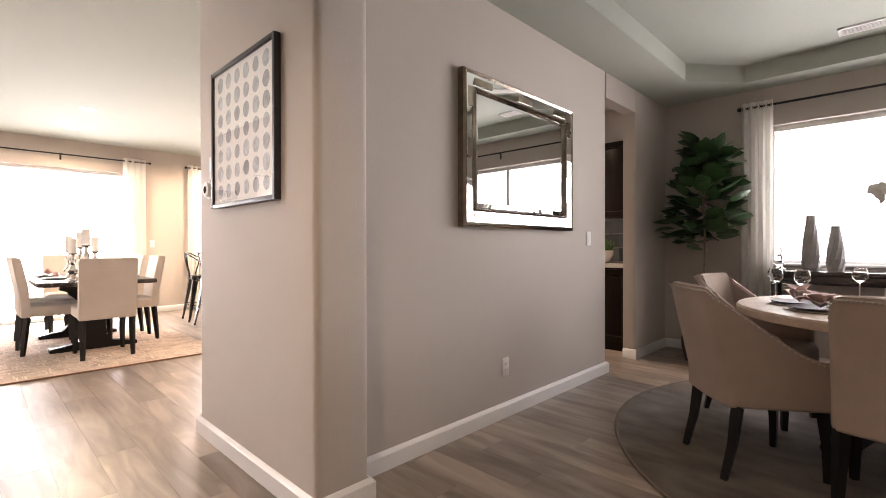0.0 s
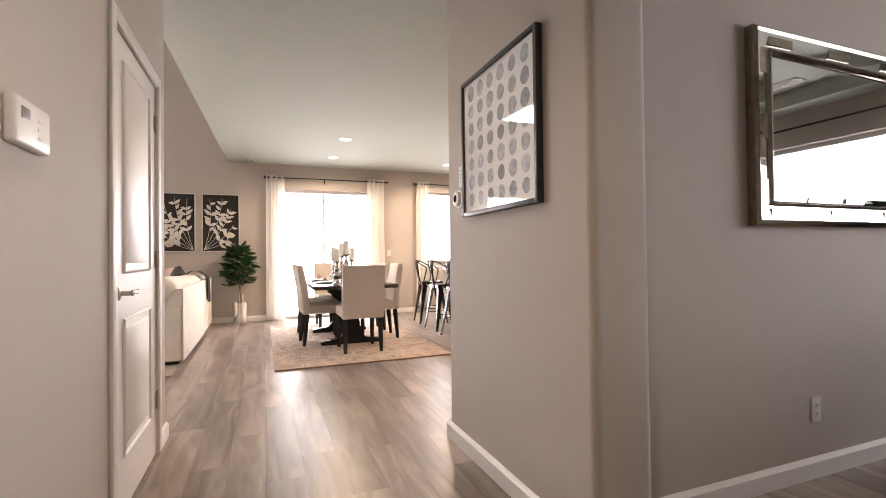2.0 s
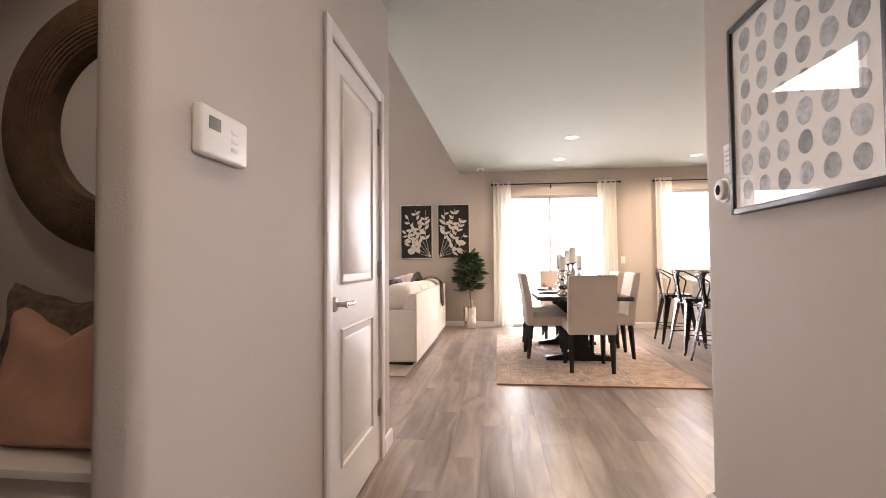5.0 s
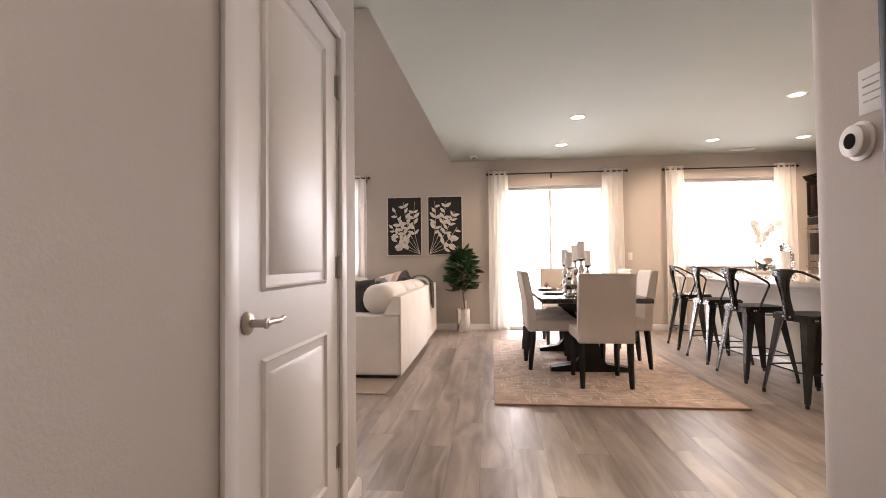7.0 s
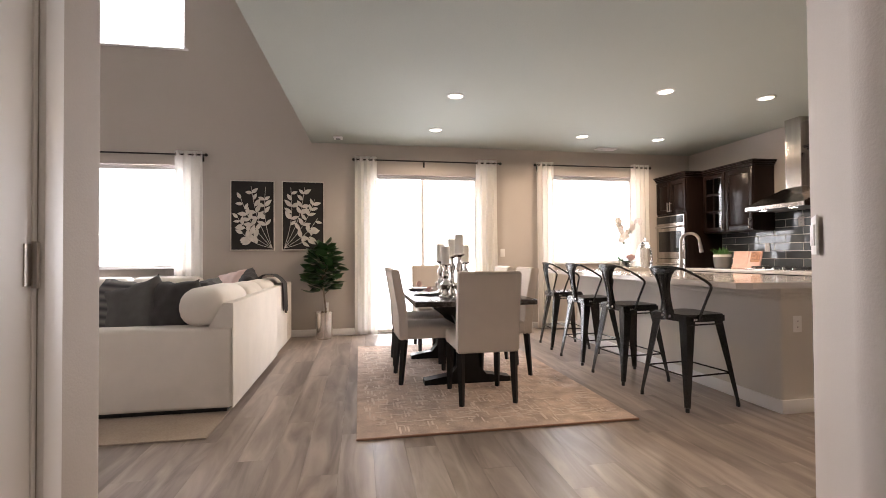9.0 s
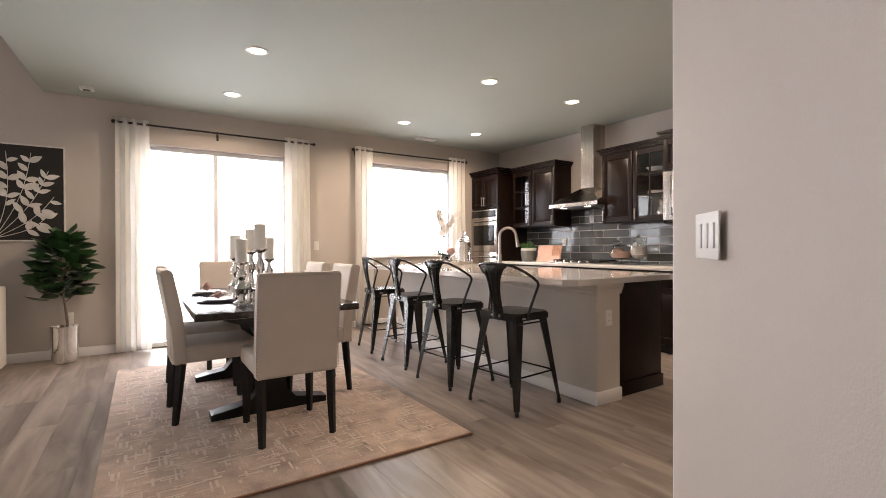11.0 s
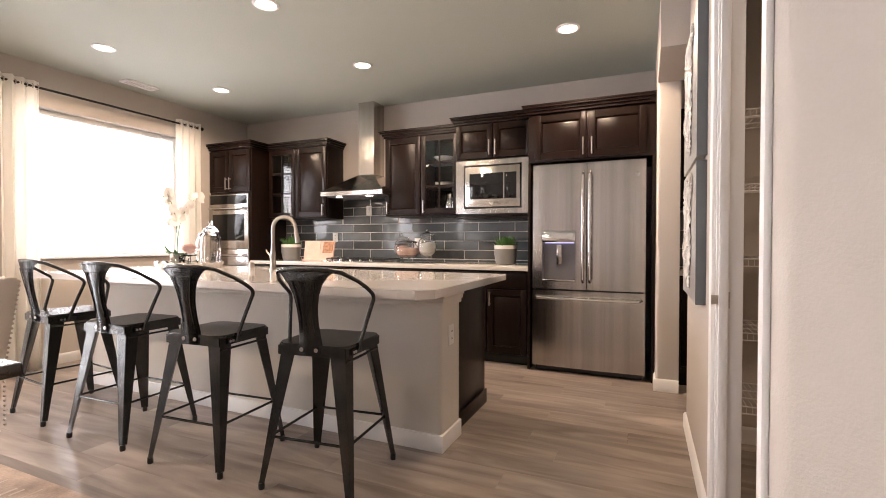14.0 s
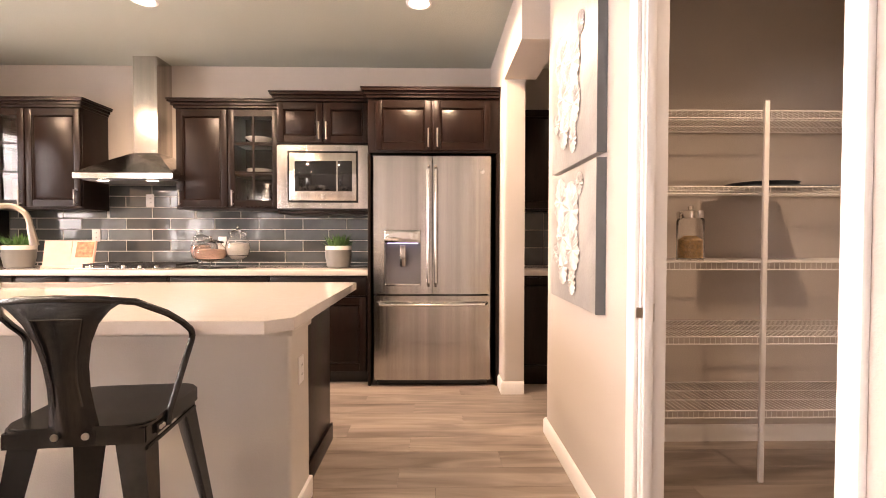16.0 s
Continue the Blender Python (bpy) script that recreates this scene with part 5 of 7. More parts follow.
faucet = thing("faucet", pose(-6.40, 3.665, 0.92, 0, 0, 62), "brushed nickel gooseneck kitchen faucet", "faucet")
bm = bmesh.new()
lathe(bm, [(0.031, 0), (0.031, 0.006), (0.022, 0.02), (0.0215, 0.13), (0.016, 0.15), (0.0155, 0.20)], 20)
arc = [(0, 0, 0.19), (0, 0, 0.31)] + [(0.09 - 0.09 * math.cos(a), 0, 0.33 + 0.09 * math.sin(a)) for a in [math.pi * k / 10 for k in range(1, 10)]] + [(0.185, 0, 0.30)]
tube(bm, arc, 0.0145, 14)
part("spout", bm, NICKEL, faucet)
bm = bmesh.new()
tube(bm, [(0.183, 0, 0.315), (0.19, 0, 0.27), (0.20, 0, 0.215)], [0.0165, 0.018, 0.021], 14)
part("spray_head", bm, NICKEL, faucet)
bm = bmesh.new()
tube(bm, [(0, 0.015, 0.10), (0, 0.045, 0.105)], 0.013, 12)
tube(bm, [(0, 0.045, 0.105), (-0.02, 0.075, 0.14), (-0.025, 0.085, 0.16)], [0.008, 0.006, 0.005], 8)
part("lever", bm, NICKEL, faucet)
gap = thing("air_gap_cap", pose(-6.66, 3.70, 0.92), "small brushed nickel dispenser cap on the island", "soap dispenser")
bm = bmesh.new()
lathe(bm, [(0.022, 0), (0.022, 0.05), (0.018, 0.056), (0, 0.057)], 16)
part("cap", bm, NICKEL, gap)

# tray with orchid and jars on the island
tray = thing("serving_tray", pose(-7.40, 3.72, 0.92), "round cut-glass serving tray on the island", "tray")
bm = bmesh.new()
n = 36
prof = [(0, 0.004), (0.24, 0.004), (0.262, 0.045), (0.27, 0.045), (0.25, 0.0), (0, 0.0)]
lathe(bm, prof, n)
for v in bm.verts:
    if v.co.z > 0.03:
        v.co.z += 0.008 * (1 if int(round(math.atan2(v.co.y, v.co.x) / (2 * math.pi / n))) % 2 else -1)
part("dish", bm, MERC, tray, smooth=0)


def glass_jar(x, y, z, r, h, fill, label, foot=0.0):
    ob = thing("apothecary_jar", pose(x, y, z), label, "glass jar", "apothecary jars")
    bm = bmesh.new()
    p = [(r * 0.75, 0), (r * 0.75, 0.006)] + ([(0.012, 0.015), (0.012, foot), (r * 0.5, foot + 0.012)] if foot else [])
    b = foot if foot else 0.006
    if foot:
        p += [(r * 0.86, b + h * 0.14), (r, b + h * 0.34), (r * 0.9, b + h * 0.54), (r * 0.62, b + h * 0.70), (r * 0.66, b + h * 0.74)]
    else:
        p += [(r * 0.92, b + 0.02), (r, b + h * 0.35), (r * 0.95, b + h * 0.62), (r * 0.7, b + h * 0.72), (r * 0.75, b + h * 0.74)]
    inner = [(rr - 0.003, zz) for rr, zz in p[-1:-6:-1]] + [(0, b + 0.022)]
    lathe(bm, p + inner, 22)
    part("jar", bm, GLASSM, ob)
    if fill:
        bm = bmesh.new()
        lathe(bm, [(0, b + 0.024), (r * (0.5 if foot else 0.86), b + 0.026), (r * 0.80, b + h * 0.15), (r * 0.94, b + h * 0.33), (r * 0.90, b + h * 0.48), (0, b + h * 0.52)], 20)
        part("filling", bm, fill, ob)
    bm = bmesh.new()
    lathe(bm, [(r * 0.78, b + h * 0.745), (r * 0.74, b + h * 0.80), (r * 0.3, b + h * 0.87), (0.010, b + h * 0.90), (0.016, b + h * 0.95), (0.008, b + h * 1.0), (0, b + h * 1.01)], 20)
    part("lid", bm, GLASSM, ob)
    return ob


glass_jar(-7.24, 3.80, 0.925, 0.082, 0.40, None, "tall lidded glass apothecary jar on the serving tray")
glass_jar(-7.40, 3.90, 0.925, 0.10, 0.36, None, "round lidded glass jar on the serving tray")


def orchid(m, seed, stems, label, height=0.55, flower=FLOWER):
    ob = thing("orchid", m, label, "orchid", "white orchids")
    bm = bmesh.new()
    lathe(bm, [(0.05, 0), (0.055, 0.004), (0.066, 0.11), (0.068, 0.115), (0.06, 0.115), (0.055, 0.09), (0, 0.09)], 22)
    part("pot", bm, MERC, ob, "silver mercury glass pot")
    rnd = random.Random(seed)
    bm = bmesh.new()
    for k in range(6):
        leaf_mesh(bm, Matrix.Translation((0, 0, 0.10)) @ pose(0, 0, 0, 0, -rnd.uniform(10, 40), k * 63), rnd.uniform(0.13, 0.18), 0.055, -0.25)
    part("leaves", bm, LEAF, ob, smooth=70)
    bs = bmesh.new()
    for s in range(stems):
        a = 1.2 + s * 2.0
        d = Vector((math.cos(a), math.sin(a), 0))
        pts = [Vector((0, 0, 0.09)) + Vector((0, 0, height * t)) + d * 0.17 * t ** 3 - Vector((0, 0, 0.13 * max(0, t - 0.75) ** 1.2)) for t in [i / 12 for i in range(13)]]
        tube(bs, pts, 0.003, 6)
        for i in [6, 7, 7, 8, 8, 9, 9, 10, 10, 11, 11, 12, 12, 12]:
            c = pts[i] + Vector((rnd.uniform(-0.03, 0.03), rnd.uniform(-0.03, 0.03), rnd.uniform(-0.015, 0.03)))
            r0 = rnd.uniform(0, 70)
            tilt = pose(0, 0, 0, rnd.uniform(60, 110), 0, rnd.uniform(0, 360))
            bf = bmesh.new()
            for q in range(5):
                leaf_mesh(bf, Matrix.Translation(c) @ tilt @ pose(0, 0, 0, 0, 0, r0 + q * 72), 0.045, 0.05, 0.12, 4)
            part("bloom", bf, flower, ob, smooth=70)
    part("stems", bs, LEAF2, ob)


orchid(pose(-7.56, 3.72, 0.925), 4, 3, "white orchid in a silver pot on the serving tray", 0.56)
sh = thing("decorative_flower", pose(-7.33, 3.66, 0.925), "large pink and white paper flower on a glass stand", "decoration")
bm = bmesh.new()
lathe(bm, [(0.05, 0), (0.05, 0.005), (0.012, 0.015), (0.012, 0.09), (0.07, 0.10), (0.072, 0.105)], 20)
part("stand", bm, GLASSM, sh)
bm = bmesh.new()
for k in range(18):
    leaf_mesh(bm, Matrix.Translation((0, 0, 0.105)) @ pose(0, 0, 0, 0, -10 - 4 * k, k * 137.5), 0.13 - 0.002 * k, 0.095, 0.2)
part("petals", bm, PINKFL, sh, smooth=70)


# ---- kitchen back wall ----
def crown(bm, x0, x1, y0, y1, z, out=0.05, h=0.075, left=True, right=True):
    for k, (o, a, b) in enumerate(((0.008, 0.0, 0.3), (0.022, 0.3, 0.62), (0.042, 0.62, 0.85), (out, 0.85, 1.0))):
        box(bm, x0 - (o if left else 0), x1 + (o if right else 0), y0 - o, y1, z + a * h, z + b * h, bevel=0.002, seg=1)


def bar_handle(parent, x, y, z0, z1):
    bm = bmesh.new()
    tube(bm, [(x, y - 0.03, z0), (x, y - 0.03, z1)], 0.0065, 10)
    for z in (z0 + 0.015, z1 - 0.015):
        tube(bm, [(x, y, z), (x, y - 0.03, z)], 0.005, 8)
    return part("handle", bm, NICKEL, parent, "brushed nickel bar handle")


def panel_door(parent, x0, x1, z0, z1, y, handle=None, rim=0.055):
    """A raised-panel door whose face lies at y, looking to -y; handle: (x, z0, z1)."""
    bm = bmesh.new()
    t = 0.02
    box(bm, x0, x0 + rim, y, y + t, z0, z1, bevel=0.003), box(bm, x1 - rim, x1, y, y + t, z0, z1, bevel=0.003)
    box(bm, x0 + rim, x1 - rim, y + 0.001, y + t, z0, z0 + rim), box(bm, x0 + rim, x1 - rim, y + 0.001, y + t, z1 - rim, z1)
    raised_panel(bm, x0 + rim, x1 - rim, z0 + rim, z1 - rim, y + 0.008, out=-1, rim=0.022, lift=0.007)
    d = part("door", bm, ESP, parent)
    if handle:
        bar_handle(d, handle[0], y, handle[1], handle[2])
    return d


def glass_door(parent, x0, x1, z0, z1, y, handle, cols=2, rows=3, rim=0.055):
    bm = bmesh.new()
    t = 0.02
    box(bm, x0, x0 + rim, y, y + t, z0, z1, bevel=0.003), box(bm, x1 - rim, x1, y, y + t, z0, z1, bevel=0.003)
    box(bm, x0 + rim, x1 - rim, y + 0.001, y + t, z0, z0 + rim), box(bm, x0 + rim, x1 - rim, y + 0.001, y + t, z1 - rim, z1)
    for c in range(1, cols):
        xc = x0 + rim + c * (x1 - x0 - 2 * rim) / cols
        box(bm, xc - 0.008, xc + 0.008, y + 0.003, y + 0.016, z0 + rim, z1 - rim)
    for r in range(1, rows):
        zc = z0 + rim + r * (z1 - z0 - 2 * rim) / rows
        box(bm, x0 + rim, x1 - rim, y + 0.0035, y + 0.0155, zc - 0.008, zc + 0.008)
    d = part("door", bm, ESP, parent)
    bm = bmesh.new()
    box(bm, x0 + rim, x1 - rim, y + 0.008, y + 0.011, z0 + rim, z1 - rim)
    part("pane", bm, GLASSM, d).visible_shadow = False
    bar_handle(d, *((handle[0], y) + tuple(handle[1:])))


def carcass(parent, x0, x1, y0, y1, z0, z1, hollow=None, shelves=()):
    """A cabinet body; hollow: the x range behind a glass door that stays open."""
    if not hollow:
        return pbox("body", (x0, x1, y0, y1, z0, z1), ESP, parent, bevel=0.002)
    t = 0.018
    a, b = hollow
    for d in ((x0, a, y0, y1, z0, z1) if a - x0 > 0.01 else None, (b, x1, y0, y1, z0, z1) if x1 - b > 0.01 else None, (a, b, y1 - 0.01, y1, z0, z1), (a, b, y0, y1 - 0.01, z0, z0 + t), (a, b, y0, y1 - 0.01, z1 - t, z1),
              (a, a + t, y0, y1 - 0.01, z0 + t, z1 - t), (b - t, b, y0, y1 - 0.01, z0 + t, z1 - t)):
        if d:
            pbox("board", d, ESP, parent, bevel=0.001)
    for z in shelves:
        pbox("shelf", (a + t, b - t, y0 + 0.03, y1 - 0.012, z - 0.009, z + 0.009), ESP, parent, bevel=0.001)


UP0, UP1, UY = 1.42, 2.27, 5.30
cabA = thing("wall_cabinet", pose(0, 0, 0), "espresso wall cabinet with one glazed door showing plates", "cabinet", "kitchen wall cabinets")
carcass(cabA, -6.37, -5.49, UY + 0.021, YB - 0.002, UP0, UP1, (-5.92, -5.50), (1.72, 1.99))
panel_door(cabA, -6.36, -5.935, UP0 + 0.02, UP1 - 0.01, UY, (-6.325, 1.45, 1.58))
glass_door(cabA, -5.925, -5.50, UP0 + 0.02, UP1 - 0.01, UY, (-5.885, 1.45, 1.58))
bm = bmesh.new()
crown(bm, -6.37, -5.49, UY, YB - 0.002, UP1, right=False)
part("crown_moulding", bm, ESP, cabA)
cabD = thing("wall_cabinet", pose(0, 0, 0), "espresso wall cabinet with one glazed door beside the oven tower", "cabinet", "kitchen wall cabinets")
carcass(cabD, -8.04, -7.15, UY + 0.021, YB - 0.002, UP0, UP1, (-8.03, -7.62), (1.72, 1.99))
glass_door(cabD, -8.03, -7.625, UP0 + 0.02, UP1 - 0.01, UY, (-7.655, 1.45, 1.58))
panel_door(cabD, -7.615, -7.16, UP0 + 0.02, UP1 - 0.01, UY, (-7.195, 1.45, 1.58))
bm = bmesh.new()
crown(bm, -8.04, -7.15, UY, YB - 0.002, UP1, left=False)
part("crown_moulding", bm, ESP, cabD)
cabB = thing("microwave_cabinet", pose(0, 0, 0), "espresso wall cabinet holding the built-in microwave", "cabinet", "kitchen wall cabinets")
pbox("body", (-5.48, -4.71, 5.205, YB - 0.002, 1.955, 2.30), ESP, cabB)
pbox("side_panel", (-5.48, -5.462, 5.205, YB - 0.002, 1.38, 1.954), ESP, cabB), pbox("side_panel", (-4.728, -4.71, 5.205, YB - 0.002, 1.38, 1.954), ESP, cabB)
pbox("bottom_panel", (-5.461, -4.729, 5.205, YB - 0.002, 1.38, 1.40), ESP, cabB)
panel_door(cabB, -5.475, -5.10, 1.965, 2.29, 5.184, (-5.125, 1.985, 2.13)), panel_door(cabB, -5.09, -4.715, 1.965, 2.29, 5.184, (-5.065, 1.985, 2.13))
bm = bmesh.new()
crown(bm, -5.48, -4.71, 5.19, YB - 0.002, 2.30, right=False)
part("crown_moulding", bm, ESP, cabB)
mw = thing("microwave", pose(0, 0, 0), "built-in stainless steel microwave with a dark window", "microwave")
pbox("body", (-5.455, -4.735, 5.21, YB - 0.01, 1.405, 1.95), BLACK, mw)
bm = bmesh.new()
for d in ((-5.472, -4.718, 1.42, 1.475), (-5.472, -4.718, 1.885, 1.94), (-5.472, -5.38, 1.475, 1.885), (-4.81, -4.718, 1.475, 1.885)):
    box(bm, d[0], d[1], 5.175, 5.204, d[2], d[3])
bmesh.ops.remove_doubles(bm, verts=bm.verts, dist=1e-5)
part("trim_kit", bm, STEEL, mw, "brushed steel surround")
pbox("door", (-5.372, -4.82, 5.168, 5.19, 1.483, 1.877), STEEL, mw)
for d in ((-5.385, -4.807, 1.468, 1.4755), (-5.385, -4.807, 1.8845, 1.892), (-5.385, -5.3785, 1.476, 1.884), (-4.8135, -4.807, 1.476, 1.884)):
    pbox("shadow_gap", (d[0], d[1], 5.172, 5.1745, d[2], d[3]), BLACK, mw, bevel=0)
pbox("window", (-5.325, -4.985, 5.164, 5.1675, 1.56, 1.81), DARKGLASS, mw, bevel=0.001)
pbox("control_panel", (-4.972, -4.855, 5.164, 5.1675, 1.56, 1.81), DARKGLASS, mw, bevel=0.001)
bm = bmesh.new()
lathe(bm, [(0.0, 0.003), (0.016, 0.002), (0.017, 0)], 16, m=pose(-5.10, 5.168, 1.515, 90))
part("badge", bm, CHROME, mw)
cabC = thing("fridge_cabinet", pose(0, 0, 0), "espresso cabinet above and around the refrigerator", "cabinet", "kitchen wall cabinets")
pbox("body", (-4.70, -3.665, 4.99, YB - 0.002, 1.845, 2.27), ESP, cabC)
pbox("side_panel", (-4.705, -4.682, 5.0, YB - 0.002, 0.0, 1.844), ESP, cabC), pbox("side_panel", (-3.69, -3.665, 4.99, YB - 0.002, 0.0, 1.844), ESP, cabC)
panel_door(cabC, -4.64, -4.20, 1.865, 2.25, 4.969, (-4.225, 1.885, 2.03)), panel_door(cabC, -4.185, -3.735, 1.865, 2.25, 4.969, (-4.155, 1.885, 2.03))
bm = bmesh.new()
crown(bm, -4.70, -3.665, 4.975, YB - 0.002, 2.27, right=False)
part("crown_moulding", bm, ESP, cabC)

fr = thing("refrigerator", pose(0, 0, 0), "stainless steel french-door refrigerator with a water dispenser", "refrigerator")
FX0, FX1, FY = -4.655, -3.735, 4.97
pbox("body", (FX0 + 0.012, FX1 - 0.012, FY + 0.085, YB - 0.06, 0.02, 1.80), BLACK, fr)


def bowed(bm, x0, x1, z0, z1, y, bow=0.014, depth=0.08):
    n = 12
    poly = [(x0 + (x1 - x0) * i / n, y + bow * (2 * i / n - 1) ** 2) for i in range(n + 1)] + [(x1, y + depth), (x0, y + depth)]
    prism(bm, poly, z0, z1)


mid = (FX0 + FX1) / 2
DX0, DX1, DZ0, DZ1 = -4.57, -4.285, 0.80, 1.24
bm = bmesh.new()
_xs, _zs = [FX0, FX0 + 0.04, DX0, -4.50, -4.43, -4.36, DX1, mid - 0.003], [0.735, DZ0, DZ1, 1.82]
_half = (FX0 + mid) / 2
_g = {(i, j): bm.verts.new((x, FY + 0.010 * ((x - _half) / (mid - FX0) * 2) ** 2, z)) for i, x in enumerate(_xs) for j, z in enumerate(_zs)}
for i in range(len(_xs) - 1):
    for j in range(3):
        if not (_xs[i] >= DX0 and _xs[i + 1] <= DX1 and j == 1):
            bm.faces.new((_g[i, j], _g[i + 1, j], _g[i + 1, j + 1], _g[i, j + 1]))
_ext = bmesh.ops.extrude_face_region(bm, geom=bm.faces[:], use_keep_orig=True)
for v in [e for e in _ext["geom"] if isinstance(e, bmesh.types.BMVert)]:
    v.co.y = FY + 0.08
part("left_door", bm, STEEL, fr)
bm = bmesh.new()
bowed(bm, mid + 0.003, FX1, 0.735, 1.82, FY, 0.010)
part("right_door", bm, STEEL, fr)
bm = bmesh.new()
bowed(bm, FX0, FX1, 0.055, 0.722, FY, 0.012)
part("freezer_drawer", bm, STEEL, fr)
pbox("kick_grille", (FX0 + 0.02, FX1 - 0.02, FY + 0.05, FY + 0.08, 0.005, 0.054), BLACK, fr)
bm = bmesh.new()
box(bm, DX0, DX1, FY + 0.055, FY + 0.06, DZ0, DZ1 - 0.10)
box(bm, DX0, DX0 + 0.004, FY + 0.01, FY + 0.055, DZ0, DZ1 - 0.10), box(bm, DX1 - 0.004, DX1, FY + 0.01, FY + 0.055, DZ0, DZ1 - 0.10)
disp = part("dispenser_recess", bm, mat("dispenser_plastic", (0.11, 0.105, 0.115), 0.3), fr)
pbox("dispenser_panel", (DX0 + 0.001, DX1 - 0.001, FY + 0.002, FY + 0.055, DZ1 - 0.10, DZ1 - 0.001), CHROME, fr)
pbox("dispenser_light", (DX0 + 0.02, DX1 - 0.02, FY + 0.030, FY + 0.050, DZ1 - 0.106, DZ1 - 0.1005), BLUEL, fr, "pale violet dispenser light", bevel=0)
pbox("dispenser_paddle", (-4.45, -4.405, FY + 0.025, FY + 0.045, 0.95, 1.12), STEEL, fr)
pbox("dispenser_tray", (DX0 + 0.004, DX1 - 0.004, FY - 0.004, FY + 0.05, DZ0 + 0.001, DZ0 + 0.02), CHROME, fr)
for x in (mid - 0.028, mid + 0.028):
    bm = bmesh.new()
    tube(bm, [(x, FY - 0.005, 0.80), (x, FY - 0.05, 0.83), (x, FY - 0.052, 1.27), (x, FY - 0.05, 1.71), (x, FY - 0.005, 1.74)], [0.010, 0.012, 0.012, 0.012, 0.010], 12)
    part("door_handle", bm, CHROME, fr)
bm = bmesh.new()
tube(bm, [(FX0 + 0.03, FY + 0.0, 0.665), (FX0 + 0.05, FY - 0.045, 0.66), (mid, FY - 0.052, 0.655), (FX1 - 0.05, FY - 0.045, 0.66), (FX1 - 0.03, FY + 0.0, 0.665)], 0.0125, 12)
part("drawer_handle", bm, CHROME, fr)
bm = bmesh.new()
lathe(bm, [(0.0, 0.003), (0.018, 0.002), (0.019, 0)], 18, m=pose(-3.80, FY + 0.006, 1.70, 90))
part("badge", bm, CHROME, fr)

# base cabinets and worktop
for x0, x1, kind in ((-8.045, -7.50, 0), (-7.495, -7.08, 0), (-7.075, -6.29, 1), (-6.285, -5.50, 0), (-5.495, -4.71, 0)):
    b = thing("base_cabinet", pose(0, 0, 0), "espresso base cabinet with a drawer over raised-panel doors", "cabinet", "kitchen base cabinets")
    pbox("body", (x0, x1, 5.055, YB - 0.002, 0.10, 0.878), ESP, b)
    pbox("toe_kick", (x0, x1, 5.11, YB - 0.05, 0, 0.10), BLACK, b)
    pbox("drawer_front", (x0 + 0.012, x1 - 0.012, 5.035, 5.054, 0.715, 0.862), ESP, b, bevel=0.005)
    xm = (x0 + x1) / 2
    if x1 - x0 > 0.5:
        panel_door(b, x0 + 0.012, xm - 0.004, 0.115, 0.70, 5.034, (xm - 0.035, 0.55, 0.68)), panel_door(b, xm + 0.004, x1 - 0.012, 0.115, 0.70, 5.034, (xm + 0.035, 0.55, 0.68))
    else:
        panel_door(b, x0 + 0.012, x1 - 0.012, 0.115, 0.70, 5.034, (x1 - 0.045, 0.55, 0.68))
wt = thing("worktop", pose(0, 0, 0), "white quartz worktop along the kitchen wall", "worktop")
pbox("slab", (-8.045, -4.706, 5.005, YB - 0.001, 0.879, 0.92), QUARTZ, wt, bevel=0.003)

# oven tower
ov = thing("oven_tower", pose(0, 0, 0), "tall espresso cabinet with a stainless double wall oven", "oven cabinet")
pbox("body", (-8.738, -8.05, 5.045, YB - 0.002, 0.0, 2.27), ESP, ov)
panel_door(ov, -8.73, -8.405, 1.75, 2.25, 5.024, (-8.43, 1.775, 1.92)), panel_door(ov, -8.395, -8.06, 1.75, 2.25, 5.024, (-8.37, 1.775, 1.92))
bm = bmesh.new()
crown(bm, -8.738, -8.05, 5.025, YB - 0.002, 2.27, left=False)
part("crown_moulding", bm, ESP, ov)
for z0, z1 in ((1.055, 1.72), (0.44, 1.05)):
    o = pbox("oven", (-8.725, -8.075, 5.012, 5.044, z0, z1), STEEL, ov, "stainless steel oven front")
    pbox("window", (-8.66, -8.14, 5.006, 5.0115, z0 + 0.10, z0 + 0.42), DARKGLASS, o, bevel=0.001)
    if z0 > 1:
        pbox("control_panel", (-8.70, -8.10, 5.007, 5.0115, z1 - 0.12, z1 - 0.015), DARKGLASS, o, bevel=0.001)
    bm = bmesh.new()
    hz = z0 + (0.49 if z0 > 1 else 0.54)
    tube(bm, [(-8.69, 5.012, hz), (-8.68, 4.965, hz), (-8.12, 4.965, hz), (-8.11, 5.012, hz)], 0.011, 10)
    part("handle", bm, CHROME, o)
panel_door(ov, -8.73, -8.06, 0.11, 0.43, 5.024)

# range hood and cooktop
hood = thing("range_hood", pose(0, 0, 0), "stainless steel chimney range hood", "range hood")
hx0, hx1, hy0, cx0, cx1, cy0 = -7.09, -6.29, 5.12, -6.775, -6.57, 5.40
bm = bmesh.new()
box(bm, cx0, cx1, cy0, YB - 0.003, 1.90, H)
part("chimney", bm, STEEL, hood)
bm = bmesh.new()
lo = [bm.verts.new(p) for p in ((hx0, hy0, 1.70), (hx1, hy0, 1.70), (hx1, YB - 0.003, 1.70), (hx0, YB - 0.003, 1.70))]
md = [bm.verts.new(p) for p in ((-6.95, 5.24, 1.80), (-6.42, 5.24, 1.80), (-6.42, YB - 0.003, 1.80), (-6.95, YB - 0.003, 1.80))]
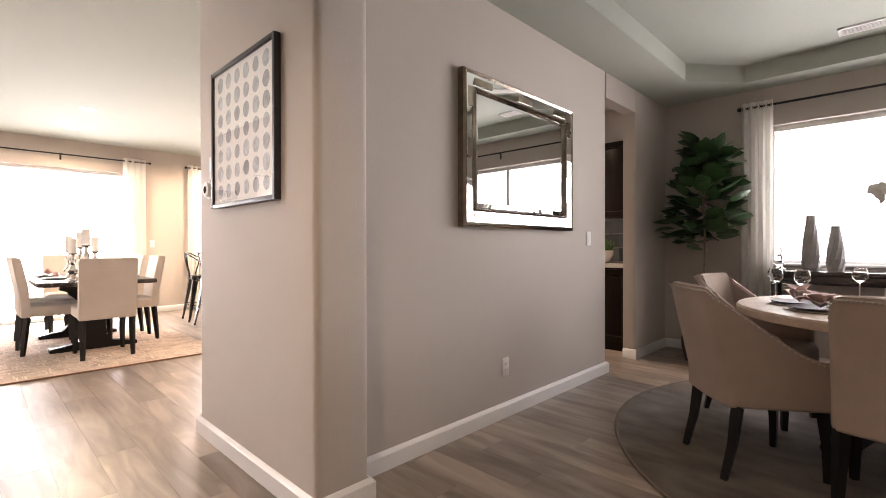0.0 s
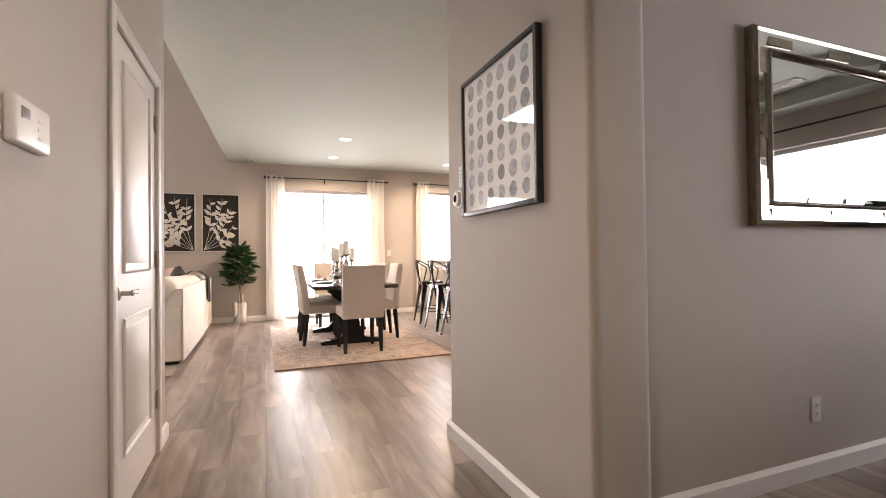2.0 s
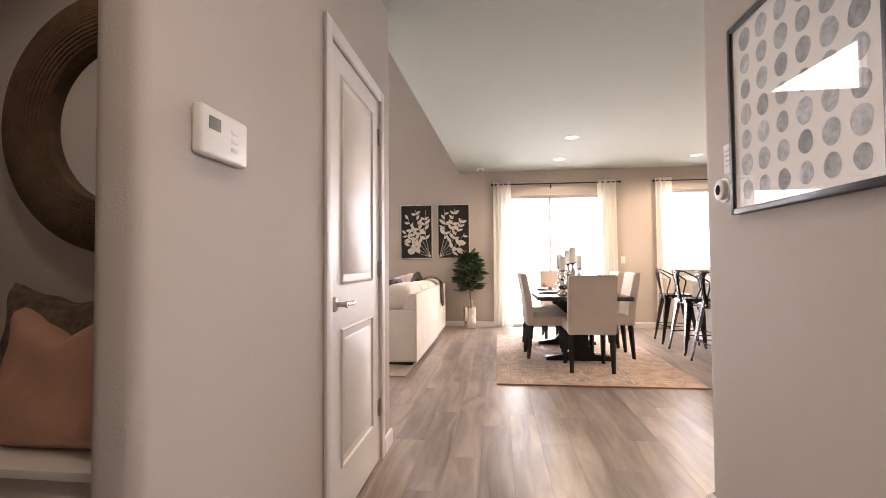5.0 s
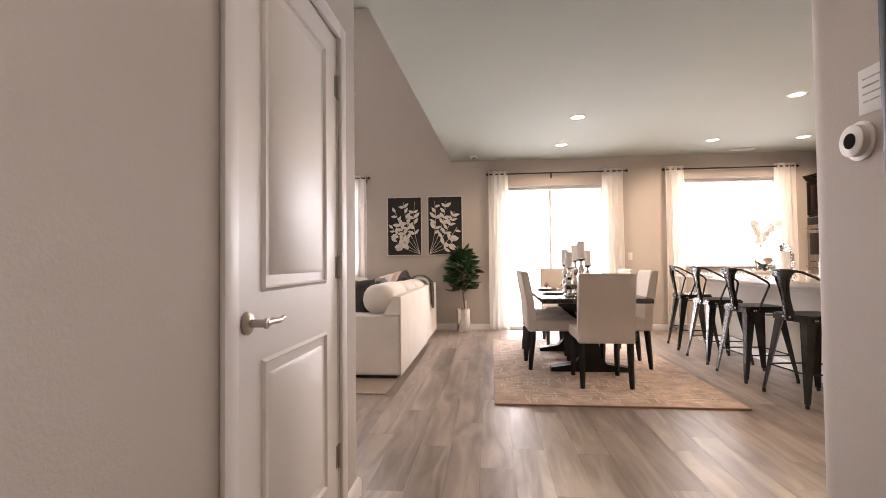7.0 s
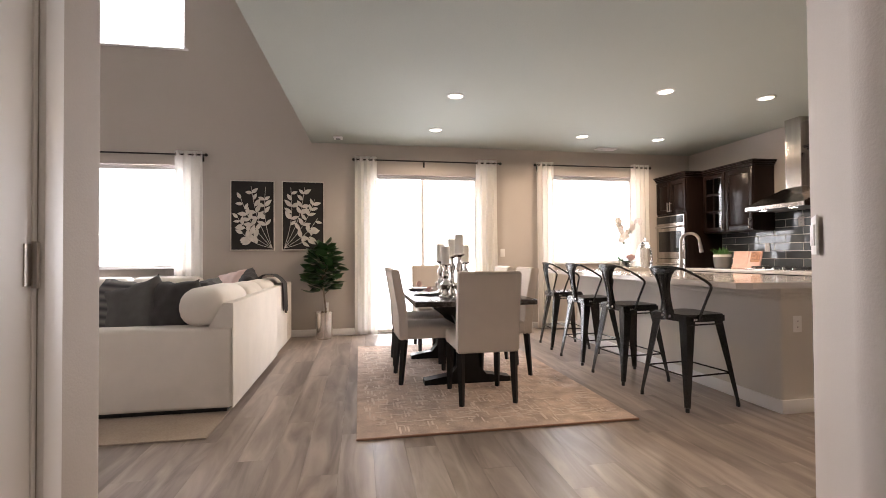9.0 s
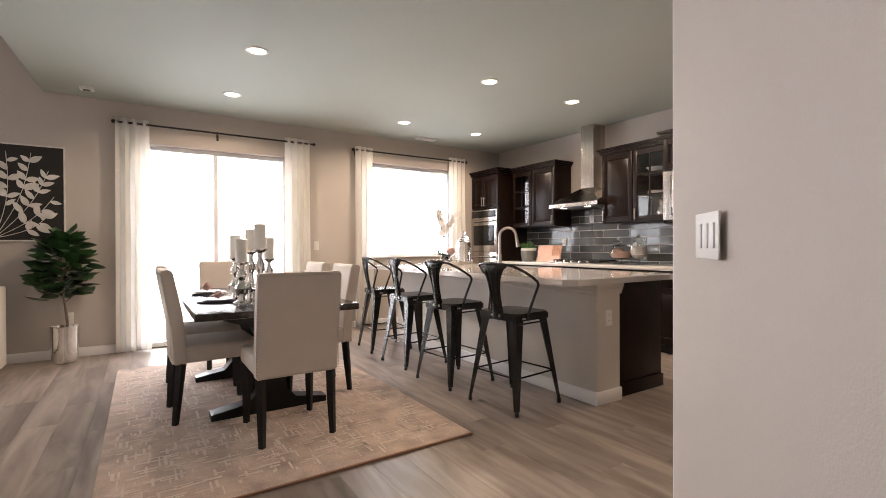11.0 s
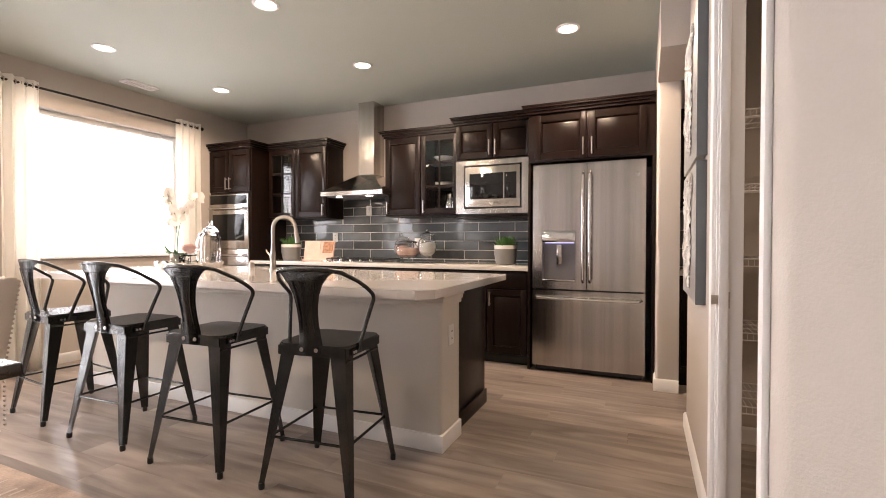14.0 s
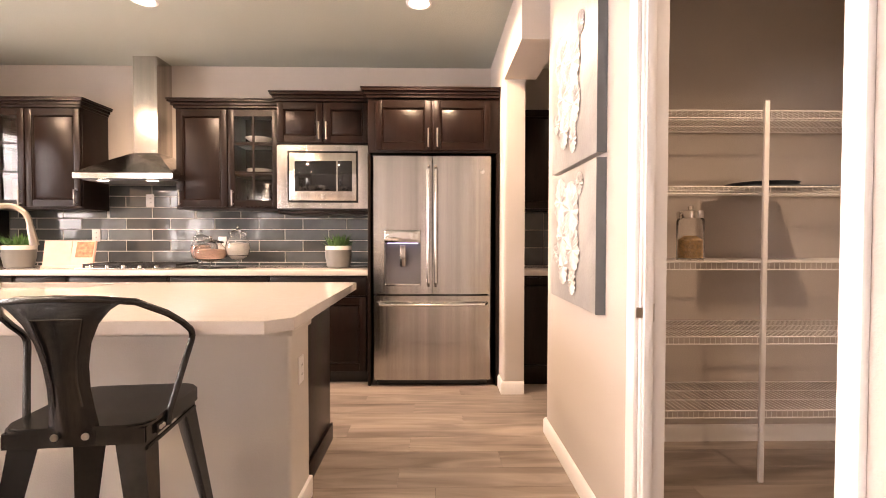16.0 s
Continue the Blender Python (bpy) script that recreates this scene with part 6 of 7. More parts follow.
hi = [bm.verts.new(p) for p in ((cx0 - 0.004, cy0 - 0.004, 1.91), (cx1 + 0.004, cy0 - 0.004, 1.91), (cx1 + 0.004, YB - 0.003, 1.91), (cx0 - 0.004, YB - 0.003, 1.91))]
for a, b in ((lo, md), (md, hi)):
    for k in range(4):
        bm.faces.new((a[k], a[(k + 1) % 4], b[(k + 1) % 4], b[k]))
bm.faces.new(lo[::-1]), bm.faces.new(hi)
box(bm, hx0, hx1, hy0, YB - 0.003, 1.655, 1.70)
part("canopy", bm, STEEL, hood, smooth=25)
pbox("filter_panel", (hx0 + 0.04, hx1 - 0.04, hy0 + 0.05, YB - 0.06, 1.648, 1.654), GREYEDGE, hood, bevel=0.001)
for x in (-6.9, -6.5):
    pbox("hood_lamp", (x - 0.035, x + 0.035, hy0 + 0.06, hy0 + 0.10, 1.644, 1.6475), LAMPW, hood, "lit hood lamp", bevel=0)
cook = thing("cooktop", pose(0, 0, 0), "gas cooktop with black cast-iron grates", "cooktop")
pbox("tray", (-7.07, -6.29, 5.09, 5.54, 0.921, 0.932), STEEL, cook)
for k in range(3):
    x0 = -7.05 + k * 0.253
    bm = bmesh.new()
    for dx in (0.0, 0.24):
        box(bm, x0 + dx, x0 + dx + 0.012, 5.16, 5.52, 0.945, 0.962)
    for dy in (5.16, 5.25, 5.335, 5.42, 5.508):
        box(bm, x0, x0 + 0.252, dy, dy + 0.012, 0.944, 0.961)
    for a, b in ((0, 5.16), (0.24, 5.16), (0, 5.508), (0.24, 5.508)):
        box(bm, x0 + a, x0 + a + 0.012, b, b + 0.012, 0.932, 0.945)
    part("grate", bm, IRON, cook)
for k in range(5):
    bm = bmesh.new()
    lathe(bm, [(0.018, 0), (0.018, 0.016), (0.014, 0.022), (0, 0.022)], 14, at=(-6.95 + 0.13 * k, 5.12, 0.932))
    part("knob", bm, CHROME, cook)

# worktop things
succulent_pot(pose(-5.0, 5.32, 0.92), CERAM, 0.112, 0.19, "green grass plant in a grey and white pot on the worktop", 3)
succulent_pot(pose(-7.68, 5.30, 0.92), CERAM, 0.115, 0.19, "green grass plant in a grey pot beside the cookbook", 4)
glass_jar(-5.84, 5.28, 0.92, 0.10, 0.29, CERAMW, "footed glass jar filled with white sweets", 0.07)
glass_jar(-6.06, 5.26, 0.92, 0.135, 0.22, PINKP, "low footed glass jar filled with pink sweets", 0.05)
glass_jar(-6.21, 5.40, 0.92, 0.085, 0.26, PINKP, "small footed glass jar filled with pink sweets", 0.06)
book = thing("cookbook", pose(-7.25, 5.28, 0.92, 0, 0, 8), "open pink cookbook standing on a stand", "book")
bm = bmesh.new()
box(bm, -0.19, 0.005, -0.01, 0.01, 0.02, 0.235, m=pose(0, 0, 0, -14, 0, 6))
part("left_page", bm, PINKP, book)
bm = bmesh.new()
box(bm, 0.005, 0.19, -0.01, 0.01, 0.02, 0.235, m=pose(0, 0, 0, -14, 0, -6))
pg = part("right_page", bm, PINKP, book)
bm = bmesh.new()
box(bm, 0.04, 0.18, -0.0125, -0.0105, 0.09, 0.225, m=pose(0, 0, 0, -14, 0, -6))
part("printed_photo", bm, FOODR, pg)
pbox("stand", (-0.2, 0.2, -0.035, 0.03, 0, 0.022), PINKP, book)
for x, z in ((-6.77, 1.515), (-7.26, 1.20), (-6.12, 1.13)):
    plate("outlet", pose(x, YB - 0.016, z), 0.075, 0.115, "outlet", "white outlet on the tiled backsplash", "outlet")
plates = thing("plate_stack", pose(-5.72, 5.46, 1.729), "stack of white plates in the glazed cabinet", "plates", "cabinet crockery")
for k in range(4):
    bm = bmesh.new()
    lathe(bm, [(0.06, k * 0.012), (0.10, k * 0.012 + 0.012), (0.105, k * 0.012 + 0.014), (0.06, k * 0.012 + 0.006), (0, k * 0.012 + 0.006)], 24)
    part("plate", bm, CERAMW, plates)
bowl = thing("serving_bowl", pose(-5.72, 5.45, 1.999), "white serving bowl in the glazed cabinet", "bowl", "cabinet crockery")
bm = bmesh.new()
lathe(bm, [(0.04, 0), (0.11, 0.045), (0.115, 0.05), (0.10, 0.042), (0, 0.012)], 24)
part("bowl", bm, CERAMW, bowl)
jug = thing("pitcher", pose(-5.64, 5.44, 1.438), "clear glass pitcher in the glazed cabinet", "pitcher", "cabinet crockery")
bm = bmesh.new()
lathe(bm, [(0.05, 0), (0.065, 0.05), (0.06, 0.12), (0.035, 0.17), (0.045, 0.21), (0.042, 0.21), (0.032, 0.17), (0.056, 0.12), (0.06, 0.05), (0, 0.008)], 20)
part("jug", bm, MERC, jug)

# ---- pantry ----
def wire_shelf(z):
    ob = thing("wire_shelf", pose(0, 0, z), "white coated wire pantry shelf with a lipped front", "shelf", "pantry shelves")
    x0, x1, y0, y1 = -3.445, -1.68, 3.53, 3.97
    bm = bmesh.new()
    for y, zz in ((y0, 0), (y0, -0.035), (y0 + 0.16, -0.004), (y0 + 0.30, -0.004), (y1, 0)):
        tube(bm, [(x0, y, zz), (x1, y, zz)], 0.0035, 6)
    part("rail", bm, WIRE, ob)
    bm = bmesh.new()
    for x in np.arange(x0 + 0.01, x1, 0.0255):
        tube(bm, [(x, y1, 0.003), (x, y0, 0.003), (x, y0, -0.035)], 0.0017, 4)
    part("wire_deck", bm, WIRE, ob, kind="stuff")


for z in (0.345, 0.703, 1.063, 1.424, 1.785):
    wire_shelf(z)
pole = thing("shelf_pole", pose(-2.60, 3.522, 0), "white metal shelf support pole", "pole")
bm = bmesh.new()
box(bm, -0.012, 0.012, -0.010, 0.006, 0.0, 1.83, bevel=0.003)
part("pole", bm, WIRE, pole)
pj = thing("pasta_jar", pose(-2.88, 3.66, 1.067), "glass jar of dry pasta with a metal lid", "glass jar")
bm = bmesh.new()
lathe(bm, [(0.062, 0), (0.065, 0.01), (0.065, 0.20), (0.060, 0.21), (0.057, 0.20), (0.061, 0.012), (0, 0.006)], 24)
part("jar", bm, GLASSM, pj)
bm = bmesh.new()
lathe(bm, [(0, 0.007), (0.057, 0.013), (0.058, 0.10), (0.03, 0.118), (0, 0.10)], 20)
part("pasta", bm, PASTA, pj)
bm = bmesh.new()
lathe(bm, [(0.064, 0.211), (0.064, 0.245), (0.05, 0.252), (0.012, 0.254), (0.014, 0.275), (0, 0.277)], 24)
part("lid", bm, CHROME, pj)
for x, y, h in ((-3.165, 3.62, 0.225), (-3.05, 3.68, 0.27)):
    cj = thing("canister", pose(x, y, 1.067), "glass canister half full of black beans with a metal lid", "canister", "pantry canisters")
    bm = bmesh.new()
    lathe(bm, [(0.052, 0), (0.054, 0.01), (0.054, h - 0.04), (0.050, h - 0.03), (0.047, h - 0.04), (0.050, 0.012), (0, 0.006)], 24)
    part("jar", bm, GLASSM, cj)
    bm = bmesh.new()
    lathe(bm, [(0, 0.007), (0.047, 0.013), (0.048, h * 0.52), (0.02, h * 0.55), (0, h * 0.54)], 20)
    part("beans", bm, SOIL, cj)
    bm = bmesh.new()
    lathe(bm, [(0.055, h - 0.035), (0.055, h - 0.004), (0.05, h), (0, h + 0.001)], 24)
    part("lid", bm, CHROME, cj)
tray2 = thing("serving_board", pose(-2.42, 3.75, 1.429), "square dark serving board lying on the pantry shelf", "serving board")
bm = bmesh.new()
prism(bm, rounded([(-0.22, -0.19), (0.22, -0.19), (0.22, 0.185), (-0.22, 0.185)], {0: 0.02, 1: 0.02, 2: 0.02, 3: 0.02}), 0, 0.010)
part("board", bm, GREYEDGE, tray2)
ps = thing("platter", pose(-2.42, 3.80, 1.4395), "stack of dark round platters on the serving board", "platter")
for k in range(2):
    bm = bmesh.new()
    lathe(bm, [(0.09, k * 0.014), (0.165, k * 0.014 + 0.014), (0.17, k * 0.014 + 0.017), (0.09, k * 0.014 + 0.008), (0, k * 0.014 + 0.008)], 28)
    part("plate", bm, GREYEDGE, ps)

# ---- butler pantry ----
for x0, x1 in ((-3.535, -2.62), (-2.615, -1.70)):
    b = thing("base_cabinet", pose(0, 0, 0), "espresso butler pantry base cabinet", "cabinet", "butler pantry cabinets")
    pbox("body", (x0, x1, 5.03, YB - 0.01, 0.0, 0.878), ESP, b)
    xm = (x0 + x1) / 2
    panel_door(b, x0 + 0.01, xm - 0.003, 0.10, 0.86, 5.009), panel_door(b, xm + 0.003, x1 - 0.01, 0.10, 0.86, 5.009)
    u = thing("wall_cabinet", pose(0, 0, 0), "espresso butler pantry wall cabinet", "cabinet", "butler pantry cabinets")
    pbox("body", (x0, x1, 5.28, YB - 0.01, 1.42, 2.27), ESP, u)
    panel_door(u, x0 + 0.01, xm - 0.003, 1.43, 2.26, 5.259, (xm - 0.03, 1.45, 1.58)), panel_door(u, xm + 0.003, x1 - 0.01, 1.43, 2.26, 5.259, (xm + 0.03, 1.45, 1.58))
bw = thing("worktop", pose(0, 0, 0), "white quartz butler pantry worktop", "worktop")
pbox("slab", (-3.535, -1.69, 5.0, YB - 0.01, 0.879, 0.92), QUARTZ, bw)
bsp = tagged(new("butler_backsplash"), "dark grey glass tile backsplash behind the butler counter", "backsplash", kind="structure")
for r in range(3):
    for c in range(5):
        xa = -3.53 + c * 0.366
        pbox("tile", (xa + 0.002, min(xa + 0.364, -1.70), YB - 0.010, YB - 0.001, 0.925 + r * 0.165, 1.086 + r * 0.165), TILE, bsp, bevel=0)
bp = thing("bowl_planter", pose(-2.12, 5.22, 0.92), "white bowl with green trailing plant on the butler counter", "potted plant")
bm = bmesh.new()
lathe(bm, [(0.07, 0), (0.12, 0.03), (0.15, 0.09), (0.155, 0.14), (0.145, 0.14), (0.14, 0.10), (0, 0.10)], 26)
part("bowl", bm, CERAMW, bp)
bm = bmesh.new()
_r = random.Random(12)
for k in range(70):
    a = _r.uniform(0, 6.28)
    leaf_mesh(bm, Matrix.Translation((0.11 * math.cos(a) * _r.random(), 0.11 * math.sin(a) * _r.random(), 0.11)) @ pose(0, 0, 0, 0, -_r.uniform(15, 80), math.degrees(a)), _r.uniform(0.09, 0.19), 0.045, -0.2)
part("foliage", bm, LEAF2, bp, smooth=60)

# ---- entry niche ----
bench = thing("entry_bench", pose(0, 0, 0), "built-in bench with a pale painted seat in the entry niche", "bench")
pbox("seat", (-2.278, -1.845, -1.948, -0.525, 0.44, 0.472), TRIM, bench, bevel=0.006)
pbox("base", (-2.278, -1.88, -1.948, -0.525, 0.0, 0.44), WALL, bench, "greige painted bench front")
rm = thing("round_mirror", pose(-2.28, -1.285, 1.74, 0, 0, 90), "round mirror in a wide brown woven rope frame", "mirror")
for k in range(15):
    bm = bmesh.new()
    rad = 0.362 + k * 0.0136
    dep = 0.036 + 0.034 * math.sin(math.pi * (k + 0.6) / 15.5)
    tube(bm, [(rad * math.cos(a), -dep, rad * math.sin(a)) for a in [2 * math.pi * q / 72 for q in range(72)]], 0.0086, 8, close=True)
    part("frame_coil", bm, WEAVE, rm)
bm = bmesh.new()
lathe(bm, [(0.55, 0.002), (0.55, 0.03), (0.352, 0.042), (0.352, 0.002)], 60, m=pose(0, 0, 0, 90))
part("backing", bm, WEAVE, rm)
bm = bmesh.new()
bm.faces.new([bm.verts.new((0.358 * math.cos(a), -0.008, 0.358 * math.sin(a))) for a in [2 * math.pi * q / 60 for q in range(60)]])
part("mirror_glass", bm, MIRROR, rm)
tag = thing("mirror_tag", pose(-2.268, -1.35, 1.43, 0, 0, 90), "small white printed tag on the round mirror", "tag")
pbox("tag", (-0.028, 0.028, -0.002, 0, -0.04, 0.04), PAPER, tag, bevel=0)
pbox("printed_bar", (-0.02, 0.02, -0.0026, -0.0021, 0.0, 0.015), INK, tag, bevel=0)
throw_pillow(pose(-2.00, -1.33, 0.476, -16, -4, 84), 0.62, 0.52, 0.18, BLUSH, "blush velvet throw pillow on the entry bench", 0.24, "bench pillows")
throw_pillow(pose(-2.15, -1.53, 0.474, -10, 5, 92), 0.56, 0.56, 0.14, FUR, "shaggy taupe throw pillow on the entry bench", 0.0, "bench pillows")

# ---- dining room ----
bm = bmesh.new()
wm = thing("wall_mirror", pose(-1.55, 2.235, 1.222, 0, 0, 90), "large rectangular wall mirror in a wide silvered frame", "mirror")
MW, MH, MD = 1.255, 0.92, 0.055
B = 0.115


def mitred(bm, o0, o1, d0, d1):
    """Four mitred strips between two rectangles at their depths."""
    def rect(o, d):
        return [bm.verts.new(p) for p in ((o, -d, o), (MW - o, -d, o), (MW - o, -d, MH - o), (o, -d, MH - o))]
    a, b = rect(o0, d0), rect(o1, d1)
    for k in range(4):
        bm.faces.new((a[k], a[(k + 1) % 4], b[(k + 1) % 4], b[k]))


mitred(bm, 0, 0, 0.001, MD - 0.012), mitred(bm, 0, 0.014, MD - 0.012, MD), mitred(bm, 0.014, 0.028, MD, MD - 0.008)
part("outer_edge", bm, BRONZE, wm, "antiqued dark mirror edge")
bm = bmesh.new()
mitred(bm, 0.028, B - 0.022, MD - 0.008, MD - 0.018)
part("mirrored_band", bm, MIRROR, wm)
bm = bmesh.new()
mitred(bm, B - 0.022, B - 0.010, MD - 0.018, MD - 0.006), mitred(bm, B - 0.010, B + 0.004, MD - 0.006, MD - 0.03)
part("inner_edge", bm, BRONZE, wm)
bm = bmesh.new()
nailheads(bm, [(B - 0.010, -MD + 0.004, z) for z in np.arange(B, MH - B, 0.011)] + [(MW - B + 0.010, -MD + 0.004, z) for z in np.arange(B, MH - B, 0.011)] + [(x, -MD + 0.004, z) for z in (B - 0.010, MH - B + 0.010) for x in np.arange(B, MW - B, 0.011)], 0.0055)
part("beading", bm, CHROME, wm, kind="stuff")
for k in range(4):
    for s0, s1 in ((0.0, 0.16), (0.42, 0.58), (0.84, 1.0)):
        bm = bmesh.new()
        if k < 2:
            z = (0.062, MH - 0.062)[k]
            box(bm, 0.10 + s0 * (MW - 0.2), 0.10 + s1 * (MW - 0.2), -MD + 0.0095, -MD + 0.014, z - 0.02, z + 0.02)
        else:
            x = (0.062, MW - 0.062)[k - 2]
            box(bm, x - 0.02, x + 0.02, -MD + 0.0095, -MD + 0.014, 0.10 + s0 * (MH - 0.2), 0.10 + s1 * (MH - 0.2))
        part("antiqued_inlay", bm, BRONZE, wm)
bm = bmesh.new()
mitred(bm, B + 0.004, B + 0.03, MD - 0.030, MD - 0.025)
part("bevel", bm, MIRROR, wm)
bm = bmesh.new()
bm.faces.new([bm.verts.new(p) for p in ((B + 0.03, -MD + 0.025, B + 0.03), (MW - B - 0.03, -MD + 0.025, B + 0.03), (MW - B - 0.03, -MD + 0.025, MH - B - 0.03), (B + 0.03, -MD + 0.025, MH - B - 0.03))])
part("mirror_glass", bm, MIRROR, wm)
pbox("back_board", (0.004, MW - 0.004, -0.02, -0.001, 0.004, MH - 0.004), BLACK, wm)

drug = thing("round_rug", pose(0.48, 3.65, 0), "round grey-brown rug under the dining room table", "rug")
bm = bmesh.new()
lathe(bm, [(1.575, 0.001), (1.58, 0.009), (1.565, 0.011), (0, 0.0112)], 96)
part("rug_top", bm, RUGG, drug)
bm = bmesh.new()
tube(bm, [(1.564 * math.cos(q), 1.564 * math.sin(q), 0.010) for q in [2 * math.pi * k / 96 for k in range(96)]], 0.006, 6, close=True)
part("binding", bm, mat("rug_edge_cord", (0.20, 0.16, 0.13), 0.9), drug)
dt = thing("round_table", pose(0.39, 3.76, 0.012), "round whitewashed wood table on a dark pedestal", "table")
bm = bmesh.new()
lathe(bm, [(0.81, 0.695), (0.845, 0.70), (0.85, 0.715), (0.85, 0.738), (0.84, 0.748), (0, 0.748)], 72)
part("tabletop", bm, TABLEW, dt)
for k in range(4):
    bm = bmesh.new()
    a = radians(45 + 90 * k)
    d = Vector((math.cos(a), math.sin(a), 0))
    tube(bm, [d * 0.55 + Vector((0, 0, 0.03)), d * 0.42 + Vector((0, 0, 0.05)), d * 0.20 + Vector((0, 0, 0.20)), d * 0.12 + Vector((0, 0, 0.36)), d * 0.22 + Vector((0, 0, 0.55)), d * 0.48 + Vector((0, 0, 0.69))], [0.03, 0.045, 0.05, 0.045, 0.045, 0.035], 8)
    part("pedestal_leg", bm, BLKWOOD, dt)
bm = bmesh.new()
lathe(bm, [(0.10, 0.10), (0.14, 0.16), (0.10, 0.30), (0.12, 0.42), (0.10, 0.50)], 20)
part("pedestal_core", bm, BLKWOOD, dt)


def scoop_chair():
    """A barrel-backed upholstered chair that faces local +y; the wings sweep down to the seat."""
    ob = thing("upholstered_chair", pose(0, 0, 0), "beige upholstered scoop-back dining chair with nailhead trim", "chair", "dining room chairs")
    n = 28

    def at(u, v):
        a = abs(u)
        s = 0.215 * math.sin(min(a / 0.5, 1) * math.pi / 2) + 0.055 * max(0, (a - 0.4) / 0.6)
        y = -0.255 + 0.035 * min(a / 0.5, 1) ** 2 + max(0, (a - 0.46) / 0.54) * 0.42
        w = min(max((a - 0.36) / 0.64, 0), 1)
        top = 0.895 - 0.335 * (w * w * (3 - 2 * w)) ** 0.8
        z = 0.34 + (top - 0.34) * v
        lean = 0.10 * max(0, (z - 0.45) / 0.45) * (1 - w)
        return Vector((math.copysign(s, u) if a > 1e-6 else 0.0, y - lean, z))
    bm = bmesh.new()
    rows = [[bm.verts.new(at(2 * i / n - 1, j / 14)) for i in range(n + 1)] for j in range(15)]
    for a, b in zip(rows, rows[1:]):
        for i in range(n):
            bm.faces.new((a[i], a[i + 1], b[i + 1], b[i]))
    bmesh.ops.recalc_face_normals(bm, faces=bm.faces)
    bmesh.ops.solidify(bm, geom=bm.faces[:], thickness=0.05)
    bmesh.ops.bevel(bm, geom=[e for e in bm.edges if e.is_manifold and e.calc_face_angle(0) > 1.0], offset=0.012, segments=3, affect="EDGES")
    part("backrest", bm, LINEN_BACKLIT, ob, smooth=60)
    bm = bmesh.new()
    box(bm, -0.215, 0.215, -0.21, 0.25, 0.34, 0.485, bevel=0.045, seg=4)
    part("seat", bm, LINEN_BACKLIT, ob)
    bm = bmesh.new()
    nailheads(bm, [at(u, 1.0) + Vector((0, -0.003, -0.012)) for u in np.linspace(-0.995, 0.995, 74)])
    nailheads(bm, [at(s * 1.0, v) + Vector((s * 0.002, 0, 0)) for s in (-1, 1) for v in np.linspace(0.05, 0.9, 11)])
    nailheads(bm, [(x, 0.251, 0.352) for x in np.linspace(-0.19, 0.19, 18)])
    part("nailhead_trim", bm, NICKEL, ob, kind="stuff")
    for sx in (-1, 1):
        for y0, y1 in ((-0.185, -0.25), (0.19, 0.21)):
            bm = bmesh.new()
            tube(bm, [(sx * 0.19, y0, 0.345), (sx * 0.195, (y0 + y1) / 2 + 0.01, 0.17), (sx * 0.197, y1, 0.0)], [0.032, 0.026, 0.019], 4)
            part("leg", bm, BLKWOOD, ob)
    return ob


sc = scoop_chair()
for k, (x, y, r) in enumerate(((-0.245, 3.035, -50), (0.31, 2.93, -4), (-0.36, 3.87, -104), (0.45, 4.62, 180))):
    if k == 0:
        sc.matrix_world = pose(x, y, 0.012, 0, 0, r)
    else:
        copy_thing(sc, pose(x, y, 0.012, 0, 0, r))


def wine_glass(x, y, h):
    ob = thing("wine_glass", pose(x, y, 0.76), "clear stemmed wine glass on the dining table", "wine glass", "wine glasses")
    bm = bmesh.new()
    lathe(bm, [(0.036, 0), (0.034, 0.003), (0.005, 0.012), (0.004, h * 0.5), (0.02, h * 0.54), (0.042, h * 0.68), (0.044, h * 0.80), (0.034, h), (0.0325, h), (0.042, h * 0.80), (0.040, h * 0.68), (0.018, h * 0.555), (0, h * 0.545)], 22)
    part("glass", bm, GLASSM, ob)


for x, y, h in ((-0.30, 3.98, 0.20), (-0.14, 3.80, 0.20), (0.10, 4.34, 0.20), (0.62, 4.10, 0.21)):
    wine_glass(x, y, h)


def table_setting(x, y, seed):
    ob = thing("place_setting", pose(x, y, 0.76), "charger plate with a folded pink napkin", "place setting", "dining place settings")
    bm = bmesh.new()
    lathe(bm, [(0, 0), (0.15, 0), (0.165, 0.006), (0, 0.006)], 32)
    part("placemat", bm, TABLEW, ob)
    bm = bmesh.new()
    lathe(bm, [(0, 0.007), (0.10, 0.007), (0.14, 0.018), (0.142, 0.021), (0.10, 0.013), (0, 0.012)], 32)
    part("plate", bm, GREYEDGE, ob)
    bm = bmesh.new()
    rnd = random.Random(seed)
    for k in range(14):
        leaf_mesh(bm, Matrix.Translation((0, 0, 0.016)) @ pose(0, 0, 0, 0, -rnd.uniform(5, 50), k * 137.5), rnd.uniform(0.09, 0.15), 0.09, 0.25)
    part("napkin", bm, PINKFL, ob, smooth=70)


for k, (x, y) in enumerate(((-0.02, 3.42), (-0.14, 3.68), (0.32, 3.28), (0.42, 4.26))):
    table_setting(x, y, 31 + k)
orchid(pose(0.36, 3.72, 0.76), 9, 2, "pale orchid in a silver pot on the dining table", 0.58)
con = thing("sideboard", pose(-0.06, 0, 0), "dark console table under the dining window", "console table")
pbox("top", (-0.50, 1.6, 5.30, 5.58, 0.85, 0.885), ESPD, con)
for x in (-0.48, 1.53):
    for y in (5.32, 5.53):
        pbox("leg", (x, x + 0.05, y, y + 0.03, 0, 0.849), ESPD, con)
pbox("apron", (-0.43, 1.53, 5.325, 5.345, 0.77, 0.849), ESPD, con)
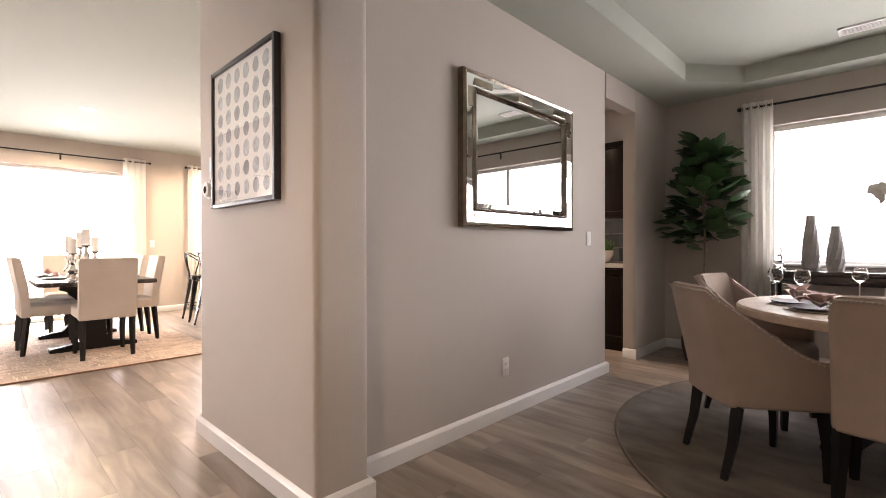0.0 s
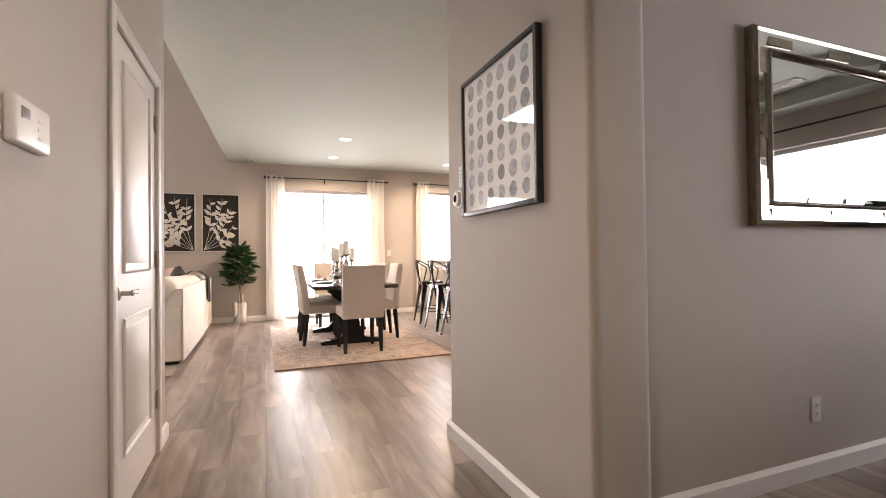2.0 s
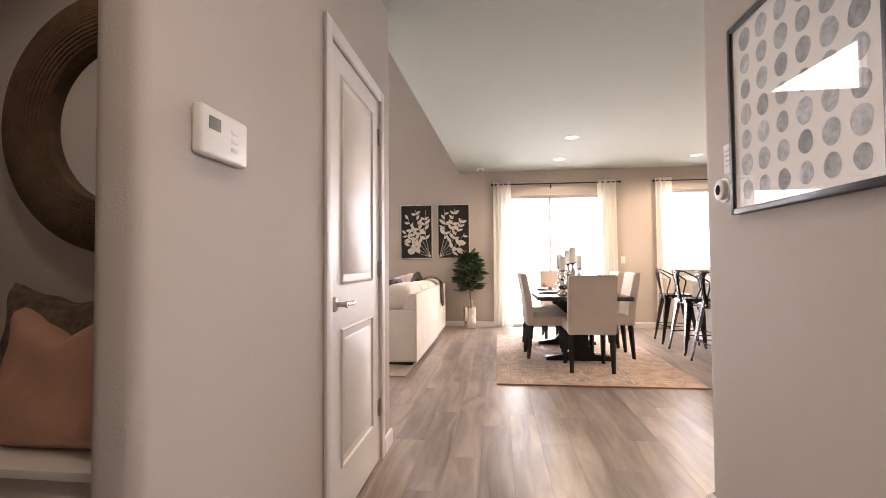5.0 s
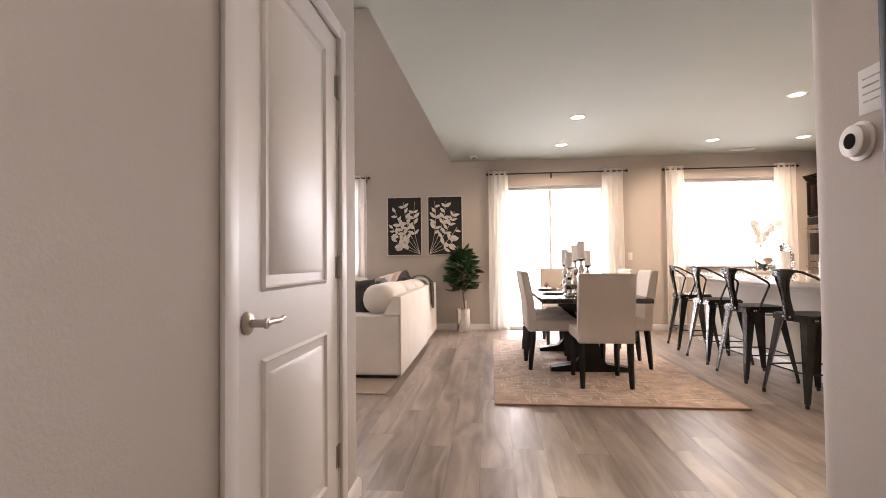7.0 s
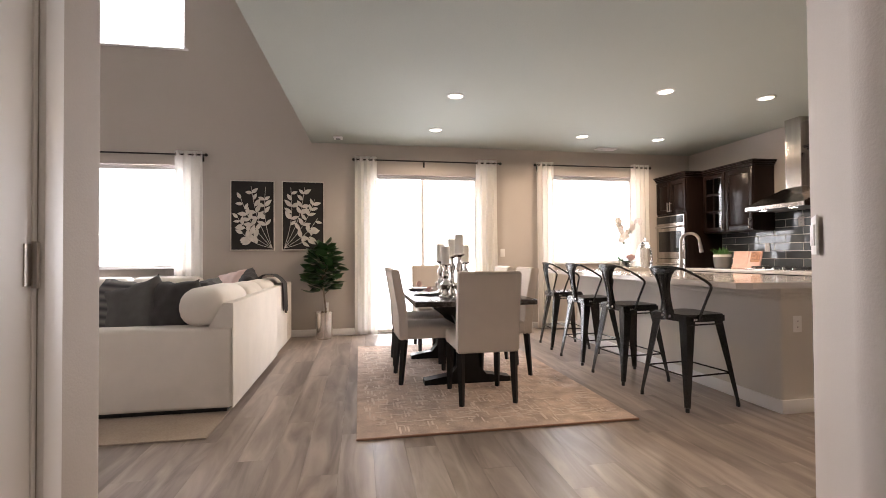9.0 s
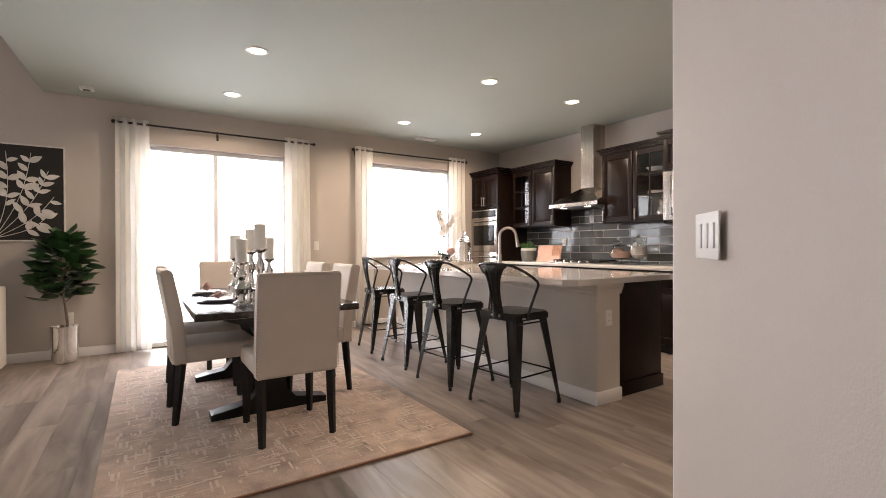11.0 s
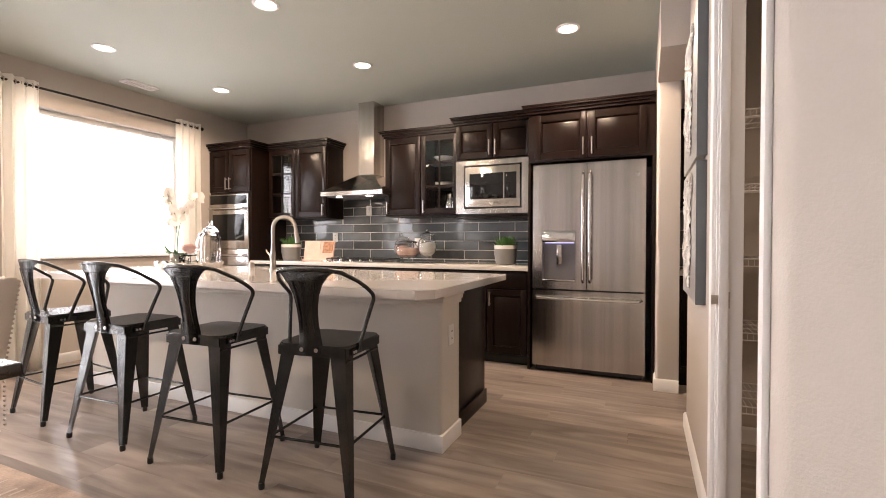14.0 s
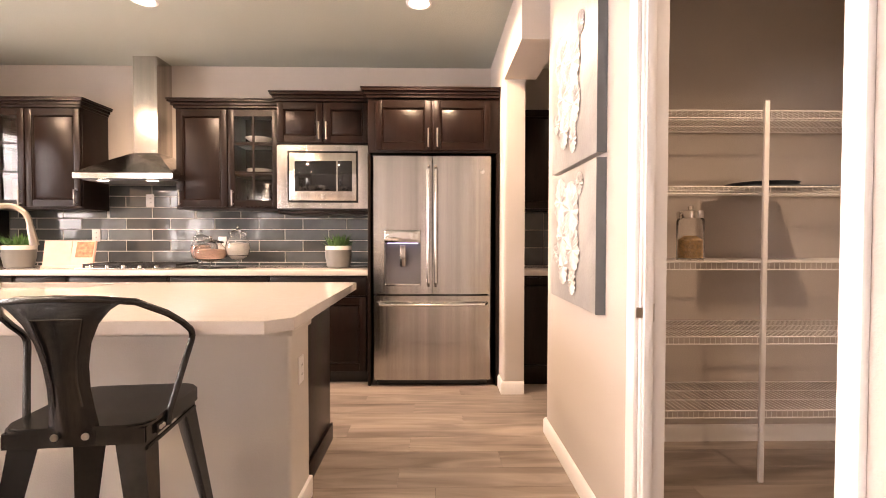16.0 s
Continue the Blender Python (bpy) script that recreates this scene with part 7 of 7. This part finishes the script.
for x, h in ((-0.265, 0.49), (-0.097, 0.39)):
    v = thing("vase", pose(x, 5.42, 0.885), "faceted pale grey bottle vase on the console", "vase", "console vases")
    bm = bmesh.new()
    prof = [(0.052, 0), (0.064, 0.03), (0.068, h * 0.28), (0.060, h * 0.52), (0.046, h * 0.76), (0.034, h * 0.93), (0.035, h), (0.028, h), (0.026, h * 0.9), (0, h * 0.88)]
    lathe(bm, prof, 10)
    for vt in bm.verts:   # the facets step round from ring to ring
        a = 0.31 * round(vt.co.z / 0.11)
        vt.co.x, vt.co.y = vt.co.x * math.cos(a) - vt.co.y * math.sin(a), vt.co.x * math.sin(a) + vt.co.y * math.cos(a)
    part("body", bm, STONEV, v, smooth=0)
st3 = thing("glass_finial", pose(-0.485, 5.40, 0.885), "stacked clear glass ornament on the console", "ornament")
bm = bmesh.new()
lathe(bm, [(0.045, 0), (0.045, 0.02), (0.02, 0.03), (0.035, 0.06), (0.02, 0.09), (0.03, 0.12), (0.015, 0.15), (0.025, 0.18), (0.01, 0.21), (0.015, 0.24), (0, 0.25)], 20)
part("stack", bm, GLASSM, st3)

# ---- backsplash tiles ----
bs = tagged(new("backsplash"), "long grey glass subway tile backsplash with pale grout", "backsplash", kind="structure")
bm = bmesh.new()
box(bm, -8.045, -4.706, YB - 0.006, YB - 0.0005, 0.921, 1.42)
box(bm, -7.145, -6.375, YB - 0.006, YB - 0.0005, 1.42, 1.70)
part("grout", bm, GROUT, bs, "pale grout")
TW, TH = 0.402, 0.1005
_tiles = {}
_tr2 = random.Random(5)


def tile(x0, x1, z0, z1):
    key = (round(x1 - x0, 3), round(z1 - z0, 3))
    if key not in _tiles:
        bm = bmesh.new()
        box(bm, 0, key[0], -0.004, 0, 0, key[1], bevel=0.001, seg=1)
        _tiles[key] = mesh_of("tile", bm, TILE)
    ob = new("tile", _tiles[key])
    ob.parent = bs
    ob.location = (x0, YB - 0.0065, z0)
    ob.rotation_euler = (radians(_tr2.uniform(-0.7, 0.7)), 0, radians(_tr2.uniform(-0.5, 0.5)))


for r in range(-2, 7):
    z0, z1 = 1.053 + r * TH + 0.004, 1.053 + (r + 1) * TH - 0.004
    spans = ((-8.043, -4.708, max(z0, 0.923), z1),)
    if z0 > 1.34:   # above the cupboards' feet the tiles run on under the hood alone
        spans = ((-8.043, -7.143, z0, min(z1, 1.418)), (-7.143, -6.377, z0, min(z1, 1.698)), (-6.377, -4.708, z0, min(z1, 1.418)))
    off = -5.151 if r % 2 else -4.986
    for a, b, lo, hi in spans:
        if hi - lo < 0.01:
            continue
        x = off + math.floor((a - off) / TW) * TW
        while x < b:
            x0, x1 = max(x + 0.004, a), min(x + TW - 0.004, b)
            if x1 - x0 > 0.02:
                tile(x0, x1, lo, hi)
            x += TW

# ---- floor planks ----
fl = tagged(new("floor"), "grey-brown oak plank floor running along the hall", "floor", kind="structure")
bm = bmesh.new()
box(bm, W - 0.2, 3.35, -5.35, YB + 0.2, -0.11, -0.004)
part("subfloor", bm, SUB, fl)
PL, PW = 1.22, 0.185
_planks = {}
rest = []
_r = random.Random(77)
y = -5.2
row = 0
while y < YB:
    x = W - PL * ((row * 0.37 + _r.uniform(0, 0.25)) % 1.0)
    y1 = min(y + PW, YB)
    while x < 3.2:
        x0, x1 = max(x, W), min(x + PL, 3.2)
        if x1 - x0 > 0.02:
            near = -8.7 < (x0 + x1) / 2 < 1.4 and -0.6 < y < 4.9
            if near:
                key = (round(x1 - x0, 3), round(y1 - y, 3))
                if key not in _planks:
                    b2 = bmesh.new()
                    box(b2, 0.0005, key[0] - 0.0005, 0.0005, key[1] - 0.0005, -0.006, 0)
                    _planks[key] = mesh_of("plank", b2, PLANK, 0)
                p = new("plank", _planks[key])
                p.parent = fl
                p.location = (x0, y, 0)
            else:
                rest.append((x0 + 0.0005, x1 - 0.0005, y + 0.0005, y1 - 0.0005))
        x += PL
    y += PW
    row += 1
vs, fs = [], []
for x0, x1, ya, yb in rest:
    n = len(vs)
    vs += [(x0, ya, 0), (x1, ya, 0), (x1, yb, 0), (x0, yb, 0), (x0, ya, -0.006), (x1, ya, -0.006), (x1, yb, -0.006), (x0, yb, -0.006)]
    fs += [(n, n + 1, n + 2, n + 3), (n, n + 4, n + 5, n + 1), (n + 1, n + 5, n + 6, n + 2), (n + 2, n + 6, n + 7, n + 3), (n + 3, n + 7, n + 4, n)]
me = bpy.data.meshes.new("planks")
me.from_pydata(vs, [], fs)
me.materials.append(PLANK)
o = new("plank_rest", me)
o.parent = fl
tagged(o, kind="stuff")
